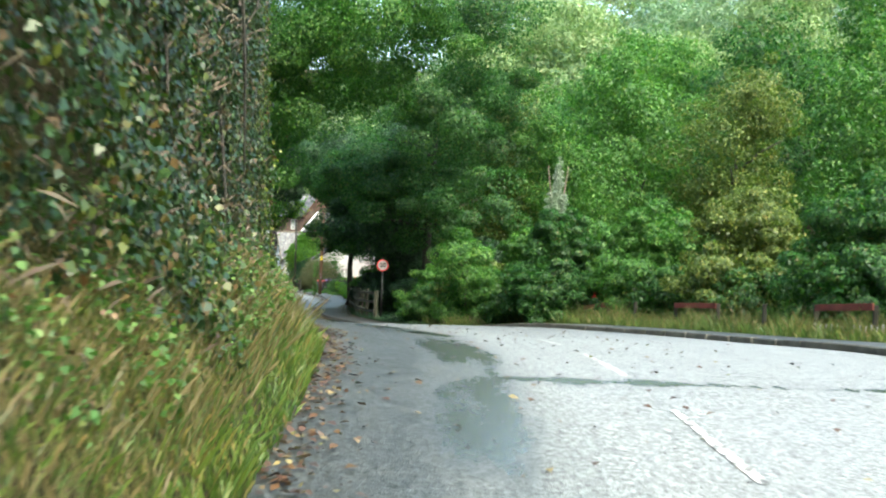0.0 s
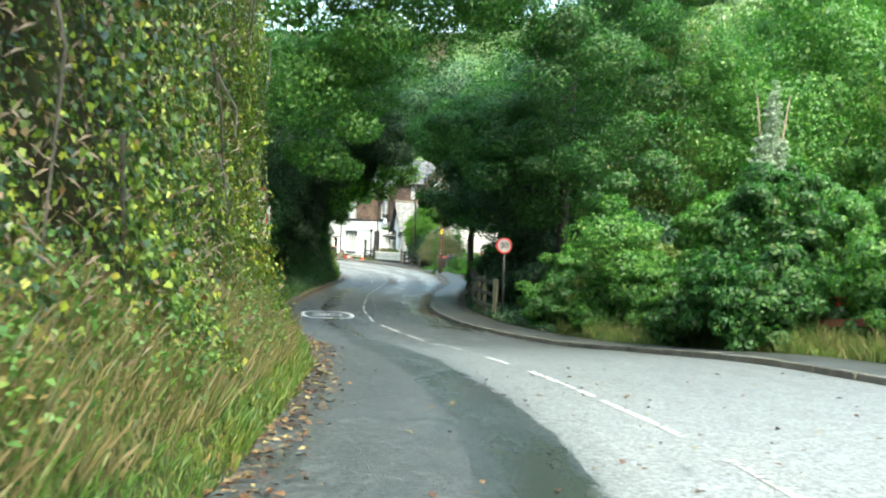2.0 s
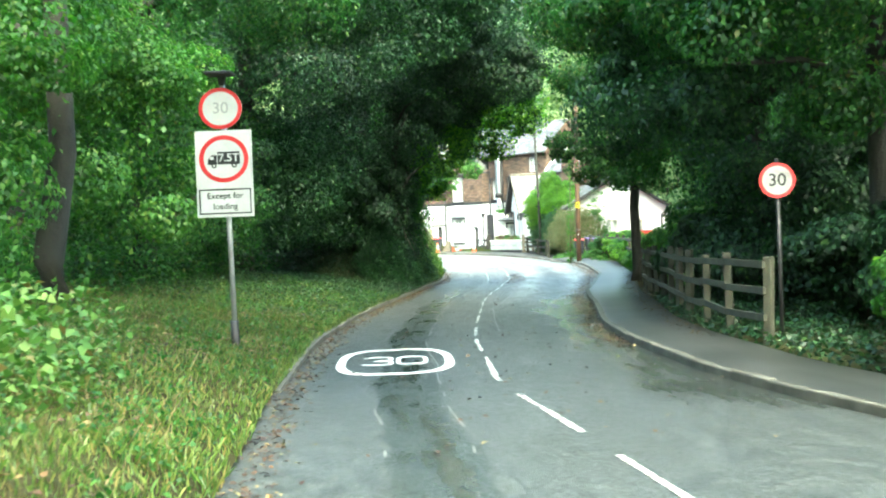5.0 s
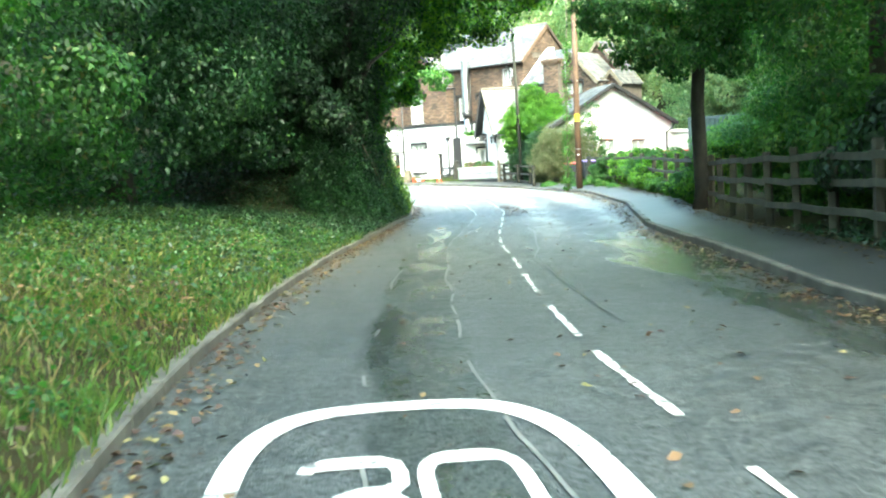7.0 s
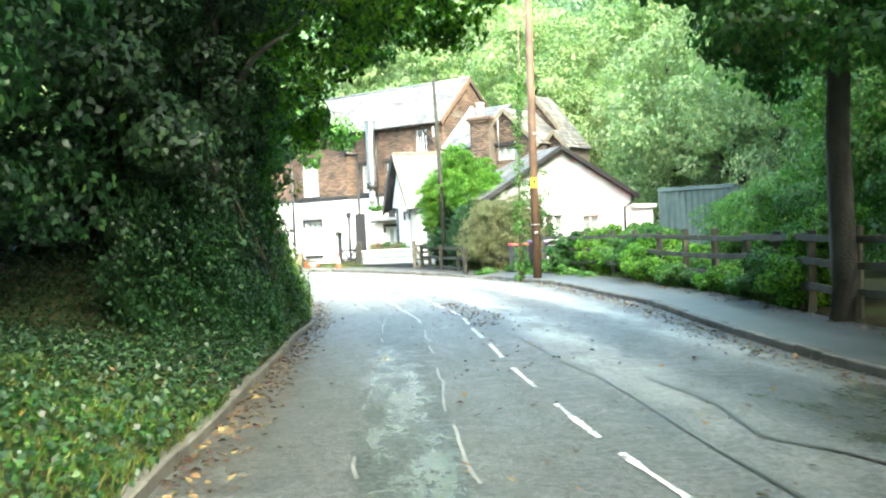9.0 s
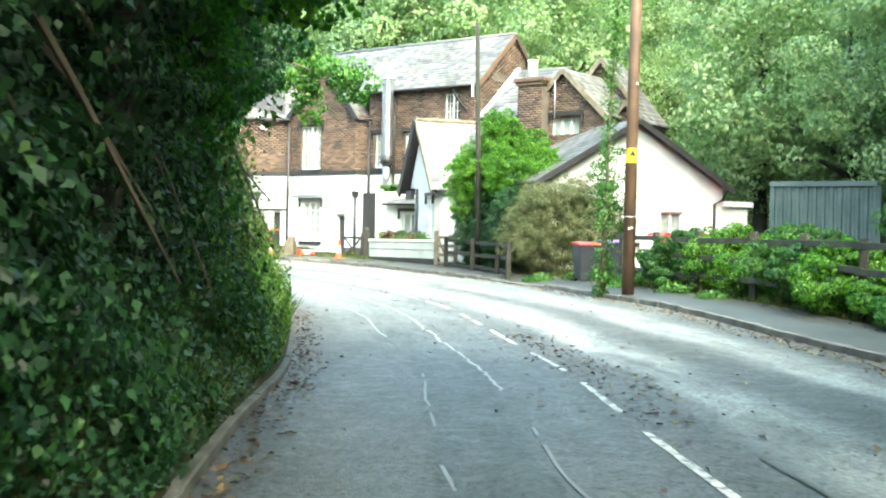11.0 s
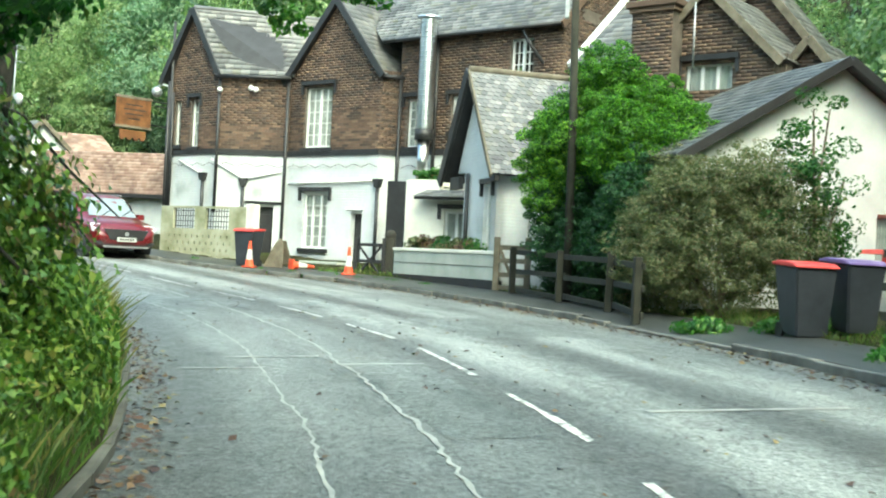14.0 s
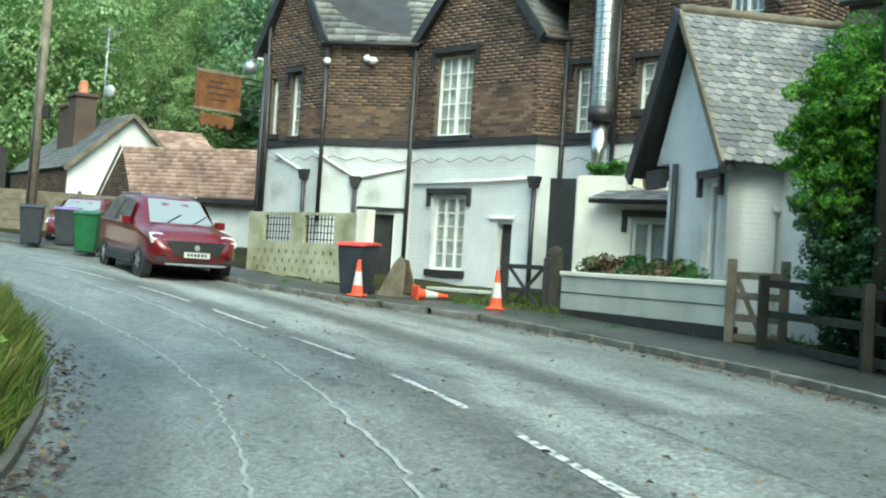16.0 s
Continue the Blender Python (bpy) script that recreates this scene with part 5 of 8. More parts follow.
FG, FA, FB = wall_frame(Q0, Q1), wall_frame(Q1, Q2), wall_frame(Q2, Q3)
FS_, FCW = wall_frame(Q3, Q4), wall_frame(Q4, pu(5.35))
FE = wall_frame(pu(5.35), pu(5.35, 4.4))
LG, LA, LB, LS = (math.dist(a, b) for a, b in ((Q0, Q1), (Q1, Q2), (Q2, Q3), (Q3, Q4)))
ZB = 4.08
spec = [  # frame, length, eaves, gable apex, openings (upper), openings (lower), single bricks
    ("end_wall", FG, LG, 6.55, (1.12, 8.5), [(1.12, 1.5, 4.3, 5.75), (0.3, 0.6, 4.38, 5.75)], [], 60),
    ("door_wall", FA, LA, 6.5, None, [], [(1.0, 1.85, 0.7, 2.6)], 90),
    ("bay_wall", FB, LB, 6.38, (1.77, 8.5), [(0.6, 1.66, 4.3, 6.06)], [(0.7, 1.66, 1.39, 2.98), (2.6, 3.02, 0.6, 2.47)], 150),
    ("bay_side_wall", FS_, LS, 6.38, None, [], [], 0),
    ("long_wall", FCW, 5.35, 7.35, None, [(0.3, 0.78, 4.3, 5.63), (1.86, 2.34, 4.7, 5.63), (3.74, 4.45, 6.0, 7.02)], [], 0),
    ("gable_end_wall", FE, 4.4, 7.4, (2.2, 9.4), [(0.9, 1.6, 7.5, 7.85)], [], 0),
]
for k, (nm, F, ln, ze, apex, up, lowh, single) in enumerate(spec):
    bm = bmesh.new()
    panel(bm, F, 0, ln, PUB_Z, ZB, 0.3, lowh)
    part("painted_wall", bm, M_PAINTED, pub, "white painted brick lower wall")
    bm = bmesh.new()
    top_holes = [h for h in up if h[2] < ze]
    panel(bm, F, 0, ln, ZB, ze, 0.3, top_holes)
    if apex:
        gable_wall(bm, F, 0, ln, ze, apex[0], apex[1])
    w_ = part("brick_wall", bm, M_MORTAR, pub, "weathered brown brick upper wall")
    brickwork(F, 0.0, ln, ZB + 0.15, ze, [(h[0], h[1], h[2], h[3]) for h in up], w_, single, (0.0, apex[0], apex[1], ln) if apex else None, k)
    bm = bmesh.new()
    box(bm, (-0.01, -0.045, ZB - 0.02), (ln + 0.01, 0.0, ZB + 0.13), F)
    part("band", bm, M_BLACKP, pub, "black painted string course")
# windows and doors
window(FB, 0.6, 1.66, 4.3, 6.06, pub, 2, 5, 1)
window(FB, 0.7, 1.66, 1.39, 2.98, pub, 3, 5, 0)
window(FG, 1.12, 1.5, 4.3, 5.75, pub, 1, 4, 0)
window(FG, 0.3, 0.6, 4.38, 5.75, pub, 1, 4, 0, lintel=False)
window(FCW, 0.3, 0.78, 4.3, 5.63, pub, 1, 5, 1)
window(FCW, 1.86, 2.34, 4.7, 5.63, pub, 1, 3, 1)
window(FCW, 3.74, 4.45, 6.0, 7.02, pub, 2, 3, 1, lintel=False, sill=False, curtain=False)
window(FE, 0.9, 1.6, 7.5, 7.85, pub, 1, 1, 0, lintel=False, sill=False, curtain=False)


def door(F, x0, x1, z0, z1, parent, label, hood):
    d = new("door")
    d.parent = parent
    d.matrix_parent_inverse = parent.matrix_basis.inverted()
    d.matrix_basis = F @ Matrix.Translation((x0, 0.2, z0))
    d["label"] = label
    W, H = x1 - x0, z1 - z0
    bm = bmesh.new()
    box(bm, (x0 + .05, .2, z0), (x1 - .05, .245, z1 - .05), F)
    for zz in (0.12, 0.52):
        box(bm, (x0 + .12, .185, z0 + H * zz), (x1 - .12, .2, z0 + H * (zz + .34)), F, 0.008)
    part("leaf", bm, M_BLACKP, d)
    bm = bmesh.new()
    for lo, hi in (((x0, .06, z0), (x0 + .05, .26, z1)), ((x1 - .05, .06, z0), (x1, .26, z1)), ((x0 + .05, .06, z1 - .05), (x1 - .05, .26, z1))):
        box(bm, lo, hi, F)
    part("door_frame", bm, M_WHITEP, d)
    bm = bmesh.new()
    tube(bm, [F @ Vector((x0 + .12, .18, z0 + H * .48)), F @ Vector((x0 + .12, .13, z0 + H * .48))], [.02, .028], 8)
    part("knob", bm, M_GALV, d)
    bm = bmesh.new()
    box(bm, (x0 - .06, -.05, z1 + .03), (x1 + (.25 if hood else .06), 0.0, z1 + .1), F, .01)
    part("lintel", bm, M_BLACKP if hood else M_WHITEP, d)


door(FA, 1.0, 1.85, 0.7, 2.6, pub, "black painted plank door in a white frame", True)
door(FB, 2.47, 3.02, 0.6, 2.47, pub, "narrow black door in a white frame", False)
# roofs


def W3(F, x, y, z):
    return F @ Vector((x, y, z))


apG = W3(FG, 1.12, -.12, 8.55)
roof_slope(W3(FG, LG - .05, -.16, 6.42), W3(FA, LA + .05, -.14, 6.4), Vector((-23.3, 126.2, 8.5)), apG, M_SLATE, pub, seed=1)
roof_slope(W3(FG, -.3, 2.6, 6.35), W3(FG, -.3, -.16, 6.35), apG, Vector((-25.0, 128.2, 8.5)), M_SLATE, pub, seed=2)
apB = W3(FB, 1.77, -.14, 8.58)
apBb = W3(FB, 1.77, 3.6, 8.58)
roof_slope(W3(FB, LB + .1, -.14, 6.25), W3(FB, LB + .1, 3.0, 6.25), apBb, apB, M_SLATE, pub, seed=3)
roof_slope(W3(FB, -.2, 2.6, 6.25), W3(FB, -.2, -.14, 6.25), apB, apBb, M_SLATE, pub, seed=4)
roof_slope(W3(FCW, -.6, -.2, 7.28), W3(FCW, 5.4, -.2, 7.28), W3(FCW, 5.4, 2.2, 9.45), W3(FCW, -4.0, 2.2, 9.45), M_SLATE, pub, seed=5)
roof_slope(W3(FCW, 5.4, 4.6, 7.28), W3(FCW, -4, 4.6, 7.28), W3(FCW, -4.0, 2.2, 9.45), W3(FCW, 5.4, 2.2, 9.45), M_SLATE, pub, seed=6)
# bargeboards, ridge tiles, gutters
for a, b in ((W3(FG, 1.12, -.16, 8.5), W3(FG, -.35, -.16, 6.3)), (W3(FG, 1.12, -.16, 8.5), W3(FG, LG + .1, -.16, 6.36)), (W3(FB, 1.77, -.17, 8.52), W3(FB, -.22, -.17, 6.2)), (W3(FB, 1.77, -.17, 8.52), W3(FB, LB + .14, -.17, 6.2)),
             (W3(FE, 2.2, -.08, 9.38), W3(FE, -.2, -.08, 7.2)), (W3(FE, 2.2, -.08, 9.38), W3(FE, 4.6, -.08, 7.2))):
    beam("bargeboard", a, b, 0.06, 0.2, M_BLACKP if a.z < 9 else M_BRICK, pub)
for a, b in ((apG, Vector((-23.3, 126.2, 8.5))), (apB, apBb), (W3(FCW, -4, 2.2, 9.47), W3(FCW, 5.42, 2.2, 9.47))):
    pipe("ridge_tiles", [a, b], 0.07, M_SLATE, pub)
for a, b in ((W3(FA, -.1, -.17, 6.36), W3(FA, LA, -.17, 6.34)), (W3(FCW, 0, -.25, 7.24), W3(FCW, 5.4, -.25, 7.24)), (W3(FS_, -.05, -.1, 6.22), W3(FS_, LS + .3, -.1, 6.22))):
    pipe("gutter", [a, b], 0.055, M_BLACKP, pub)
# downpipes and hoppers
for F, x, za, zb in ((FA, 0.02, 6.3, 2.3), (FA, LA - .08, 6.3, 0.7), (FG, 0.18, 8.2, 0.9), (FG, 0.28, 6.0, 2.2), (FS_, LS - .02, 6.3, 0.7), (FCW, 1.36, 7.2, 3.4), (FB, 3.61, 3.2, 0.7), (FA, 0.88, 3.2, 1.2), (FG, 1.95, 3.35, 1.4)):
    pipe("downpipe", [W3(F, x, -.08, za), W3(F, x, -.08, zb)], 0.05, M_BLACKP, pub)
for F, x, z in ((FB, 3.61, 3.3), (FA, 0.88, 3.28), (FG, 1.95, 3.42)):
    bm = bmesh.new()
    prism(bm, [(x - .14, z + .08), (x + .14, z + .08), (x + .06, z - .16), (x - .06, z - .16)], -.16, -.0, F)
    part("hopper", bm, M_BLACKP, pub)
for F, pts in ((FA, [(-.15, 3.9), (.85, 3.35)]), (FA, [(1.0, 3.35), (2.0, 3.6)]), (FG, [(.7, 3.9), (1.9, 3.45)]), (FB, [(.1, 3.25), (2.2, 3.3), (3.4, 3.35)])):
    pipe("waste_pipe", [W3(F, x, -.05, z) for x, z in pts], 0.03, M_WHITEP, pub)
pipe("gutter_bend", [W3(FCW, 4.2, -.2, 7.25), W3(FCW, 4.35, -.12, 6.9), W3(FCW, 4.85, -.1, 6.3)], 0.045, M_BLACKP, pub)
# strings of fairy lights on hooks
for F, x0, x1 in ((FG, .2, LG), (FA, 0, LA), (FB, 0, LB), (FCW, 0.2, 2.6)):
    pts = []
    n_ = max(3, int((x1 - x0) / 0.28))
    for i in range(n_ + 1):
        x = x0 + (x1 - x0) * i / n_
        pts.append(W3(F, x, -.05, 3.74 + (0.07 if i % 2 else -0.03)))
    pipe("light_string", pts, 0.008, M_BLACKP, pub, sides=5)
# cameras and lamps high on the walls
for F, x, z in ((FA, .05, 5.95), (FA, 1.0, 6.02), (FA, 1.15, 5.98)):
    bm = bmesh.new()
    bmesh.ops.create_icosphere(bm, subdivisions=2, radius=0.085, matrix=Matrix.Translation(W3(F, x, -.16, z)))
    tube(bm, [W3(F, x, 0, z + .06), W3(F, x, -.14, z + .03)], .025, 6)
    part("wall_camera", bm, M_WHITEP, pub, smooth=True)

# wings of the pub farther along
wing = thing("pub_wing", Matrix.Translation((*pu(9, 0), 0.6)), "brick wing of the pub with stepped gables and chimney", "house")


def gable_block(F, x0, x1, zbase, ze, xa, za, back, parent, holes=(), mats=(M_MORTAR, M_SLATE), over=0.12, seed=0, bricks=True, thick=0.3, board=None):
    """A gabled block: front wall with openings, sides, two slopes, bargeboards."""
    bm = bmesh.new()
    panel(bm, F, x0, x1, zbase, ze, thick, holes)
    gable_wall(bm, F, x0, x1, ze, xa, za, thick)
    w_ = part("front_wall", bm, mats[0], parent)
    if bricks:
        brickwork(F, x0, x1, max(zbase, ze - 2.2), ze, list(holes), w_, 0, (x0, xa, za, x1), seed)
    for a_ in (x0, x1 - .28):
        bm = bmesh.new()
        box(bm, (a_, thick, zbase), (a_ + .28, back, ze), F)
        part("side_wall", bm, mats[0], parent)
    sl_ = (za - ze) / (xa - x0)
    sr_ = (za - ze) / (x1 - xa)
    A, B = W3(F, xa, -over, za + .06), W3(F, xa, back, za + .06)
    roof_slope(W3(F, x1 + .15, -over, ze - .15 * sr_ + .06), W3(F, x1 + .15, back, ze - .15 * sr_ + .06), B, A, mats[1], parent, seed=seed)
    roof_slope(W3(F, x0 - .15, back, ze - .15 * sl_ + .06), W3(F, x0 - .15, -over, ze - .15 * sl_ + .06), A, B, mats[1], parent, seed=seed + 50)
    beam("bargeboard", W3(F, xa, -over - .03, za), W3(F, x1 + .2, -over - .03, ze - .2 * sr_), .06, .17, board or M_TIMBER, parent)
    beam("bargeboard", W3(F, xa, -over - .03, za), W3(F, x0 - .2, -over - .03, ze - .2 * sl_), .06, .17, board or M_TIMBER, parent)


FD = wall_frame(pu(0, -2.0), pu(1, -2.0))
FD0 = wall_frame(pu(0, 0), pu(1, 0))
bm = bmesh.new()
panel(bm, FD, 7.05, 12.0, 0.3, 5.7, 0.3)
part("front_wall", bm, M_MORTAR, wing)
roof_slope(W3(FD, 6.95, -.15, 5.7), W3(FD, 9.2, -.15, 5.7), W3(FD0, 9.2, .0, 7.62), W3(FD0, 7.1, .0, 7.62), M_SLATE, wing, seed=9)
beam("verge", W3(FD, 6.95, -.1, 5.78), W3(FD0, 7.08, 0, 7.7), .14, .12, M_WHITEP, wing)
gable_block(wall_frame(pu(0, -2.3), pu(1, -2.3)), 8.95, 11.9, 0.4, 5.62, 10.42, 7.08, 2.4, wing, [(9.95, 11.0, 5.0, 5.55)], seed=11)
window(wall_frame(pu(0, -2.3), pu(1, -2.3)), 9.95, 11.0, 4.85, 5.55, wing, 3, 1, 0, lintel=True, sill=False)
gable_block(FD0, 8.6, 12.3, 0.4, 5.55, 10.5, 7.75, 1.2, wing, seed=12)
gable_block(wall_frame(pu(0, -1.4), pu(1, -1.4)), 11.75, 12.75, 0.4, 5.45, 12.25, 6.05, 1.6, wing, seed=13)
chim = new("chimney")
chim.parent = wing
chim.matrix_parent_inverse = wing.matrix_basis.inverted()
FCH = wall_frame(pu(0, -2.75), pu(1, -2.75))
chim.matrix_basis = FCH @ Matrix.Translation((9.3, 0, 5))
bm = bmesh.new()
panel(bm, FCH, 8.9, 9.85, 0.4, 6.62, 0.55)
st = part("chimney_shaft", bm, M_MORTAR, chim)
brickwork(FCH, 8.9, 9.85, 4.6, 6.62, [], chim, 0, None, 14)
bm = bmesh.new()
box(bm, (8.84, -.06, 6.62), (9.91, .61, 6.72), FCH, .01)
box(bm, (8.78, -.12, 6.72), (9.97, .67, 6.86), FCH, .02)
part("cap", bm, M_BRICK, chim)
bm = bmesh.new()
tube(bm, [W3(FCH, 9.3, .25, 6.86), W3(FCH, 9.3, .25, 7.4), W3(FCH, 9.3, .25, 7.48)], [.2, .16, .19], 12)
part("chimney_pot", bm, M_CREAM, chim, smooth=True)
pipe("aerial_mast", [W3(FCH, 10.4, -.1, 5.3), W3(FCH, 10.4, -.1, 6.7)], .02, M_GALV, wing)

# cream block with the flue
ext = thing("kitchen_extension", Matrix.Translation((-18.6, 120.8, 0.6)), "cream rendered flat-roofed extension with a slated ledge", "extension")
FX = wall_frame((-19.54, 120.9), (-17.55, 120.35))
LX = 2.07
bm = bmesh.new()
panel(bm, FX, 0, LX, 0.3, 2.92, 0.25, [(1.1, 1.75, 1.75, 2.5)])
panel(bm, FX, 0, 0.95, 2.92, 3.3, 0.25)
part("front_wall", bm, M_CREAM, ext)
bm = bmesh.new()
box(bm, (0, .25, .3), (.25, 2.2, 3.3), FX)
box(bm, (.25, .25, 3.15), (.95, 2.2, 3.28), FX)
box(bm, (.95, .25, 3.0), (LX, 2.2, 3.1), FX)
part("side_wall_and_roof", bm, M_CREAM, ext)
window(FX, 1.1, 1.75, 1.75, 2.5, ext, 2, 1, 0)
roof_slope(W3(FX, .4, -.4, 2.84), W3(FX, LX + .05, -.4, 2.84), W3(FX, LX + .05, .1, 3.05), W3(FX, .6, .1, 3.05), M_SLATE, ext, course=.14, seed=21)
bm = bmesh.new()
box(bm, (-.62, .1, .5), (-.1, .16, 3.25), FX, .01)
part("dark_panel", bm, M_BLACKP, ext, "black boarded side panel")
flue = thing("kitchen_flue", Matrix.Translation((-19.35, 121.6, 3.3)), "tall ribbed stainless steel kitchen flue", "flue")
fp = Vector((-19.32, 121.75, 0))
pipe("lower_tube", [fp + Vector((0, 0, 3.2)), fp + Vector((0, 0, 4.45))], .16, M_STEEL, flue, sides=20)
pipe("clamp", [fp + Vector((0, 0, 4.42)), fp + Vector((0, 0, 4.7))], .25, M_BLACKP, flue, "black clamp band", 20)
bm = bmesh.new()
pts, rad = [], []
z = 4.7
while z < 7.55:
    pts += [fp + Vector((0, 0, z)), fp + Vector((0, 0, z + .1)), fp + Vector((0, 0, z + .115))]
    rad += [.22, .22, .232]
    z += .13
tube(bm, pts, rad, 20)
part("ribbed_tube", bm, M_STEEL, flue, smooth=False)
bm = bmesh.new()
tube(bm, [fp + Vector((0, 0, 7.55)), fp + Vector((0, 0, 7.66)), fp + Vector((0, 0, 7.68)), fp + Vector((0, 0, 7.72))], [.2, .2, .33, .31], 20)
part("cowl", bm, M_STEEL, flue)
for k, (dx, dy, rx) in enumerate(((0.35, .3, .28), (.62, .35, .22))):
    p = W3(FX, dx, dy, 3.3)
    th = thing("potted_plant" if k else "trough_plant", Matrix.Translation(p), "bright green trailing plant on the flat roof", "plant")
    crown("leaves", [(p.x, p.y, p.z + .14, rx, rx, .16)], 900, .07, M_LEAFL, th, 300 + k, 8, .5)
    bm = bmesh.new()
    tube(bm, [p, p + Vector((0, 0, .14))], [.1, .13], 10)
    part("pot", bm, M_TERRA, th)
p = W3(FX, 1.35, .1, 3.1)
th = thing("flower_pot", Matrix.Translation(p), "terracotta flower pot on the slated ledge", "pot")
bm = bmesh.new()
tube(bm, [p, p + Vector((0, 0, .2)), p + Vector((0, 0, .2)), p + Vector((0, 0, .25))], [.1, .14, .16, .16], 12)
part("pot", bm, M_TERRA, th)

# hanging sign
pipe("downpipe", [W3(FG, .1, -.1, 6.35), W3(FG, .1, -.1, .9)], .065, M_BLACKP, pub, "thick black corner downpipe")
sign_ = thing("pub_sign", Matrix.Translation((-28.6, 124.6, 5.2)), "varnished wooden pub sign hung from black brackets", "sign")
FSG = wall_frame((-28.87, 123.78), (-27.97, 125.18))
bm = bmesh.new()
box(bm, (-.2, -.03, 4.78), (1.0, .03, 5.62), FSG, .012)
part("board", bm, M_SIGNWOOD, sign_)
for lo, hi in (((-.24, -.045, 5.6), (1.04, .045, 5.68)), ((-.24, -.045, 4.72), (1.04, .045, 4.79))):
    bm = bmesh.new()
    box(bm, lo, hi, FSG, .008)
    part("frame_rail", bm, M_TIMBER, sign_)
bm = bmesh.new()
for z, a, b in ((5.4, .12, .7), (5.26, .05, .82), (5.12, .1, .72), (4.98, .2, .62)):
    box(bm, (a, -.036, z), (b, -.03, z + .035), FSG)
part("lettering", bm, M_BLACKP, sign_, "dark unreadable lettering bars")
bm = bmesh.new()
box(bm, (-.05, -.025, 4.42), (.85, .025, 4.66), FSG, .01)
for i in range(4):
    box(bm, (-.02 + i * .23, -.03, 4.36), (.12 + i * .23, .03, 4.44), FSG, .01)
part("lower_board", bm, M_SIGNWOOD, sign_)
for z in (5.64, 5.5, 4.9):
    beam("bracket", W3(FSG, .3, 0, z), W3(FG, .1, 0, z), .035, .035, M_BLACKP, sign_)
lamp_ = thing("globe_camera", Matrix.Translation(W3(FG, -.3, -.3, 6.1)), "white dome camera on a curved bracket", "camera")
pipe("bracket", [W3(FG, 0, 0, 6.2), W3(FG, -.3, -.1, 6.28), W3(FG, -.5, -.15, 6.2)], .03, M_WHITEP, lamp_)
bm = bmesh.new()
bmesh.ops.create_icosphere(bm, subdivisions=3, radius=.17, matrix=Matrix.Translation(W3(FG, -.5, -.15, 6.05)))
part("dome", bm, M_GALV, lamp_, smooth=True)

# ---------------------------------------------------------------- white cottage wing by the gate and the bungalow behind it
cot = thing("white_cottage", Matrix.Translation((-16.5, 117.2, 0.6)), "white painted cottage gable with scalloped slates and black bargeboards", "cottage")
WN = Vector((-16.55, 116.4))
WD = Vector((-.45, .89)).normalized()
FW = wall_frame(WN + WD * 3.45, WN)   # left to right as seen from the road
# along this frame x grows towards the near corner
bm = bmesh.new()
panel(bm, FW, 0.9, 3.15, 0.3, 3.35, 0.25, [(2.35, 2.85, 1.3, 2.95)])
prism(bm, [(0.35, 3.35), (3.15, 3.35), (1.6, 5.55)], 0, .25, FW)
part("gable_wall", bm, M_PAINTED, cot)
FWS = wall_frame(WN + WD * .3, WN + WD * .3 + Vector((.89, .45)) * 3.2)
bm = bmesh.new()
panel(bm, FWS, 0, 3.2, 0.3, 3.3, 0.25, [(.75, 1.3, 0.6, 2.5)])
part("side_wall", bm, M_PAINTED, cot)
window(FW, 2.35, 2.85, 1.3, 2.95, cot, 1, 1, 0)
FWL = W3(FW, 1.6, -.25, 5.7)
FWLb = W3(FW, 1.6, 3.4, 5.7)
roof_slope(W3(FW, 3.45, -.25, 3.2), W3(FW, 3.45, 3.4, 3.2), FWLb, FWL, M_SLATE, cot, course=.125, width=.15, scallop=True, seed=31)
roof_slope(W3(FW, -.15, 3.4, 3.2), W3(FW, -.15, -.25, 3.2), FWL, FWLb, M_SLATE, cot, course=.2, seed=32)
beam("bargeboard", W3(FW, 1.6, -.28, 5.66), W3(FW, -.22, -.28, 3.12), .08, .3, M_BLACKP, cot)
beam("bargeboard", W3(FW, 1.6, -.28, 5.66), W3(FW, 3.5, -.28, 3.12), .05, .12, M_TIMBER, cot)
pipe("ridge_tiles", [FWL, FWLb], .09, M_TIMBER, cot)
beam("corbel", W3(FW, .25, -.1, 3.1), W3(FW, .95, -.1, 3.1), .12, .3, M_BLACKP, cot)
beam("corbel", W3(FW, 3.1, -.1, 3.15), W3(FW, 3.4, -.1, 3.15), .12, .25, M_BLACKP, cot)
pipe("downpipe", [W3(FW, 1.35, -.08, 3.3), W3(FW, 1.35, -.08, .7)], .05, M_BLACKP, cot)
door(FWS, .75, 1.3, .6, 2.5, cot, "dark door in the side wall", False)

bun = thing("white_bungalow", Matrix.Translation((-11, 113, 0.6)), "white rendered bungalow with a slate roof", "house")
FEB = wall_frame((-13.35, 111.32), (-7.53, 114.4))
gable_block(FEB, .39, 6.72, .3, 3.26, 3.58, 5.14, 9.5, bun, [(4.54, 5.32, 1.59, 2.48), (2.91, 3.7, 1.53, 2.54)], (M_WHITER, M_SLATE), .3, 41, False, board=M_BLACKP)
window(FEB, 4.54, 5.32, 1.59, 2.48, bun, 2, 1, 0, lintel=False)
window(FEB, 2.91, 3.7, 1.53, 2.54, bun, 2, 1, 0, lintel=False)
pipe("downpipe", [W3(FEB, 6.83, -.1, 3.2), W3(FEB, 6.7, -.05, 2.9), W3(FEB, 6.4, -.05, 2.75), W3(FEB, 6.4, -.05, .5)], .045, M_BLACKP, bun)
bm = bmesh.new()
box(bm, (6.72, .6, .3), (8.06, 3.6, 2.7), FEB)
box(bm, (6.67, .5, 2.7), (8.23, 3.7, 2.88), FEB, .02)
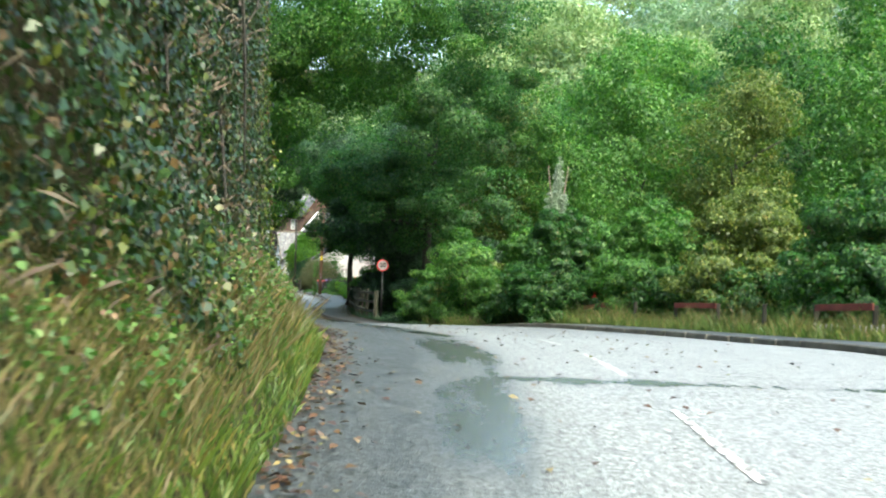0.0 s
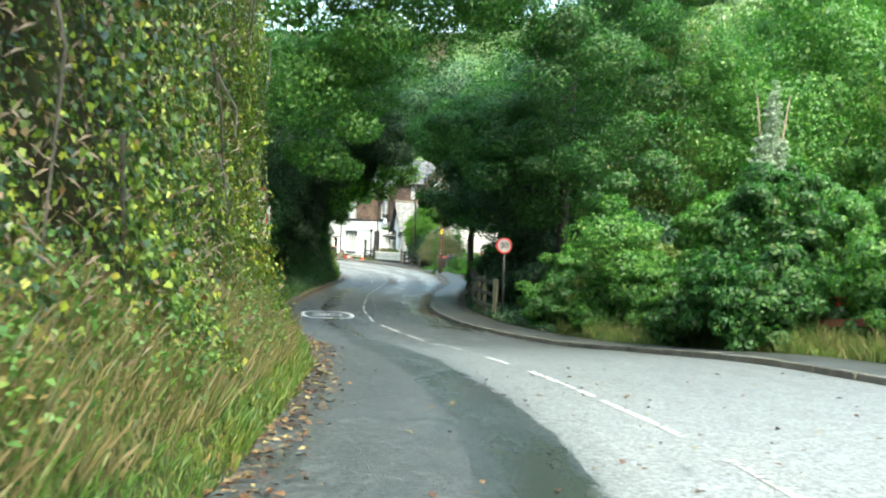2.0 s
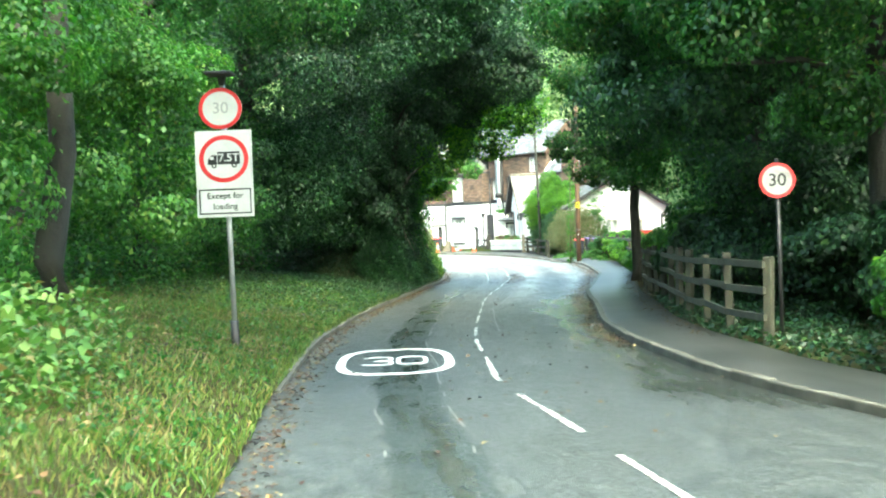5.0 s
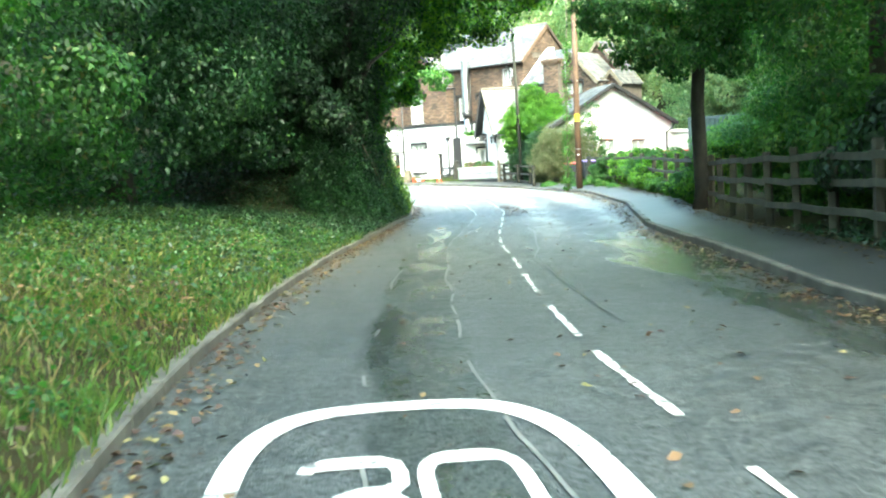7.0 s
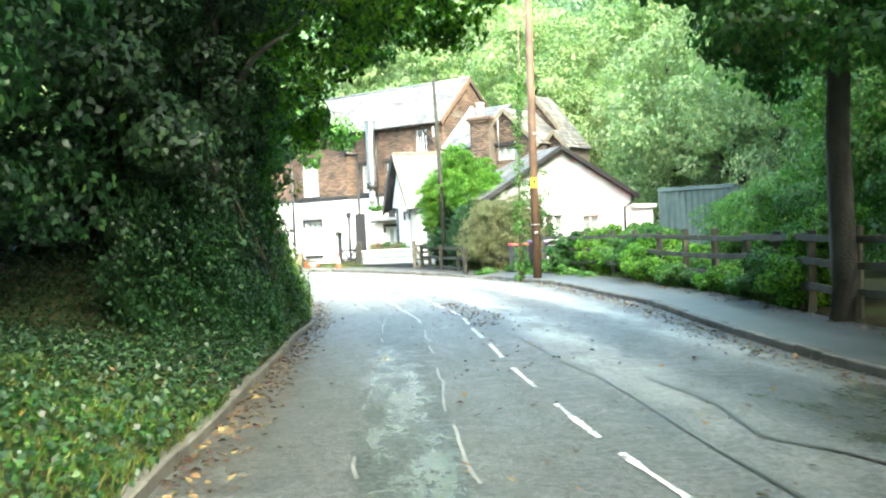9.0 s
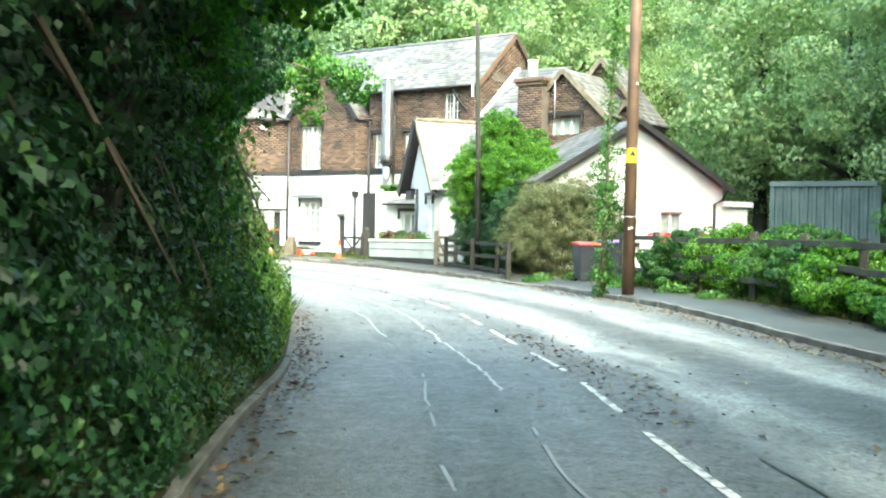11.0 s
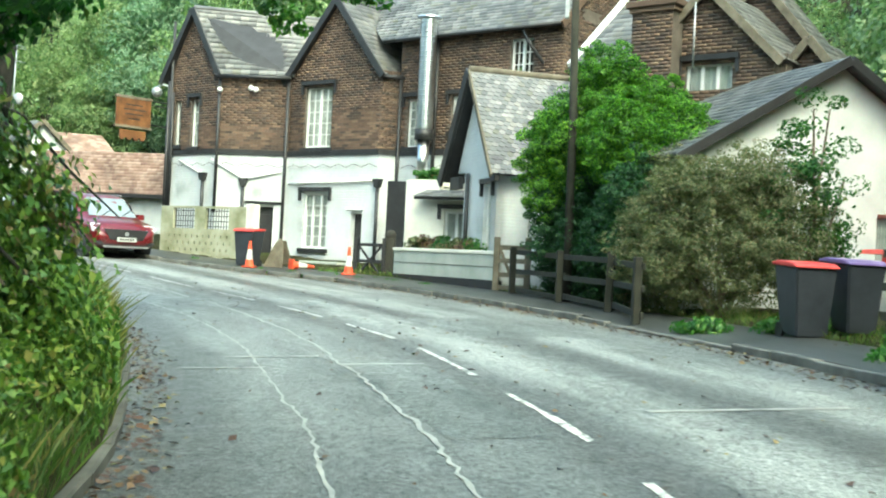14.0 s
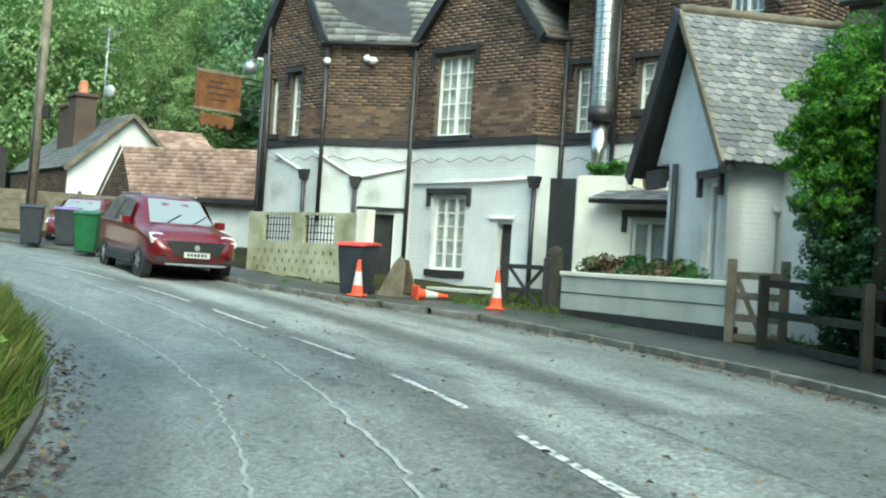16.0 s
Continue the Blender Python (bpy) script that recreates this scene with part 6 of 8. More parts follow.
part("lean_to", bm, M_WHITER, bun)
canopy = thing("red_awning", Matrix.Translation((-8.6, 109.2, 1.5)), "red fabric awning seen over the hedge", "awning")
bm = bmesh.new()
prism(bm, [(3.7, 1.53), (7.2, 1.53), (7.2, 1.73), (3.7, 1.73)], -1.6, -1.2, FEB)
prism(bm, [(3.7, 1.73), (7.2, 1.73), (7.1, 1.81), (3.8, 1.81)], -1.6, -.6, FEB)
part("cloth", bm, M_BINRED, canopy)
for x in (3.9, 7.0):
    beam("post", W3(FEB, x, -1.4, .3), W3(FEB, x, -1.4, 1.55), .05, .05, M_GALV, canopy)

# ---------------------------------------------------------------- road signs


def lettering(text, m, size, material, parent, label="", align="CENTER"):
    """Words in the built-in font, as a mesh on a face: m places its middle, x to the right, y up."""
    cu = bpy.data.curves.new("lettering", "FONT")
    cu.body, cu.size, cu.align_x, cu.align_y = text, size, align, "CENTER"
    cu.extrude, cu.offset = 0.001, size * 0.012
    tmp = bpy.data.objects.new("lettering", cu)
    scene.collection.objects.link(tmp)
    bpy.context.view_layer.update()
    me = bpy.data.meshes.new_from_object(tmp.evaluated_get(bpy.context.evaluated_depsgraph_get()))
    bpy.data.objects.remove(tmp)
    me.transform(m)
    me.materials.clear()
    ob = link("lettering", me, material, parent, label)
    return ob


def face_frame(F, x, z, y=0.0):
    """A frame on a wall's face for lettering: x right, y up, z out."""
    return F @ Matrix(((1, 0, 0, x), (0, 0, -1, y), (0, 1, 0, z), (0, 0, 0, 1)))


def disc(bm, F, x, z, r0, r1, y0, y1, sides=40):
    """A ring (r0 > 0) or a disc on a face, from y0 to y1."""
    rings = []
    for r_, y in ((r1, y0), (r1, y1)) if r0 <= 0 else ((r0, y0), (r1, y0), (r1, y1), (r0, y1)):
        rings.append([bm.verts.new(F @ Vector((x + r_ * math.cos(2 * math.pi * k / sides), y, z + r_ * math.sin(2 * math.pi * k / sides)))) for k in range(sides)])
    for a, b in zip(rings, rings[1:] + (rings[:1] if r0 > 0 else [])):
        for k in range(sides):
            bm.faces.new((a[k], a[(k + 1) % sides], b[(k + 1) % sides], b[k]))
    if r0 <= 0:
        bm.faces.new(rings[0])
        bm.faces.new(rings[1][::-1])
    bmesh.ops.recalc_face_normals(bm, faces=bm.faces[:])


wl = thing("weight_limit_sign", Matrix.Translation((-8.58, 59.05, gz(-8.58, 59.05))), "weight limit plate under a faded round sign on a post", "road sign")
FR = wall_frame((-8.96, 58.95), (-8.20, 59.14)) @ Matrix.Translation((0, 0, .275)) @ Matrix.Diagonal((1.15, 1.09, 1.09, 1))
cx = 0.345
zg = (gz(-8.58, 59.05) - .275) / 1.09
pipe("post", [W3(FR, cx + .05, .06, zg - .2), W3(FR, cx, .06, 3.55)], .038, M_GALV, wl, sides=12)
pipe("post_sleeve", [W3(FR, cx + .05, .06, zg - .1), W3(FR, cx + .04, .06, zg + .42)], .06, M_BLACKP, wl, "dark lower post sleeve", 12)
bm = bmesh.new()
box(bm, (0, .0, 1.83), (.69, .012, 2.93), FR, .004)
part("plate", bm, M_SIGNW, wl)
bm = bmesh.new()
disc(bm, FR, cx, 2.57, .245, .30, -.003, 0)
part("red_ring", bm, M_SIGNR, wl)
bm = bmesh.new()
for lo, hi in (((.03, -.003, 1.87), (.66, 0, 1.888)), ((.03, -.003, 2.172), (.66, 0, 2.19)), ((.03, -.003, 1.888), (.045, 0, 2.172)), ((.645, -.003, 1.888), (.66, 0, 2.172))):
    box(bm, lo, hi, FR)
part("panel_border", bm, M_SIGNB, wl)
lettering("Except for", face_frame(FR, cx, 2.10, -.002), .105, M_SIGNB, wl)
lettering("loading", face_frame(FR, cx, 1.965, -.002), .105, M_SIGNB, wl)
bm = bmesh.new()
box(bm, (.27, -.003, 2.50), (.54, 0, 2.66), FR)
prism(bm, [(.15, 2.50), (.26, 2.50), (.26, 2.62), (.19, 2.62), (.15, 2.56)], -.003, 0, FR)
disc(bm, FR, .225, 2.485, 0, .032, -.004, 0, 16)
disc(bm, FR, .47, 2.485, 0, .032, -.004, 0, 16)
part("lorry_symbol", bm, M_SIGNB, wl)
bm = bmesh.new()
box(bm, (.175, -.0045, 2.565), (.225, -.003, 2.605), FR)
disc(bm, FR, .225, 2.485, 0, .015, -.0055, -.004, 12)
disc(bm, FR, .47, 2.485, 0, .015, -.0055, -.004, 12)
part("lorry_window", bm, M_SIGNW, wl)
lettering("7.5T", face_frame(FR, .405, 2.58, -.004), .14, M_SIGNW, wl)
bm = bmesh.new()
disc(bm, FR, cx - .02, 3.21, 0, .262, .0, .012)
part("round_plate", bm, M_SIGNW, wl)
bm = bmesh.new()
disc(bm, FR, cx - .02, 3.21, .215, .262, -.003, 0)
part("round_red_ring", bm, M_SIGNR, wl)
lettering("30", face_frame(FR, cx - .02, 3.21, -.002), .2, M_SIGNG, wl, "worn pale grey figures")
bm = bmesh.new()
box(bm, (cx - .16, -.2, 3.62), (cx + .16, .1, 3.66), FR, .01)
prism(bm, [(cx - .05, 3.62), (cx + .05, 3.62), (cx + .03, 3.5), (cx - .03, 3.5)], .02, .1, FR)
part("sign_lamp", bm, M_BLACKP, wl, "black lamp hood above the sign")

ts = thing("speed_limit_sign", Matrix.Translation((-1.23, 61.65, gz(-1.23, 61.65))), "round 30 speed limit sign with red ring on a post", "road sign")
FT30 = wall_frame((-1.55, 61.55), (-0.91, 61.55))
# post in black: the dark hollow around it put into its colour
pipe("post", [W3(FT30, .32, .06, gz(-1.23, 61.65) - .2), W3(FT30, .32, .06, 2.82)], .03, M_BLACKP, ts, sides=12)
bm = bmesh.new()
disc(bm, FT30, .32, 2.51, 0, .25, 0, .012)
part("plate", bm, M_SIGND, ts)
bm = bmesh.new()
disc(bm, FT30, .32, 2.51, .205, .25, -.003, 0)
part("red_ring", bm, M_SIGNR, ts)
lettering("30", face_frame(FT30, .32, 2.51, -.002), .25, M_SIGNB, ts)

# ---------------------------------------------------------------- fences


def post_and_rail(spots_, label, heights=(0.35, 0.72, 1.08), height=1.22, wood=None):
    """A rough timber fence through the given places: posts and rails one by one."""
    th = thing("post_and_rail_fence", Matrix.Translation((*spots_[0], gz(*spots_[0]))), label, "fence")
    rr_ = random.Random(len(spots_))
    tops = []
    for x, y in spots_:
        z = gz(x, y)
        bm = bmesh.new()
        m = Matrix.Translation((x, y, z)) @ Matrix.Rotation(rr_.uniform(0, 1.5), 4, "Z") @ Matrix.Rotation(rr_.uniform(-.04, .04), 4, "X")
        box(bm, (-.06, -.06, -.4), (.06, .06, height + rr_.uniform(-.05, .05)), m, .012)
        part("post", bm, wood or M_TIMBER, th)
        tops.append(Vector((x, y, z)))
    for a, b in zip(tops, tops[1:]):
        for h in heights:
            e = Vector((0, 0, h + rr_.uniform(-.03, .03)))
            f_ = Vector((0, 0, h + rr_.uniform(-.03, .03)))
            d = (b - a).normalized() * .1
            side = Vector((-d.y, d.x, 0)).normalized() * .075
            beam("rail", a + e - d + side, b + f_ + d + side, .045, .1, wood or M_TIMBER, th)
    return th


post_and_rail([tuple(road_xyz(s, float(pave_back(s)) + .32)[:2]) for s in np.arange(91, 136, 1.95)], "mossy three-rail timber fence behind the pavement, part overgrown", wood=M_MOSSY)
post_and_rail([(-16.1, 115.25), (-15.0, 113.0), (-14.05, 110.8), (-13.6, 109.0)], "weathered three-rail timber fence under the shrubs", wood=M_TIMBERD)

# a low red board fence with a few white pickets, half hidden at the hedge's foot
red = thing("board_fence", Matrix.Translation(road_xyz(66, 5.95)), "low faded red board fence half hidden under the hedge", "fence")
fr = random.Random(23)
for k, s0 in enumerate(np.arange(56, 74, 1.8)):
    a, b = (Vector(road_xyz(q, 6.0)) for q in (s0, s0 + 1.74))
    if k % 3 == 0:
        e = Vector((0, 0, fr.uniform(.60, .68)))
        beam("board", a + e, b + e + Vector((0, 0, fr.uniform(-.03, .03))), .03, .12, M_REDFENCE, red)
    bm = bmesh.new()
    box(bm, (-.04, -.04, -.3), (.04, .04, .7), Matrix.Translation(a + Vector((.06, .06, 0))), .008)
    part("post", bm, M_TIMBERD, red, "dark timber post")
for q in np.arange(58.2, 63, .17):
    p = Vector(road_xyz(q, 5.9))
    bm = bmesh.new()
    box(bm, (-.035, -.012, -.1), (.035, .012, .36 + fr.uniform(-.03, .03)), Matrix.Translation(p) @ Matrix.Rotation(1.2, 4, "Z"), .003)
    part("picket", bm, M_SIGND, red, "greyed white picket")

# ---------------------------------------------------------------- poles
pole = thing("utility_pole", Matrix.Translation((-10.62, 101.45, gz(-10.62, 101.45))), "brown timber utility pole with a yellow warning plate", "utility pole")
pipe("shaft", [(-10.62, 101.45, 0.1), (-10.59, 101.45, 4.5), (-10.52, 101.45, 9.3)], [.125, .115, .1], M_POLE, pole, sides=16)
bm = bmesh.new()
for k in range(9):
    a = -2.6 + k * .24
    b_ = a + .24
    p = [Vector((-10.60 + .122 * math.cos(t), 101.45 + .122 * math.sin(t), z)) for t, z in ((a, 3.04), (b_, 3.04), (b_, 3.34), (a, 3.34))]
    bm.faces.new([bm.verts.new(q) for q in p])
part("warning_plate", bm, M_YELLOW, pole, "yellow warning plate with a triangle")
bm = bmesh.new()
prism(bm, [(-.06, 3.18), (.06, 3.18), (0, 3.3)], -.129, -.126, Matrix.Translation((-10.60, 101.45, 0)) @ Matrix.Rotation(radians(8), 4, "Z"))
part("warning_triangle", bm, M_SIGNB, pole)
for k, z in enumerate((1.7, 1.72, 4.6)):
    bm = bmesh.new()
    box(bm, (-.03 + k * .05, -.131, z), (.01 + k * .05, -.112, z + .05), Matrix.Translation((-10.61, 101.45, 0)))
    part("tag", bm, M_SIGNW, pole)
pipe("band", [(-10.61, 101.45, 1.95), (-10.61, 101.45, 1.975)], .126, M_GALV, pole, sides=16)
lamp_post = thing("service_pole", Matrix.Translation((-14.9, 113.3, .5)), "slim grey pole rising out of the shrubs", "pole")
pipe("shaft", [(-14.86, 113.3, .3), (-14.91, 113.3, 4), (-15.02, 113.3, 8.2)], [.085, .08, .06], M_TIMBERD, lamp_post, sides=12)
bm = bmesh.new()
box(bm, (-15.15, 113.15, 5.9), (-15.07, 113.25, 6.3), bev=.01)
part("service_box", bm, M_GALV, lamp_post)
stay = thing("ivy_clad_stay", Matrix.Translation((-11.19, 101.95, .5)), "steel stay wire overgrown with bright ivy", "ivy")
pipe("wire", [(-11.12, 102.0, .3), (-11.07, 101.95, 3), (-10.87, 101.85, 8)], [.07, .03, .02], M_TWIG, stay)
crown("ivy_leaves", [(-11.1, 102.0, .8, .17, .17, .6), (-11.1, 101.98, 2.0, .10, .10, .9), (-11.08, 101.95, 3.2, .05, .05, .9), (-11.01, 101.92, 4.5, .05, .05, .9), (-10.94, 101.85, 5.8, .06, .06, 1.0)], 2600, .07, M_LEAFL, stay, 77, 22, .6)
cable = thing("overhead_cable", Matrix.Translation((-10, 105, 9)), "thin black cable between poles", "cable")
pipe("cable", [(-10.52, 101.45, 9.1), (-18, 112, 8.9), (-33.2, 124.2, 8.6)], .012, M_BLACKP, cable, sides=5)

# ---------------------------------------------------------------- bins


def bin_(name, loc, yaw, body_m, lid_m, label, h=1.0, lean=0.0):
    m = Matrix.Translation(loc) @ Matrix.Rotation(radians(yaw), 4, "Z") @ Matrix.Rotation(radians(lean), 4, "X")
    th = thing(name, m, label, "wheelie bin", "wheelie bins")
    bm = bmesh.new()
    lo, hi = .215, .28
    vs = [bm.verts.new(m @ Vector(p)) for p in ((-lo, -lo, .03), (lo, -lo, .03), (lo, lo, .08), (-lo, lo, .08), (-hi, -hi, h - .1), (hi, -hi, h - .1), (hi, hi + .04, h - .06), (-hi, hi + .04, h - .06))]
    for f_ in ((0, 3, 2, 1), (4, 5, 6, 7), (0, 1, 5, 4), (1, 2, 6, 5), (2, 3, 7, 6), (3, 0, 4, 7)):
        bm.faces.new([vs[i] for i in f_])
    bmesh.ops.bevel(bm, geom=bm.edges[:], offset=.02, segments=2, affect="EDGES")
    part("body", bm, body_m, th)
    bm = bmesh.new()
    prism(bm, [(-.31, h - .1), (.36, h - .06), (.36, h - .03), (.2, h - .005), (-.2, h - .03), (-.31, h - .075)], -.3, .3, m @ Matrix.Rotation(radians(90), 4, "Z"))
    bmesh.ops.bevel(bm, geom=bm.edges[:], offset=.012, segments=1, affect="EDGES")
    part("lid", bm, lid_m, th)
    bm = bmesh.new()
    tube(bm, [m @ Vector((-.22, .36, h - .12)), m @ Vector((.22, .36, h - .12))], .018, 8)
    part("handle", bm, body_m, th)
    for x in (-.2, .2):
        bm = bmesh.new()
        tube(bm, [m @ Vector((x - .025, .24, .1)), m @ Vector((x + .025, .24, .1))], .1, 14)
        part("wheel", bm, M_BLACKP, th)
    return th


for nm, (x, y), yaw, bm_, lm, lab in [
        ("wheelie_bin", (-11.5, 106.75), 20, M_BIN, M_BINRED, "dark grey wheelie bin with a red lid on the pavement"),
        ("wheelie_bin", (-10.85, 107.1), 25, M_BIN, M_BINPUR, "dark grey wheelie bin with a purple lid on the pavement"),
        ("wheelie_bin", (-23.35, 119.75), -10, M_BIN, M_BINRED, "dark grey bin with a red lid beside the block wall"),
        ("wheelie_bin", (-33.0, 124.9), 30, M_BIN, M_BINPUR, "dark bin with a pale purple lid by the fence"),
        ("wheelie_bin", (-33.6, 124.35), 30, M_BIN, M_BIN, "dark navy bin with a dark lid by the fence"),
        ("wheelie_bin", (-31.4, 123.4), 20, M_BINGRN, M_BINGRN, "bright green wheelie bin at the kerb")]:
    bin_(nm, (x, y, max(gz(x, y), float(road_xyz(*[v[0] for v in road_sl(x, y)])[2]) + .08)), yaw, bm_, lm, lab)

# ---------------------------------------------------------------- forecourt of the pub


def on_ground(x, y):
    s, l = road_sl(x, y)
    z = float(road_xyz(s[0], l[0])[2])
    return z + (.11 if kerb_right(s[0]) < l[0] < pave_back(s[0]) else 0) if l[0] < pave_back(s[0]) else gz(x, y)


def cone(x, y, h, m=None, label="orange and white traffic cone at the kerb"):
    m = m or Matrix.Translation((x, y, on_ground(x, y)))
    th = thing("traffic_cone", m, label, "traffic cone", "traffic cones")
    bm = bmesh.new()
    box(bm, (-.15, -.15, 0), (.15, .15, .04), m, .012)
    part("base", bm, M_CONE, th)
    for nm, z0, z1, mt in (("lower_cone", .04, .3, M_CONE), ("white_sleeve", .3, .68, M_SIGNW), ("upper_cone", .68, 1.0, M_CONE)):
        bm = bmesh.new()
        rad = lambda z: .115 - .085 * z
        tube(bm, [m @ Vector((0, 0, h * z0)), m @ Vector((0, 0, h * z1))], [rad(z0), rad(z1)], 18)
        part(nm, bm, mt, th, smooth=False)
    return th


cone(-20.5, 118.95, .68)
cone(-23.15, 119.3, .66)
cone(-22.3, 119.9, .66, Matrix.Translation((-22.2, 119.7, on_ground(-22.2, 119.7) + .1)) @ Matrix.Rotation(radians(40), 4, "Z") @ Matrix.Rotation(radians(92), 4, "Y"), "orange traffic cone lying on the grass")

wallp = thing("pierced_block_wall", Matrix.Translation((-25.5, 122.5, .9)), "pale pierced concrete block wall with iron trellis panels", "garden wall")
FP = wall_frame((-27.3, 123.4), (-24.08, 121.63))
LP = math.dist((-27.3, 123.4), (-24.08, 121.63))
holes = []
for j in range(4):
    for i in range(15):
        x = .25 + i * .25 + (.12 if j % 2 else 0)
        if x < LP - .6:
            holes.append((x, x + .055, .95 + j * .19, 1.04 + j * .19))
gaps = [(.55, 1.5, 1.78, 2.36), (1.95, 2.95, 1.78, 2.36)]
bm = bmesh.new()
panel(bm, FP, 0, LP, .55, 2.42, .14, holes + gaps)
part("block_facing", bm, M_BLOCK, wallp)
# added near-black sheet, the shade seen through the holes
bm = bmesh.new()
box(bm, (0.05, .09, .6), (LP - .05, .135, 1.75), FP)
part("hole_gloom", bm, M_DARK, wallp)
bm = bmesh.new()
box(bm, (LP - .02, -.02, .55), (LP + .3, .2, 2.5), FP, .01)
part("end_pillar", bm, M_CREAM, wallp, "cream painted end pillar")
for a, b, c, d in gaps:
    for k in range(9):
        x = a + (b - a) * (k + .5) / 9
        beam("trellis_bar", W3(FP, x, .07, c), W3(FP, x, .07, d), .022, .022, M_BLACKP, wallp)
    for k in range(4):
        z = c + (d - c) * (k + .5) / 4
        beam("trellis_rail", W3(FP, a, .075, z), W3(FP, b, .075, z), .022, .022, M_BLACKP, wallp)

ab = thing("a_board", Matrix.Translation((-22.75, 119.9, on_ground(-22.75, 119.9))), "grey folding pavement board, leaning", "pavement board")
FAB = wall_frame((-23.0, 119.95), (-22.5, 119.75), on_ground(-22.75, 119.9))
bm = bmesh.new()
prism(bm, [(0, 0), (.62, 0), (.5, .62), (.36, .78), (.22, .6)], 0, .03, FAB @ Matrix.Rotation(radians(-14), 4, "X"))
part("front_leaf", bm, M_TIMBER, ab)
bm = bmesh.new()
prism(bm, [(0, 0), (.62, 0), (.5, .62), (.22, .62)], .38, .41, FAB @ Matrix.Rotation(radians(12), 4, "X"))
part("back_leaf", bm, M_TIMBER, ab)
bench = thing("stone_bench", Matrix.Translation((-21.8, 121.3, .7)), "low pale stone bench before the pub window", "bench")
FBN = wall_frame((-22.6, 121.9), (-21.3, 121.2), .62)
for x in (.2, .95):
    bm = bmesh.new()
    prism(bm, [(x, 0), (x + .3, 0), (x + .24, .34), (x + .06, .34)], 0, .3, FBN)
    part("bench_leg", bm, M_CREAM if x < .5 else M_BLACKP, bench)
bm = bmesh.new()
box(bm, (0, -.05, .34), (1.4, .36, .42), FBN, .015)
part("seat", bm, M_GREYR, bench)

gate = thing("black_garden_gate", Matrix.Translation((-20.2, 120.2, .7)), "black painted timber gate with cross braces", "gate")
FGT = wall_frame((-20.62, 120.3), (-19.85, 119.95), .62)
for x in (-.06, .84):
    beam("gate_post", W3(FGT, x, 0, -.1), W3(FGT, x, 0, 1.1), .1, .1, M_BLACKP, gate)
for z in (.12, .5, .92):
    beam("gate_rail", W3(FGT, 0, 0, z), W3(FGT, .78, 0, z), .04, .08, M_BLACKP, gate)
for a, b in ((0, .78), (.78, 0)):
    beam("gate_brace", W3(FGT, a, .01, .12), W3(FGT, b, .01, .92), .035, .06, M_BLACKP, gate)
post2 = thing("stone_gate_pier", Matrix.Translation((-19.75, 120.1, .7)), "mossy dark gate pier with rounded cap", "gate pier")
bm = bmesh.new()
box(bm, (-19.86, 119.95, .5), (-19.6, 120.2, 1.75), bev=.02)
bmesh.ops.create_icosphere(bm, subdivisions=2, radius=.15, matrix=Matrix.Translation((-19.73, 120.07, 1.8)))
part("pier", bm, M_BARK, post2)

plw = thing("planter_wall", Matrix.Translation((-18, 117.6, .6)), "grey painted planter wall with a black plinth", "planter")
FPW = wall_frame((-19.45, 119.25), (-16.62, 116.15))
LPW = math.dist((-19.45, 119.25), (-16.62, 116.15))
bm = bmesh.new()
box(bm, (0, 0, .86), (LPW, .22, 1.42), FPW, .006)
box(bm, (-.0, .22, .5), (.2, 1.2, 1.42), FPW)
part("wall", bm, M_GREYR, plw)
bm = bmesh.new()
box(bm, (-.03, -.03, 1.42), (LPW + .04, .26, 1.5), FPW, .012)
part("coping", bm, M_CREAM, plw)
bm = bmesh.new()
box(bm, (-.015, -.02, .3), (LPW + .015, .24, .86), FPW)
part("plinth", bm, M_BLACKP, plw)
bm = bmesh.new()
box(bm, (0, -.008, 1.14), (LPW, .0, 1.155), FPW)
part("groove_line", bm, M_BLACKP, plw)
for k in range(6):
    p = W3(FPW, .35 + k * .48, .55, 1.4)
    th = thing("planter_shrub", Matrix.Translation(p), "low reddish and green shrub in the planter", "shrub", "planter shrubs")
    crown("leaves", [(p.x, p.y, p.z + .12, .36, .36, .28)], 1100, .07, (M_DULL, M_FALLEN, M_LEAF)[k % 3] if k < 5 else M_LEAFL, th, 400 + k, 10, .5)

wg = thing("wooden_side_gate", Matrix.Translation((-16.2, 115.9, .6)), "weathered five-bar side gate with a diagonal brace", "gate")
FWG = wall_frame((-16.5, 116.05), (-15.85, 115.75), .58)
for x in (-.05, .72):
    beam("gate_post", W3(FWG, x, 0, -.1), W3(FWG, x, 0, 1.22), .13, .13, M_TIMBER, wg)
for z in (.15, .42, .72, 1.0):
    beam("gate_rail", W3(FWG, 0, 0, z), W3(FWG, .68, 0, z), .035, .1, M_TIMBER, wg)
beam("gate_brace", W3(FWG, .02, .01, .98), W3(FWG, .45, .01, .12), .03, .07, M_TIMBER, wg)

# ---------------------------------------------------------------- cars


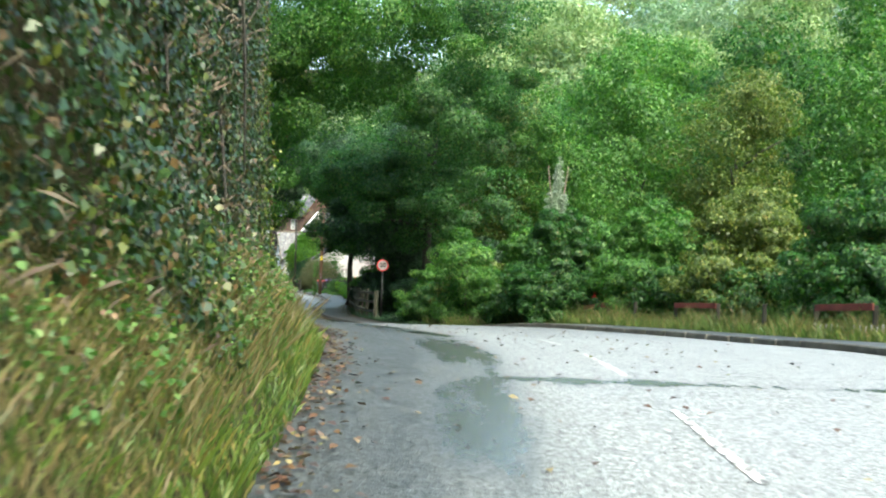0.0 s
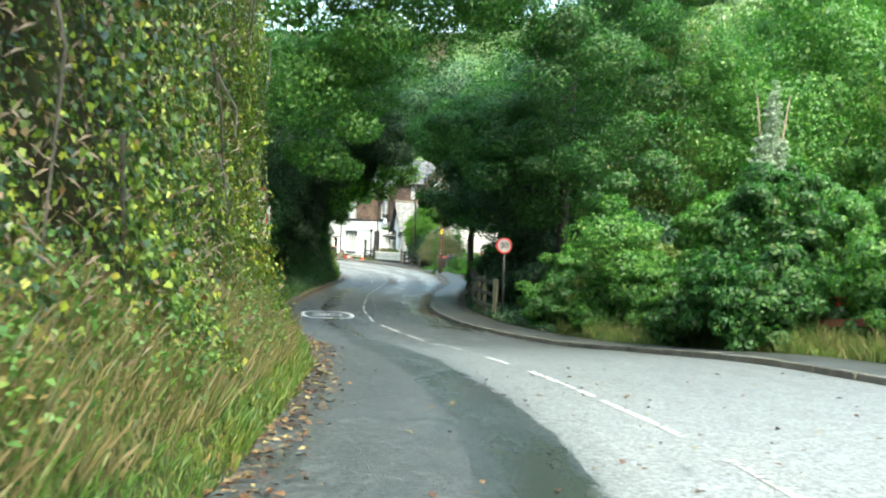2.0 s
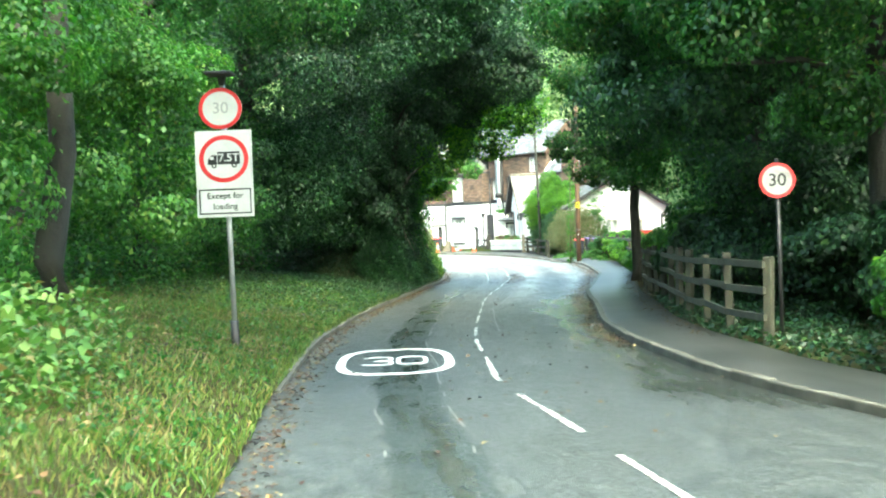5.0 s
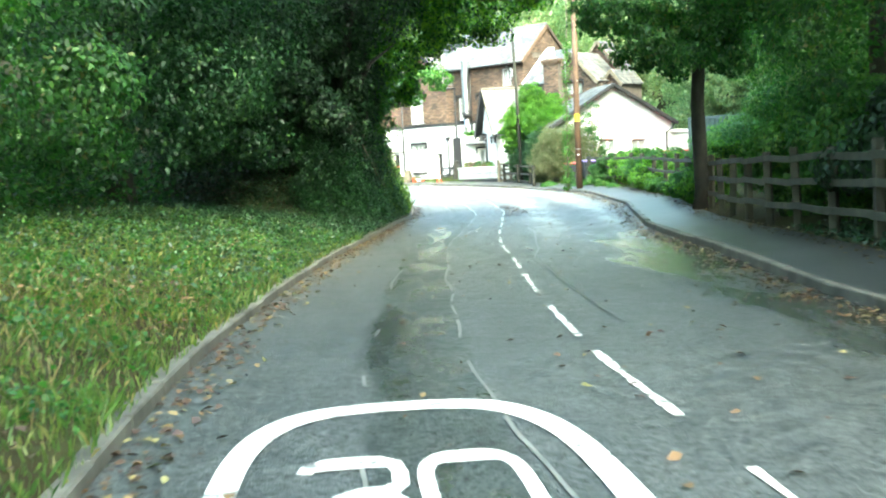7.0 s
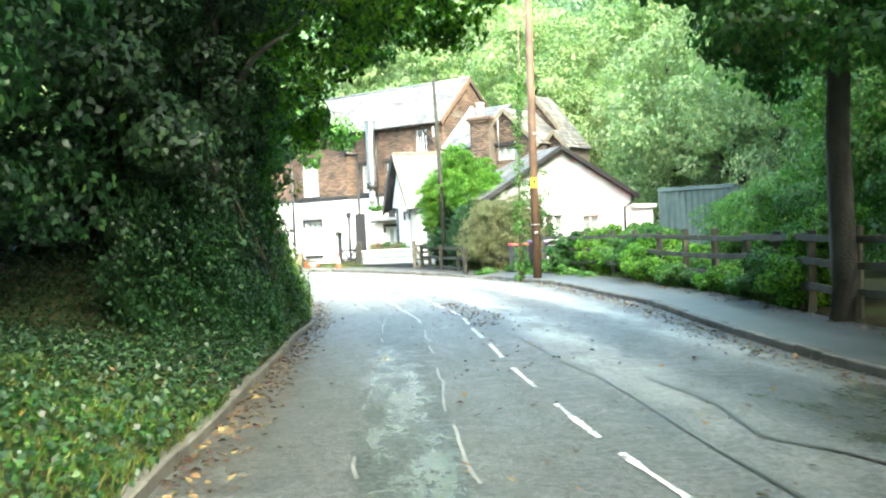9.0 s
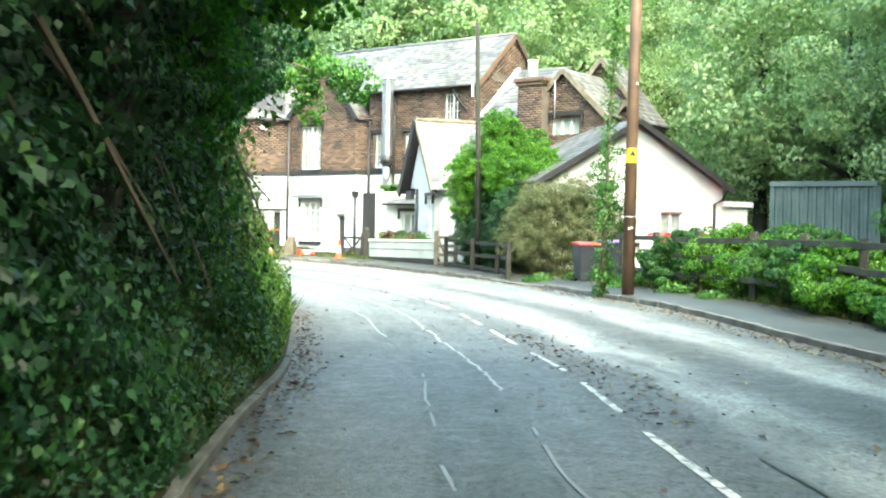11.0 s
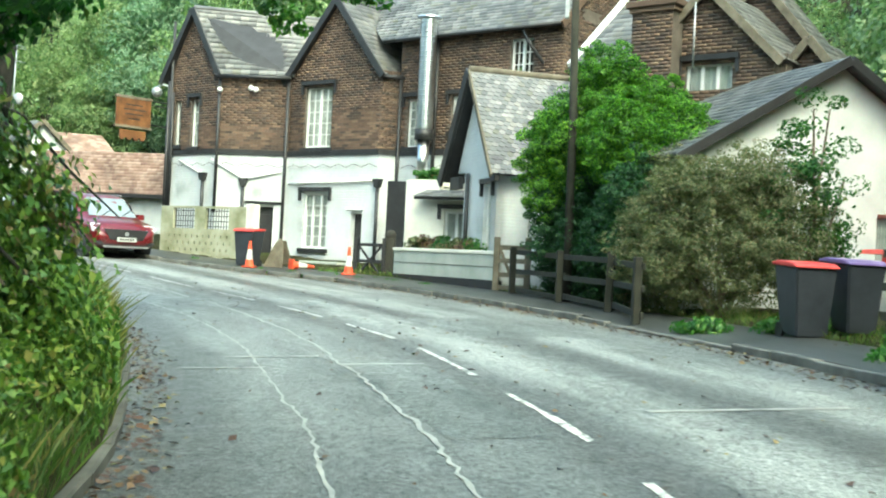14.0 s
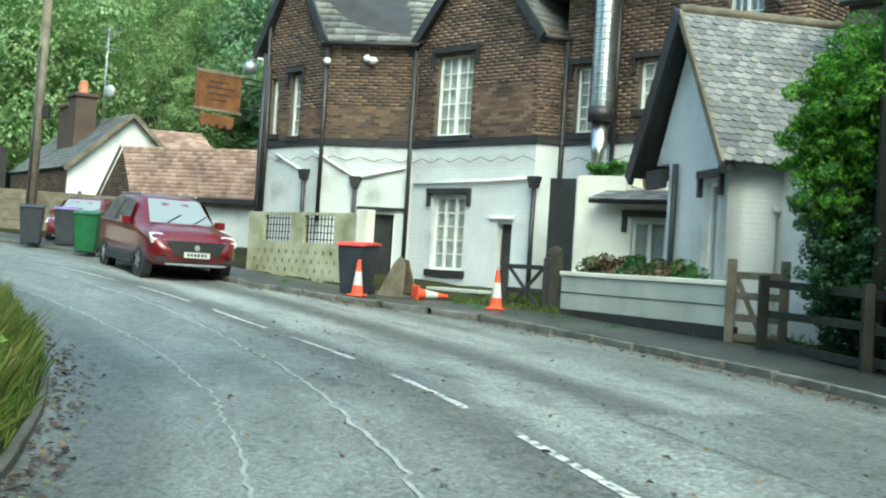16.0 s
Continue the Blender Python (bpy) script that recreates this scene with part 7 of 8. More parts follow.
def car(m, paint, label):
    """A compact sport utility car: x forward, z up, origin on the ground at its middle."""
    th = thing("car", m, label, "car", "parked cars")
    # cross-sections from rear to front: x, half width, sill height, belt height, roof height, roof half width
    sec = [(-2.12, .74, .50, .95, 1.02, .60), (-2.05, .84, .36, 1.02, 1.42, .58), (-1.75, .895, .28, 1.04, 1.58, .60), (-1.2, .905, .26, 1.03, 1.64, .62), (-.3, .905, .26, 1.0, 1.645, .62),
           (.35, .905, .26, .99, 1.58, .60), (.72, .905, .26, .99, 1.33, .62), (1.12, .905, .26, .98, 1.05, .70), (1.55, .90, .27, .93, .99, .66), (1.9, .86, .30, .84, .90, .58), (2.08, .76, .36, .70, .74, .5), (2.15, .6, .42, .6, .64, .42)]
    bm = bmesh.new()
    rings = []
    for x, w, zs, zb, zr, rw in sec:
        pts = [(0, zs), (w * .85, zs), (w, zs + .12), (w, zb * .75), (w * .985, zb), (rw * 1.02, zr - .05), (rw * .85, zr), (0, zr + .015)]
        ring = [bm.verts.new((x, y, z)) for y, z in pts] + [bm.verts.new((x, -y, z)) for y, z in pts[-2:0:-1]]
        rings.append(ring)
    n = len(rings[0])
    for a, b in zip(rings, rings[1:]):
        for k in range(n):
            bm.faces.new((a[k], a[(k + 1) % n], b[(k + 1) % n], b[k]))
    bm.faces.new(rings[0])
    bm.faces.new(rings[-1][::-1])
    bmesh.ops.recalc_face_normals(bm, faces=bm.faces[:])
    bmesh.ops.subdivide_edges(bm, edges=bm.edges[:], cuts=1, use_grid_fill=True, smooth=0.35)
    bm.transform(m)
    part("body", bm, paint, th, smooth=True)

    def pc(nm, material, outline, y0, y1, label_="", side=None):
        bm = bmesh.new()
        prism(bm, outline, y0, y1, m)
        return part(nm, bm, material, th, label_)

    for sg in (-1, 1):
        for nm, o in (("side_window", [(-.55, 1.07), (.5, 1.05), (.28, 1.5), (-.5, 1.56)]), ("rear_side_window", [(-1.55, 1.1), (-.62, 1.08), (-.58, 1.56), (-1.35, 1.53)])):
            bm = bmesh.new()
            vs = []
            for x, z in o:
                t = (z - 1.0) / .62
                y = (.897 * (1 - t) + .625 * t) + .05
                vs.append(bm.verts.new(m @ Vector((x, sg * y, z))))
            bm.faces.new(vs)
            part(nm, bm, M_CARGLASS, th)
        pc("headlight", M_LAMP, [(1.72, .80), (1.98, .70), (2.0, .78), (1.78, .90)], sg * .60, sg * .868)
        pc("mirror", paint, [(.42, 1.02), (.62, 1.02), (.6, 1.16), (.44, 1.17)], sg * .92, sg * 1.1)
        pc("roof_rail", M_GALV, [(-1.4, 1.62), (.1, 1.64), (.1, 1.68), (-1.4, 1.66)], sg * .57, sg * .6)
        for x in (-1.3, 1.3):
            w = new("wheel")
            w.parent = th
            w.matrix_parent_inverse = th.matrix_basis.inverted()
            w.matrix_basis = m @ Matrix.Translation((x, sg * .8, .33))
            bm = bmesh.new()
            rad = [(.20, .33), (.22, .335), (.335, .30), (.34, .2), (.335, .10), (.22, .065), (.2, .07)]
            rings = []
            for r_, off in rad:
                rings.append([bm.verts.new(m @ Vector((x + r_ * math.cos(2 * math.pi * k / 24), sg * (.6 + off), .335 + r_ * math.sin(2 * math.pi * k / 24)))) for k in range(24)])
            for a, b in zip(rings, rings[1:]):
                for k in range(24):
                    bm.faces.new((a[k], a[(k + 1) % 24], b[(k + 1) % 24], b[k]))
            part("tyre", bm, M_BLACKP, w, smooth=True)
            bm = bmesh.new()
            for k in range(5):
                a = 2 * math.pi * k / 5
                ca, sa = math.cos(a), math.sin(a)
                vs = [bm.verts.new(m @ Vector((x + r_ * ca - o * sa, sg * (.6 + dy), .335 + r_ * sa + o * ca))) for r_, o, dy in ((.03, -.05, .325), (.2, -.035, .315), (.2, .035, .315), (.03, .05, .325))]
                bm.faces.new(vs)
            tube(bm, [m @ Vector((x, sg * .9, .335)), m @ Vector((x, sg * .93, .335))], .06, 10)
            part("rim", bm, M_GALV, w)
            bm = bmesh.new()
            tube(bm, [m @ Vector((x, sg * .72, .335)), m @ Vector((x, sg * .905, .335))], .385, 24)
            part("wheel_arch", bm, M_BLACKP, th)
    bm = bmesh.new()
    vs = [bm.verts.new(m @ Vector(p)) for p in ((1.09, -.66, 1.09), (1.09, .66, 1.09), (.42, .54, 1.565), (.42, -.54, 1.565))]
    bm.faces.new(vs)
    part("windscreen", bm, M_SCREEN, th)
    for sg in (-1, 1):
        bm = bmesh.new()
        box(bm, (-1.0, sg * .93 - .03, .24), (1.0, sg * .93 + .03, .44), m, .015)
        part("sill_cladding", bm, M_BLACKP, th, "black plastic sill cladding")
        beam("window_trim", m @ Vector((-1.6, sg * .93, 1.06)), m @ Vector((.6, sg * .93, 1.03)), .02, .03, M_GALV, th)
    for y in (-.3, .25):
        beam("wiper", m @ Vector((1.1, y, 1.1)), m @ Vector((.85, y + .35, 1.28)), .015, .02, M_BLACKP, th)
    bm = bmesh.new()
    prism(bm, [(-.6, .78), (-.45, .5), (.45, .5), (.6, .78)], -.06, .0, m @ Matrix.Translation((2.1, 0, 0)) @ Matrix.Rotation(radians(90), 4, "Z"))
    part("grille", bm, M_BLACKP, th)
    bm = bmesh.new()
    prism(bm, [(-.75, .36), (.75, .36), (.8, .46), (-.8, .46)], -.06, 0, m @ Matrix.Translation((2.06, 0, 0)) @ Matrix.Rotation(radians(90), 4, "Z"))
    part("lower_intake", bm, M_BLACKP, th)
    bm = bmesh.new()
    prism(bm, [(-.6, .30), (.6, .30), (.62, .34), (-.62, .34)], -.06, 0, m @ Matrix.Translation((2.1, 0, 0)) @ Matrix.Rotation(radians(90), 4, "Z"))
    part("skid_plate", bm, M_GALV, th)
    bm = bmesh.new()
    prism(bm, [(-.26, .46), (.26, .46), (.26, .57), (-.26, .57)], -.085, -.06, m @ Matrix.Translation((2.11, 0, 0)) @ Matrix.Rotation(radians(90), 4, "Z"))
    plate = part("number_plate", bm, M_SIGNW, th)
    bm = bmesh.new()
    for k in range(6):
        a = -.2 + k * .07
        prism(bm, [(a, .49), (a + .045, .49), (a + .045, .545), (a, .545)], -.089, -.086, m @ Matrix.Translation((2.11, 0, 0)) @ Matrix.Rotation(radians(90), 4, "Z"))
    part("plate_bars", bm, M_SIGNB, th)
    bm = bmesh.new()
    tube(bm, [m @ Vector((2.1, 0, .66)), m @ Vector((2.18, 0, .66))], .055, 12)
    part("badge", bm, M_GALV, th)
    return th


def car_paint():
    m = mat("red_car_paint", (0.33, 0.012, 0.018), 0.28)
    n, l, p = nodes(m)
    p.inputs["Coat Weight"].default_value = 0.5
    p.inputs["Coat Roughness"].default_value = 0.06
    d = noise_tex(m, 7, 3)
    r_ = ramp(m, [(0.3, (0.085, 0.003, 0.006)), (0.7, (0.125, 0.005, 0.009))])
    l.new(d.outputs["Fac"], r_.inputs[0])
    l.new(r_.outputs[0], p.inputs["Base Color"])
    return m


M_CARP = car_paint()
M_CARGLASS = mat("car_glass", (0.02, 0.024, 0.028), 0.05, 0.0, 0.8)
# pale windscreen: the reflected sky is put into its colour
M_SCREEN = mat("windscreen_sky_pale", (0.30, 0.33, 0.33), 0.08, 0.35, 1.0)
M_LAMP = mat("headlamp_glass", (0.75, 0.77, 0.78), 0.12, 0.3)


def heading(fx, fy, x, y, z, pitch=0.0):
    f_ = Vector((fx, fy, 0)).normalized()
    m = Matrix.Identity(4)
    m.col[0][:3], m.col[1][:3], m.col[2][:3] = f_, (-f_.y, f_.x, 0), (0, 0, 1)
    m.translation = (x, y, z)
    return m @ Matrix.Rotation(radians(pitch), 4, "Y")


car(heading(.727, -.686, -28.45, 121.7, on_ground(-28.3, 121.2), 2.5), M_CARP, "dark red sport utility car parked half on the pavement")
car(heading(.35, -.93, -34.3, 127.8, gz(-34.3, 127.8) - .2, 2) @ Matrix.Diagonal((.8, .8, .8, 1)), M_CARP, "red car parked behind the bins")

# ---------------------------------------------------------------- houses up the lane
h1 = thing("white_gabled_house", Matrix.Translation((-38, 135.5, 1.5)), "small house with a white gable and mossy slate roof", "house")
FH1 = wall_frame((-40.2, 135.5), (-37.4, 138.9))
gable_block(FH1, 0, 4.4, 1.0, 4.25, 2.2, 6.3, 7.5, h1, [], (M_WHITER, M_SLATE), .22, 61, False)
FH1b = wall_frame((-46.0, 140.28), (-40.2, 135.5)) @ Matrix.Translation((0, -.05, 0))
bm = bmesh.new()
panel(bm, FH1b, 0, 7.5, .8, 4.1, .04)
bw_ = part("brick_wall", bm, M_MORTAR, h1)
brickwork(FH1b, 0, 7.5, 1.3, 4.1, [], bw_, 0, None, 62)
roof_slope((-38.77, 137.97, 4.91), (-36.03, 138.74, 5.09), (-37.58, 140.36, 6.06), (-39.89, 139.71, 6.13), M_TILE, h1, seed=63)
ch2 = new("chimney")
ch2.parent = h1
ch2.matrix_parent_inverse = h1.matrix_basis.inverted()
ch2.matrix_basis = FH1 @ Matrix.Translation((1.2, 3, 5.5))
bm = bmesh.new()
box(bm, (.85, 2.4, 4.6), (1.65, 3.3, 7.05), FH1)
box(bm, (.78, 2.33, 7.05), (1.72, 3.37, 7.2), FH1, .02)
box(bm, (.85, 3.3, 4.6), (1.6, 4.5, 6.7), FH1)
box(bm, (.78, 3.3, 6.7), (1.67, 4.57, 6.84), FH1, .02)
part("brick_shaft", bm, M_BRICK, ch2)
bm = bmesh.new()
tube(bm, [W3(FH1, 1.25, 2.85, 7.2), W3(FH1, 1.25, 2.85, 7.7)], [.2, .15], 10)
part("chimney_pot", bm, M_TERRA, ch2)
ant = thing("tv_aerial", Matrix.Translation(W3(FH1, 2.2, 3.4, 6)), "tall television aerial with a small dish", "aerial")
pipe("mast", [W3(FH1, 2.2, 3.4, 6.0), W3(FH1, 2.25, 3.4, 10.0)], .03, M_GALV, ant)
for z in (9.8, 9.9, 9.2):
    beam("element", W3(FH1, 1.9, 3.2, z), W3(FH1, 2.7, 3.5, z), .03, .03, M_GALV, ant)
bm = bmesh.new()
bmesh.ops.create_uvsphere(bm, u_segments=14, v_segments=7, radius=.26, matrix=Matrix.Translation(W3(FH1, 2.35, 3.2, 7.5)) @ Matrix.Diagonal((1, .3, 1, 1)))
part("dish", bm, M_GALV, ant, smooth=True)

h2 = thing("brick_garage", Matrix.Translation((-32.5, 131, 1.2)), "low brick outbuilding with a faded red tiled roof", "garage")
FH2 = wall_frame((-34.24, 130.45), (-29.6, 130.05))
bm = bmesh.new()
panel(bm, FH2, 0, 4.65, .8, 3.1, .25)
part("front_wall", bm, M_PAINTED, h2)
roof_slope(W3(FH2, -.15, -.3, 3.02), W3(FH2, 4.8, -.3, 3.02), W3(FH2, 4.8, .95, 4.58), W3(FH2, -1.4, .85, 4.58), M_TILE, h2, seed=71, course=.16, width=.18)
FH2g = wall_frame((-36.8, 132.3), (-34.24, 130.45))
bm = bmesh.new()
panel(bm, FH2g, 0, 3.16, .8, 3.05, .25)
gable_wall(bm, FH2g, 0, 3.16, 3.05, 1.58, 4.48)
bg_ = part("gable_wall", bm, M_MORTAR, h2)
brickwork(FH2g, 0, 3.16, 1.6, 3.05, [], bg_, 0, (0, 1.58, 4.45, 3.16), 72)
beam("fascia", W3(FH2, 0, -.3, 2.95), W3(FH2, 4.8, -.3, 2.95), .05, .14, M_BLACKP, h2)
beam("verge_board", W3(FH2g, -.1, -.06, 3.0), W3(FH2g, 1.58, -.06, 4.56), .04, .14, M_TIMBER, h2)
h3 = thing("end_cottage", Matrix.Translation((-40, 128, 1.4)), "brick cottage with slate roof at the lane's end", "house")
FH3 = wall_frame((-44.5, 127.2), (-39.55, 129.4))
bm = bmesh.new()
panel(bm, FH3, 0, 5.4, .8, 4.6, .3)
b3 = part("front_wall", bm, M_MORTAR, h3)
brickwork(FH3, 3, 5.4, 1.2, 4.6, [], b3, 0, None, 73)
bm = bmesh.new()
box(bm, (5.1, .3, .8), (5.4, 5, 4.6), FH3)
part("side_wall", bm, M_MORTAR, h3)
roof_slope(W3(FH3, -.3, -.3, 4.5), W3(FH3, 5.6, -.3, 4.5), W3(FH3, 5.0, 2.4, 7.2), W3(FH3, -.3, 2.4, 7.2), M_SLATE, h3, seed=74)
bm = bmesh.new()
box(bm, (2.5, -1.2, 1.0), (4.7, -1.0, 2.7), FH3, .02)
part("white_wall", bm, M_CREAM, h3)
fence = thing("board_fence", Matrix.Translation((-37, 129.1, 1.4)), "grey weathered horizontal board fence", "fence")
FBF = wall_frame((-39.9, 127.3), (-34.0, 130.95))
for k in range(4):
    for i in range(3):
        bm = bmesh.new()
        box(bm, (i * 2.36 + .02, 0, 1.75 + k * .3), (i * 2.36 + 2.34, .03, 2.04 + k * .3), FBF, .006)
        part("board", bm, M_TIMBER, fence)
for i in range(4):
    beam("fence_post", W3(FBF, i * 2.36, .05, .8), W3(FBF, i * 2.36, .05, 3.02), .09, .09, M_TIMBER, fence)
lp = thing("utility_pole", Matrix.Translation((-34.3, 125.2, 1.3)), "weathered grey utility pole beside the bins", "utility pole")
pipe("shaft", [(-34.3, 125.2, .9), (-34.15, 125.2, 9)], [.14, .11], M_TIMBER, lp, sides=14)
pipe("cable_guard", [(-34.28, 125.07, 1.5), (-34.2, 125.07, 6.4)], .03, M_BLACKP, lp)
bm = bmesh.new()
box(bm, (-34.05, 125.1, 4.6), (-33.9, 125.25, 4.95), bev=.02)
part("fuse_box", bm, M_BLACKP, lp)

ctn = thing("shipping_container", Matrix.Translation((-5.2, 112, .5)), "grey-green corrugated steel container behind the hedge", "container")
FCT = wall_frame((-6.5, 110.7), (-3.95, 109.95))
bm = bmesh.new()
prof = []
x = 0.0
while x < 2.68:
    prof += [(x, 0.0), (x + .08, 0.0), (x + .11, .05), (x + .19, .05)]
    x += .22
for (a, ya), (b, yb) in zip(prof, prof[1:]):
    bm.faces.new([bm.verts.new(W3(FCT, *p)) for p in ((a, ya, .5), (b, yb, .5), (b, yb, 3.15), (a, ya, 3.15))])
part("end_panel", bm, M_CORR, ctn)
bm = bmesh.new()
box(bm, (-.04, -.03, 3.12), (2.75, 3, 3.26), FCT, .01)
box(bm, (-.04, .02, .4), (.06, 3, 3.12), FCT)
box(bm, (2.65, .02, .4), (2.75, 3, 3.12), FCT)
part("shell", bm, M_CORR, ctn)

# red and white boarding half hidden in the hedge
rb = thing("barrier_boards", Matrix.Translation((8, 43.5, .5)), "red and white barrier boards half hidden by the hedge", "barrier")
for k, (x, y) in enumerate([(6.5, 46.6), (8.5, 45.2), (10.4, 43.5), (12.0, 41.3), (13.4, 38.7)]):
    z = gz(x, y)
    F = wall_frame((x - .8, y + .65), (x + .8, y - .65))
    bm = bmesh.new()
    box(bm, (.1, 0, z + .82), (.75, .04, z + .98), F)
    box(bm, (1.05, 0, z + .8), (1.6, .04, z + .95), F)
    part("red_board", bm, M_BINRED, rb)
    for i in range(3 if k in (1, 3) else 0):
        beam("white_pale", W3(F, .25 + i * .4, .03, z), W3(F, .25 + i * .4, .03, z + .85), .07, .03, M_WHITEP, rb)

# ---------------------------------------------------------------- shrubs by the pub and along the fence


def shrub(name, blobs, n, size, material, label, seed, lumps=14, lump=.36, core=.2, stems=True, group=""):
    x, y = blobs[0][0], blobs[0][1]
    z = gz(x, y)
    th = thing(name, Matrix.Translation((x, y, z)), label, "shrub", group)
    crown("foliage", blobs, n, size, material, th, seed, lumps, lump, core)
    if stems or name in ("fence_shrub", "undergrowth_shrub", "pale_shrub"):
        rr_ = random.Random(seed)
        for k in range(5):
            b = rr_.choice(blobs)
            bm = bmesh.new()
            tube(bm, [(x + rr_.uniform(-.2, .2), y + rr_.uniform(-.2, .2), z - .1), ((x + b[0]) / 2, (y + b[1]) / 2, (z + b[2]) / 2 + .2), (b[0] + rr_.uniform(-.3, .3), b[1], b[2] + b[5] * .6)], [.05, .035, .012], 6)
            part("stem", bm, M_TWIG, th, smooth=True)
    return th


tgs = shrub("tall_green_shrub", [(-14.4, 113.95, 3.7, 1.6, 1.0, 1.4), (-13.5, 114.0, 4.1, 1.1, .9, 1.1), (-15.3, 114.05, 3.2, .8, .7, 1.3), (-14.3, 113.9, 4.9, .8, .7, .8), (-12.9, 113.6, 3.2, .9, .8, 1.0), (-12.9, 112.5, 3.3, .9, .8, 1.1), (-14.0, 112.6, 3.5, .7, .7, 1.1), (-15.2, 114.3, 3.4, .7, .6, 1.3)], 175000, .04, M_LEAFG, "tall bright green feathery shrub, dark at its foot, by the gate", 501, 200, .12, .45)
# low leaves in a darker green: the shrub's inner shade put into colour
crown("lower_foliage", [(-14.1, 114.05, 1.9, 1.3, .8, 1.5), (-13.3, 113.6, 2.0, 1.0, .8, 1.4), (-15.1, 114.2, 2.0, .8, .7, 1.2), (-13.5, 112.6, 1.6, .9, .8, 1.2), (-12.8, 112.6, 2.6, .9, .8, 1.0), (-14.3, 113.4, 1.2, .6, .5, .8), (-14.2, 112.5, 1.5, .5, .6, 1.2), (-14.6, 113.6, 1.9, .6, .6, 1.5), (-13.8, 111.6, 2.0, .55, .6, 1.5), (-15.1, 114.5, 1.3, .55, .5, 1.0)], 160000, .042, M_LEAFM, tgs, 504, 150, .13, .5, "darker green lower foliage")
shrub("dull_shrub", [(-12.3, 110.2, 1.6, 1.7, 1.0, 1.2), (-11.5, 110.2, 1.9, 1.2, .9, 1.1), (-13.2, 110.9, 1.6, 1.0, .9, 1.2), (-12.4, 110.3, 2.55, 1.2, .8, .7), (-13.0, 110.6, 2.7, .6, .6, .5), (-13.1, 111.4, 1.9, .9, .8, 1.3), (-13.5, 111.3, 1.5, .6, .6, 1.2), (-13.0, 111.9, 2.7, .8, .7, .9), (-11.8, 110.5, 2.7, .9, .7, .8)], 105000, .036, M_DULL, "dusty olive-brown straggling shrub behind the fence", 502, 170, .12, .5)
shrub("slender_tree", [(-10.9, 110.4, 3.4, .6, .6, .9), (-11.2, 110.2, 2.4, .6, .5, 1.0), (-10.6, 110.4, 2.3, .45, .45, .9)], 4200, .065, M_LEAF, "young airy tree before the bungalow", 503, core=.05)
sh = random.Random(19)
for k, sv in enumerate(np.arange(117.0, 134.2, 1.25)):
    x, y, _ = road_xyz(sv, float(pave_back(sv)) + sh.uniform(.25, .7))
    h, w = sh.uniform(.9, 1.4) * float(np.interp(sv, [117, 118.2, 119.2, 125, 128], [1.15, 1.15, .46, .46, 1])), sh.uniform(.6, .85)
    z = gz(x, y)
    shrub("fence_shrub", [(x, y, z + h * .42, w, w, h * .48), (x + .4, y + .3, z + h * .8, w * .8, w * .8, h * .3)], 13000, .06, (M_LEAFG, M_LEAF, M_LEAFL, M_LEAFG)[k % 4], "bright ivy-covered shrub growing over the fence", 520 + k, 26, .3, .2, stems=False, group="shrubs along the fence")
for k, (x, y, h, w, m_) in enumerate([(-4.4, 96, 2.2, 1.4, M_LEAFL), (-3.4, 92.6, 2.6, 1.5, M_LEAF), (-5.2, 99.5, 1.8, 1.2, M_LEAFL), (-2.2, 98, 4, 2.0, M_LEAFL), (-6.9, 105.2, 1.0, 1.0, M_LEAF), (-3.6, 104, 2.6, 1.6, M_LEAFH), (-7.4, 101.4, .9, .9, M_LEAFG)]):
    z = gz(x, y)
    shrub("garden_shrub", [(x, y, z + h * .45, w, w, h * .5), (x + .3, y + .5, z + h * .8, w * .8, w * .8, h * .3)], 8000, .085, m_, "rounded light green shrub behind the fence", 560 + k, 12, .42, .2, stems=False, group="shrubs behind the fence")
for k, (x, y) in enumerate([(-12.6, 107.6), (-10.9, 104.0), (-9.6, 102.0), (-8.9, 99.8), (-10.4, 104.6), (-11.6, 107.4), (-22.9, 119.5), (-21.9, 119.2), (-21.2, 119.5), (-20.8, 118.9), (-20.0, 118.5), (-23.7, 120.2), (-25.2, 121.0), (-19.2, 118.0), (-18.2, 117.2)]):
    z = gz(x, y)
    sz_ = .5 if x > -13 else .32
    shrub("low_weeds", [(x, y, z + .1, sz_, sz_, .44 * sz_)], int(1600 * sz_ * 2), .075 if x > -13 else .045, M_LEAFL, "low bright green weeds at the pavement's back", 560 + k, 10, .5, 0, False, "weeds at the pavement")
# undergrowth behind the fence and by the sign: dark leaves carry the shade, light ones past y 72 offset it
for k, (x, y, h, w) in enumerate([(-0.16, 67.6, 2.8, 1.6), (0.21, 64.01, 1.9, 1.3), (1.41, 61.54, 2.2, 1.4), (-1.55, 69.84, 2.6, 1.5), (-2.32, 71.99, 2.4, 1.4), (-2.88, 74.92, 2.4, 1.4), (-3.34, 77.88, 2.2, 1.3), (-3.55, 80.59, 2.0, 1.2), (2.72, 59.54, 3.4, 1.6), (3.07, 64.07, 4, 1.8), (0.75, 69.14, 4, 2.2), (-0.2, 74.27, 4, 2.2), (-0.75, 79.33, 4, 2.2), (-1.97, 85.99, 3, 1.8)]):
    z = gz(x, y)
    shrub("undergrowth_shrub", [(x, y, z + h * .45, w, w, h * .52)], 11000, .1, M_LEAFL if y > 72 else M_LEAFD, "dense undergrowth under the roadside trees", 580 + k, 14, .4, .5, False, "undergrowth in the shade")
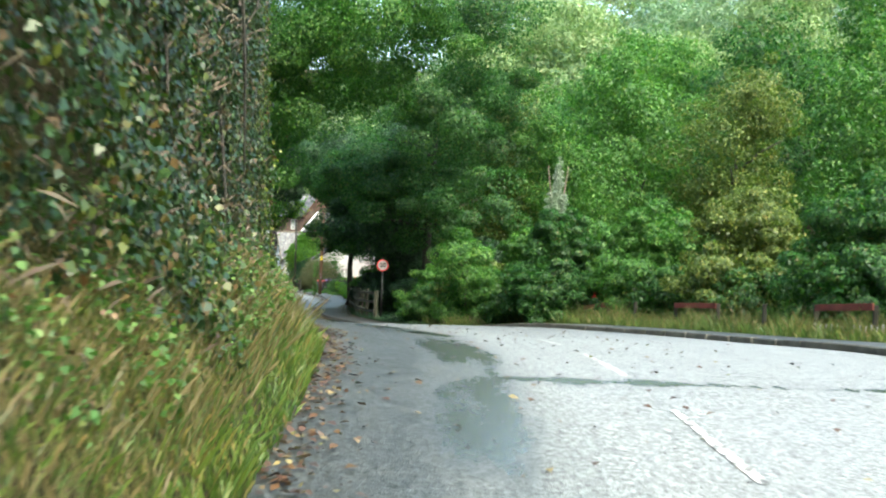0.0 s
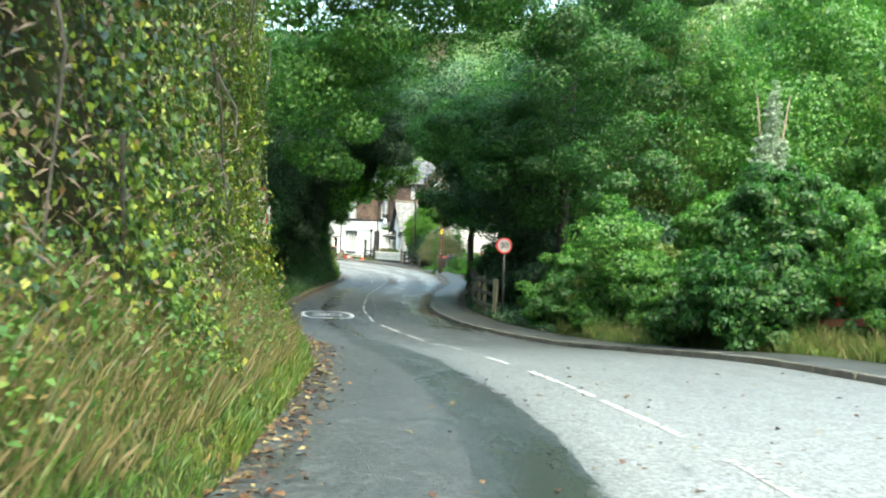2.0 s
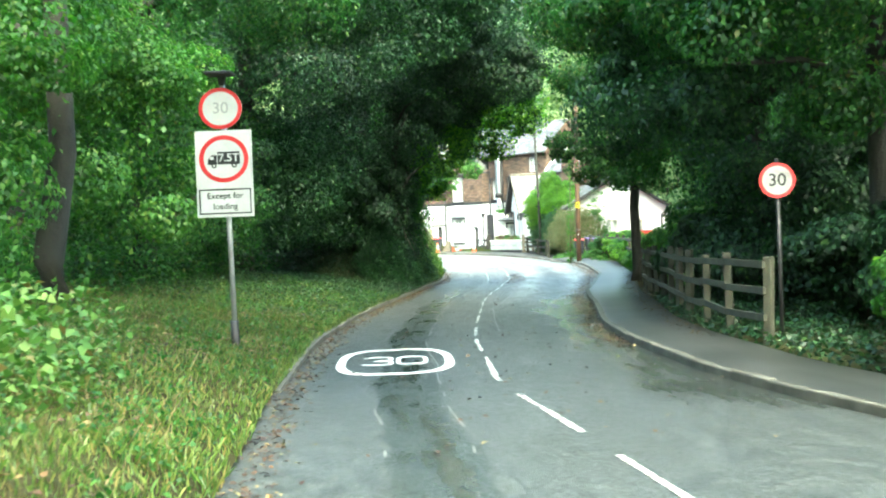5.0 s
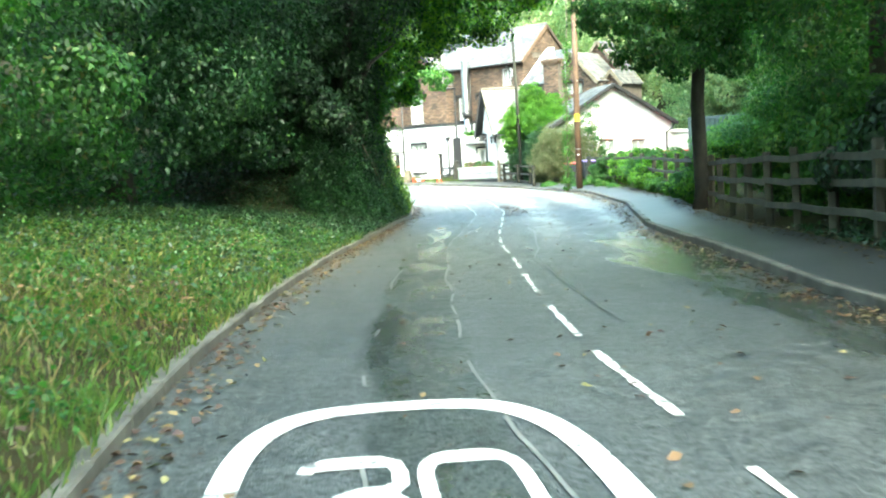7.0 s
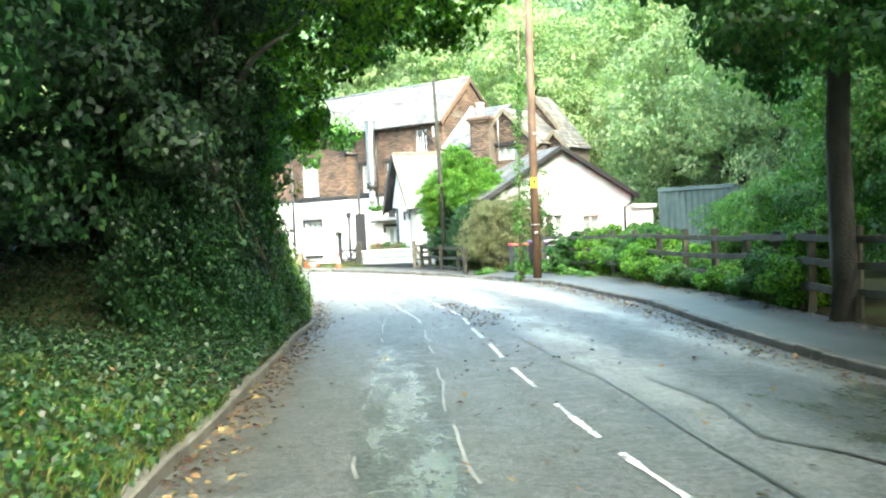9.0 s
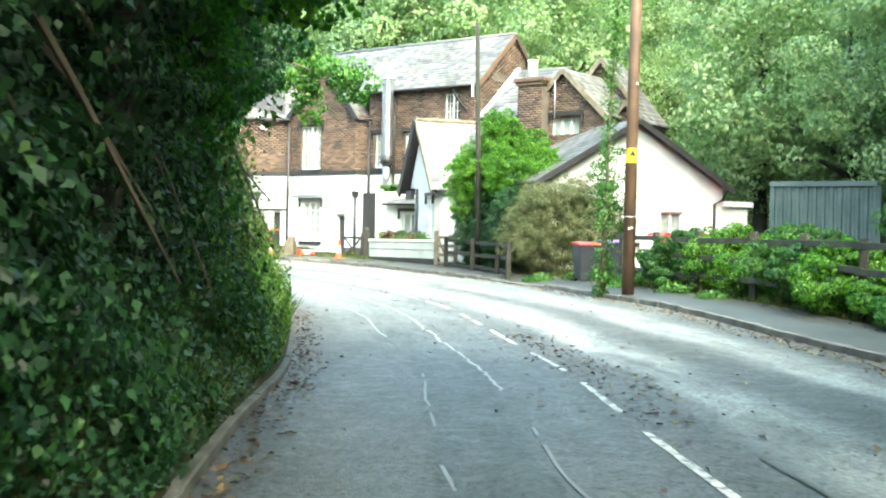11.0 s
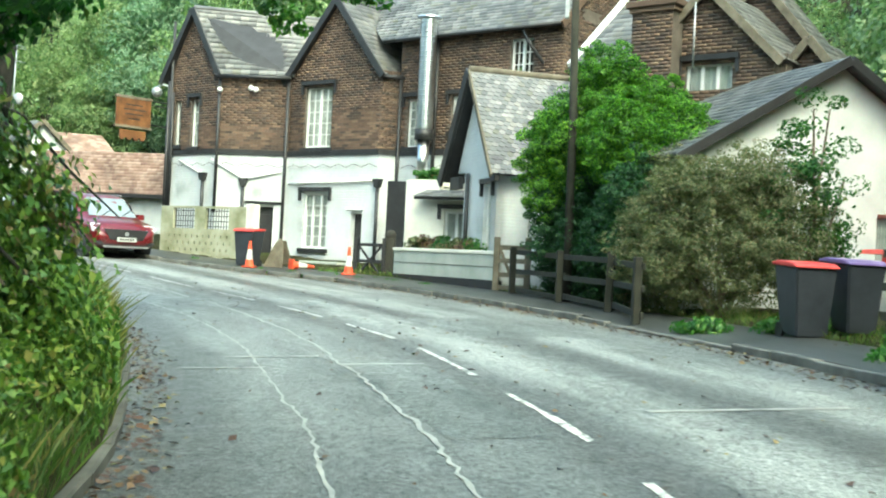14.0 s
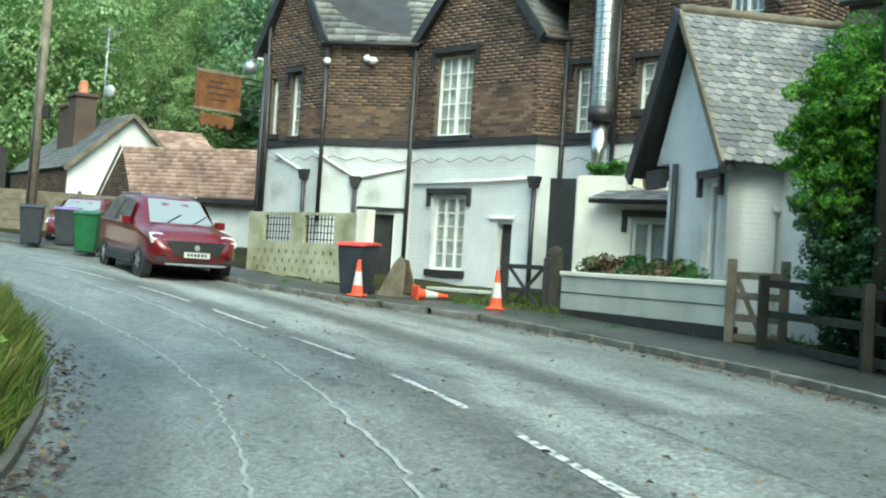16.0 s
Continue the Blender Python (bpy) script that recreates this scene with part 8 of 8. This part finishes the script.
# silver-leaved shrub and pale willow in the hedge
shrub("silver_shrub", [(5.4, 46.65, 4.3, .34, .34, .6), (5.44, 46.65, 5.0, .16, .16, .7)], 5200, .045, M_SILVER, "silvery-leaved shrub standing above the hedge", 600, 60, .16, .5)
shrub("pale_shrub", [(2.63, 52.98, 2.55, 1.2, 1.1, 1.1), (3.36, 52.91, 1.56, 1.3, 1.0, 1.2), (2.46, 53.55, 1.14, 1.2, 1.0, 0.9)], 15000, .09, M_LEAFL, "pale yellow-green shrub in the hedge", 601, stems=False)

# ---------------------------------------------------------------- the overgrown bank along the kerb
bk = thing("overgrown_bank", Matrix.Translation((-16.5, 92, gz(-16.5, 92))), "kerbside bank overgrown with ivy, nettles and brambles", "bank")
r = np.random.default_rng(31)
n = 110000
s_ = r.uniform(112.5, 132.5, n)
top_ = np.interp(s_, [112.5, 115, 122, 127, 130, 132.5], [1.2, 4.2, 4.6, 4.2, 3.0, .8])
h_ = r.uniform(0, 1, n) * top_
d_ = np.interp(h_, [0, .4, 1, 2, 3, 4.2], [.28, .5, .85, 1.2, 1.45, 1.7]) + np.interp(s_, [112.5, 115], [.6, 0])
l_ = edge_left(s_) - d_ + .22 * np.sin(s_ * 1.1 + h_) + .15 * np.sin(s_ * 2.9 - h_ * 2) + .12 * np.sin(s_ * 6.7 + h_ * 5) + r.normal(0, .13, n)
pts_ = road_xyz(s_, np.minimum(l_, edge_left(s_) - .08))
pts_[:, 2] += h_ + .15
outw = road_xyz(s_, l_ + 1) - road_xyz(s_, l_)
outw[:, 2] = .5
v, f = leaf_arrays(pts_, outw + r.normal(0, .5, pts_.shape), r.uniform(.035, .09, n), r, wide=.75)
# short of s 121 darker leaves, the shade under the trees put into colour
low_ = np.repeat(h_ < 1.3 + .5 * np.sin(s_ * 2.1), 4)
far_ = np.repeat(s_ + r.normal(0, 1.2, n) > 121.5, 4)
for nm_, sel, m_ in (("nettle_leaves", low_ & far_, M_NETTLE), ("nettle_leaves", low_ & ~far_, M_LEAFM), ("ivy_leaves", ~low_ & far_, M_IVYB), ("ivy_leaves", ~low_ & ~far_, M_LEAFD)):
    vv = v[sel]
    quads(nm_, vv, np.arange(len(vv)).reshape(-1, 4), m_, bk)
for k in range(14):
    rr = random.Random(700 + k)
    s0 = rr.uniform(114, 130)
    bm = bmesh.new()
    a = Vector(road_xyz(s0, float(edge_left(s0)) - rr.uniform(.9, 1.5)))
    b = Vector(road_xyz(s0 + rr.uniform(.5, 2.5), float(edge_left(s0)) - rr.uniform(.2, .8)))
    hh = float(np.interp(s0, [114, 124, 130, 137], [3.0, 2.6, 1.7, .8]))
    a.z += hh
    b.z += hh * rr.uniform(.3, .8)
    tube(bm, [a, a.lerp(b, .5) + Vector((0, 0, rr.uniform(.0, .4))), b], [.03, .022, .008], 5)
    part("branch", bm, M_TWIG, bk)
for k, (s0, d0, z0, s1, d1, z1, r0) in enumerate([(129.4, 1.3, 2.5, 133.6, .15, .5, .03), (130.0, 1.4, 2.8, 134.2, .35, 1.15, .025), (131.0, 1.2, 2.2, 134.4, .15, 1.4, .018), (127.2, 1.2, 2.4, 131.4, .35, .75, .022), (132.2, 1.0, 1.7, 134.0, .05, .3, .015), (124.2, .85, 1.55, 125.0, .45, 1.3, .045)]):
    bm = bmesh.new()
    a, b = Vector(road_xyz(s0, float(edge_left(s0)) - d0)) + Vector((0, 0, z0)), Vector(road_xyz(s1, float(edge_left(s1)) - d1)) + Vector((0, 0, z1))
    tube(bm, [a, a.lerp(b, .35) + Vector((.1, 0, .12)), a.lerp(b, .7) + Vector((-.05, 0, .1)), b], [r0, r0 * .9, r0 * .7, r0 * .35], 6)
    part("fallen_branch", bm, M_TWIG if r0 > .04 else M_BARK, bk, "bare dark fallen branch")
# ivy-clad trunks leaning at the kerb
for k, (x, y, h, w) in enumerate([(-14.08, 82.64, 6.5, 0.45), (-14.71, 85.55, 6.5, 0.5), (-15.2, 87.49, 6, 0.5), (-15.5, 89.14, 4.6, 0.45)]):
    z = gz(x, y)
    th = thing("ivy_clad_tree", Matrix.Translation((x, y, z)), "leaning tree trunk clad in glossy ivy", "tree", "ivy-clad trunks")
    trunk_mesh("trunk", (x, y, z - .2), (x + .3, y, z + h), .17, th, 630 + k, 3, 1.2)
    # first two trunks in dark leaves, the rest light: shade and light as colour
    crown("ivy_leaves", [(x + .06 * q, y, z + .5 + q * h / 7, w * (1.15 - .05 * q), w * 1.2, h / 9) for q in range(7)], 9000, .085, M_LEAFD if k < 2 else M_LEAFL, th, 640 + k, 14, .5, .1)
# a branch of bright leaves hanging over the kerb
shrub("hanging_branch", [(-18.4, 108.0, 5.5, 1.1, 1.0, .75), (-17.8, 108.6, 5.7, .8, .8, .6), (-19.4, 107.4, 5.9, 1.0, 1.0, .8), (-18.8, 107.8, 4.9, .5, .5, .5), (-20.4, 106.6, 6.4, 1.2, 1.2, .9)], 7000, .12, M_LEAFL, "bright overhanging branch of lime-green leaves", 610, core=.0, stems=False)
hb = bpy.data.objects["hanging_branch"]
for k, (a, b) in enumerate([((-21.6, 104.6, 6.2), (-17.8, 108.6, 5.6)), ((-20.4, 106.2, 6.1), (-18.6, 107.9, 4.9)), ((-20, 106.4, 6.1), (-18.2, 108.9, 6.0))]):
    bm = bmesh.new()
    a, b = Vector(a), Vector(b)
    tube(bm, [a, a.lerp(b, .5) + Vector((0, 0, .2)), b], [.05, .03, .01], 6)
    part("limb", bm, M_TWIG, hb)
tree("bank_tree", (-21.6, 104.5), 8, .18, [(-21.4, 104.6, 6.6, 1.8, 1.8, 1.8), (-20.6, 106, 6.6, 1.0, 1.0, .8)], 15000, .13, M_LEAFL, "light green tree reaching over the road", 612, core=.1)
tree("bank_tree", (-17.3, 93.3), 7, .16, [(-16.9, 93.2, 4.4, 1.1, 1.7, 1.2), (-16.7, 95.2, 4.5, 1.0, 1.5, 1.1), (-16.2, 91.2, 4.0, .9, 1.5, 1.1), (-17.9, 97.6, 4.6, 1.1, 1.5, 1.2)], 52000, .075, M_LEAFM, "dark leafy tree hanging over the kerbside bank", 613, core=.2, lumps=30, lump=.28)
tree("bank_tree", (-19.2, 97), 9, .2, [(-19, 97, 6.2, 2.0, 2.6, 2.4), (-18.6, 94, 4.6, 1.4, 2.4, 2.2), (-20.4, 101, 4.6, 2.0, 2.2, 1.8)], 26000, .13, M_LEAF, "leafy young tree on the kerbside bank", 611, core=.1)

# ---------------------------------------------------------------- grass and litter


def blades(name, p, height, width, r_, material, lean=.35):
    n = len(p)
    a = r_.uniform(0, 2 * np.pi, n)
    side = np.stack([np.cos(a), np.sin(a), np.zeros(n)], -1)
    tip = np.stack([r_.normal(0, lean, n), r_.normal(0, lean, n), np.ones(n)], -1) * height[:, None]
    w = (width * r_.uniform(.6, 1.3, n))[:, None]
    v = np.stack([p - side * w, p + side * w, p + tip * .55 + side * w * .7 + [0, 0, .02], p + tip], 1).reshape(-1, 3)
    return quads(name, v, np.arange(4 * n).reshape(n, 4), material)


def verge_points(n, s0, s1, d0, d1, r_, side=-1, power=1.0):
    s = r_.uniform(s0, s1, n)
    d = d0 + (d1 - d0) * r_.random(n) ** power
    l = edge_left(s) - d if side < 0 else pave_back(s) + d
    q = road_xyz(s, l)
    z = q[:, 2] + bank_height(s, d) if side < 0 else ground_z(q[:, 0], q[:, 1])
    return np.stack([q[:, 0], q[:, 1], z - .02], -1), s


r = np.random.default_rng(41)
clump = lambda p: .6 + .8 * (.5 + .5 * np.sin(p[:, 0] * 3.1 + 1.7 * np.sin(p[:, 1] * 2.3))) * (.5 + .5 * np.sin(p[:, 1] * 4.3 + p[:, 0]))
for nm, n, s0, s1, d0, d1, h, w, m_, side in [
        ("grass_verge_near", 60000, 38, 77, .0, 1.0, .13, .004, M_GRASS, -1), ("dry_grass_near", 42000, 38, 76, .2, 1.25, .22, .0028, M_DRY, -1),
        ("grass_verge", 84000, 74, 109, .03, 5.5, .13, .006, M_GRASS, -1), ("dry_grass", 10000, 74, 98, .3, 5.0, .18, .004, M_DRY, -1),
        ("grass_bank", 22000, 116, 152, .1, 1.3, .16, .006, M_GRASS, -1), ("grass_bank_far", 46000, 126, 152, .05, 4.5, .22, .005, M_GRASS, -1), ("dry_bank_far", 30000, 132, 152, .25, 4.0, .3, .005, M_DRY, -1), ("olive_bank_far", 90000, 132, 150, .2, 2.6, .32, .006, M_OLIVEG, -1),
        ("grass_right", 46000, 40, 84, .02, 2.2, .36, .007, M_GRASS, 1), ("grass_hedge_foot", 16000, 40, 84, .2, 1.6, .42, .005, M_DRY, 1),
        ("grass_by_fence", 16000, 118, 152, .02, 1.6, .14, .006, M_GRASS, 1)]:
    p, s = verge_points(n, s0, s1, d0, d1, r, side)
    ob = blades(nm, p, h * clump(p) * r.uniform(.5, 1.3, n), w, r, m_)
    ob.name = "dry_grass" if m_ is M_DRY else "grass"
    tagged(ob, "tall olive-green grass over the kerbside bank" if m_ is M_OLIVEG else "long rough green grass on the verge" if m_ is M_GRASS else "dry straw-coloured grass stalks on the bank", "grass", kind="stuff")
# the ground ivy's leaves are darkened for the tree shade on the verge
for nm, n, s0, s1, d0, d1, sz, m_, hh in [("weeds", 60000, 76, 108, .1, 5.5, .045, M_LEAF, .13), ("ground_ivy", 80000, 97, 119, .02, 6.0, .05, M_LEAFD, .13), ("weeds", 46000, 38, 77, .25, 1.3, .04, M_LEAFW, .34), ("weeds", 9000, 38, 77, .3, 1.3, .03, M_FALLEN, .3), ("weeds", 36000, 120, 141, .2, 1.2, .05, M_NETTLE, .45), ("brambles", 16000, 78, 112, 4.2, 7.6, .11, M_LEAF, .9), ("brambles", 18000, 73, 87, 1.3, 6.5, .09, M_LEAFW, .9)]:
    p, s = verge_points(n, s0, s1, d0, d1, r)
    keepc = clump(p) > (.75 if nm == 'weeds' else 0)
    if nm == 'ground_ivy':
        keepc &= r.random(len(p)) < np.interp(s, [97, 112], [.05, 1])
    p = p[keepc]
    p[:, 2] += r.random(len(p)) ** 1.5 * hh + .04
    v, f = leaf_arrays(p, np.array([0, 0, 1.0]) + r.normal(0, .5, p.shape), sz * r.uniform(.6, 1.4, len(p)), r, wide=.8)
    ob = quads(nm, v, f, m_)
    tagged(ob, "low green weeds and ground ivy in the grass" if nm != "brambles" else "waist-high brambles under the trees", nm, kind="stuff")


def litter(n, s0, s1, f_, spread, size, r_, dz=.012):
    s = r_.uniform(s0, s1, n)
    l = f_(s) + r_.normal(0, 1, n) * spread
    p = road_xyz(s, l, dz)
    return p, s, l


# dark leaves added over the soil where the hollow lies in shade
p, s = verge_points(20000, 78.5, 104, .03, 4.5, r, 1)
p[:, 2] += r.random(len(p)) * .14 + .03
v, f = leaf_arrays(p, np.array([0, 0, 1.0]) + r.normal(0, .5, p.shape), .07 * r.uniform(.6, 1.4, len(p)), r, wide=.8)
tagged(quads("ground_ivy", v, f, M_LEAFD), "dark leaf cover added for the shaded hollow under the trees", "ground ivy", kind="stuff")
# dry stalks and twigs standing in the ivy
n = 9000
sv = r.uniform(38, 76.5, n)
hv = r.random(n) ** 1.2 * 5.0 + .3
qv = road_xyz(sv, edge_left(sv) - np.interp(hv, [0, .6, 1.2, 2.2, 4.5], [0.35, 0.6, 0.8, 0.9, 1.0]) + r.normal(-.05, .10, n))
qv[:, 2] += hv
tagged(blades("dry_stalks", qv, r.uniform(.03, .10, n), .0018, r, M_TWIG, .9), "thin dry stalks and twigs among the ivy", "dry stalks", kind="stuff")
LP_ = []
sv = r.uniform(74, 118, 9000)
dv = r.uniform(.2, 5.2, 9000)
qv = road_xyz(sv, edge_left(sv) - dv)
qv[:, 2] += bank_height(sv, dv) + r.uniform(.02, .10, 9000)
LP_.append(qv[np.sin(qv[:, 0] * 1.3 + 2 * np.sin(qv[:, 1] * .7)) > -.2])
for n, s0, s1, f_, sp, dz in [(4200, 40, 78, lambda s: edge_left(s) + .05, .17, .02), (4200, 78, 150, lambda s: edge_left(s) + .12, .13, .015), (2600, 92, 136, lambda s: kerb_right(s) - .22, .16, .015),
                              (900, 92, 136, lambda s: pave_back(s) - .1, .15, .125), (420, 40, 70, lambda s: 0 * s, 1.4, .012), (900, 84, 150, lambda s: .3 + 0 * s, 1.5, .012), (350, 118, 126, lambda s: .25 + 0 * s, .2, .012), (900, 136, 155, lambda s: kerb_right(s) - .12, .15, .015)]:
    p, s, l = litter(n, s0, s1, f_, sp, .06, r, dz)
    LP_.append(p)
p = np.concatenate(LP_)
v, f = leaf_arrays(p, np.array([0, 0, 1.0]) + r.normal(0, .22, p.shape), r.uniform(.03, .085, len(p)), r, wide=.7, droop=.1)
v[:, 2] = np.maximum(v[:, 2], np.repeat(p[:, 2], 4) - .008)
tagged(quads("fallen_leaves", v, f, M_FALLEN), "brown and yellow fallen leaves on wet tarmac", "fallen leaves", kind="stuff")
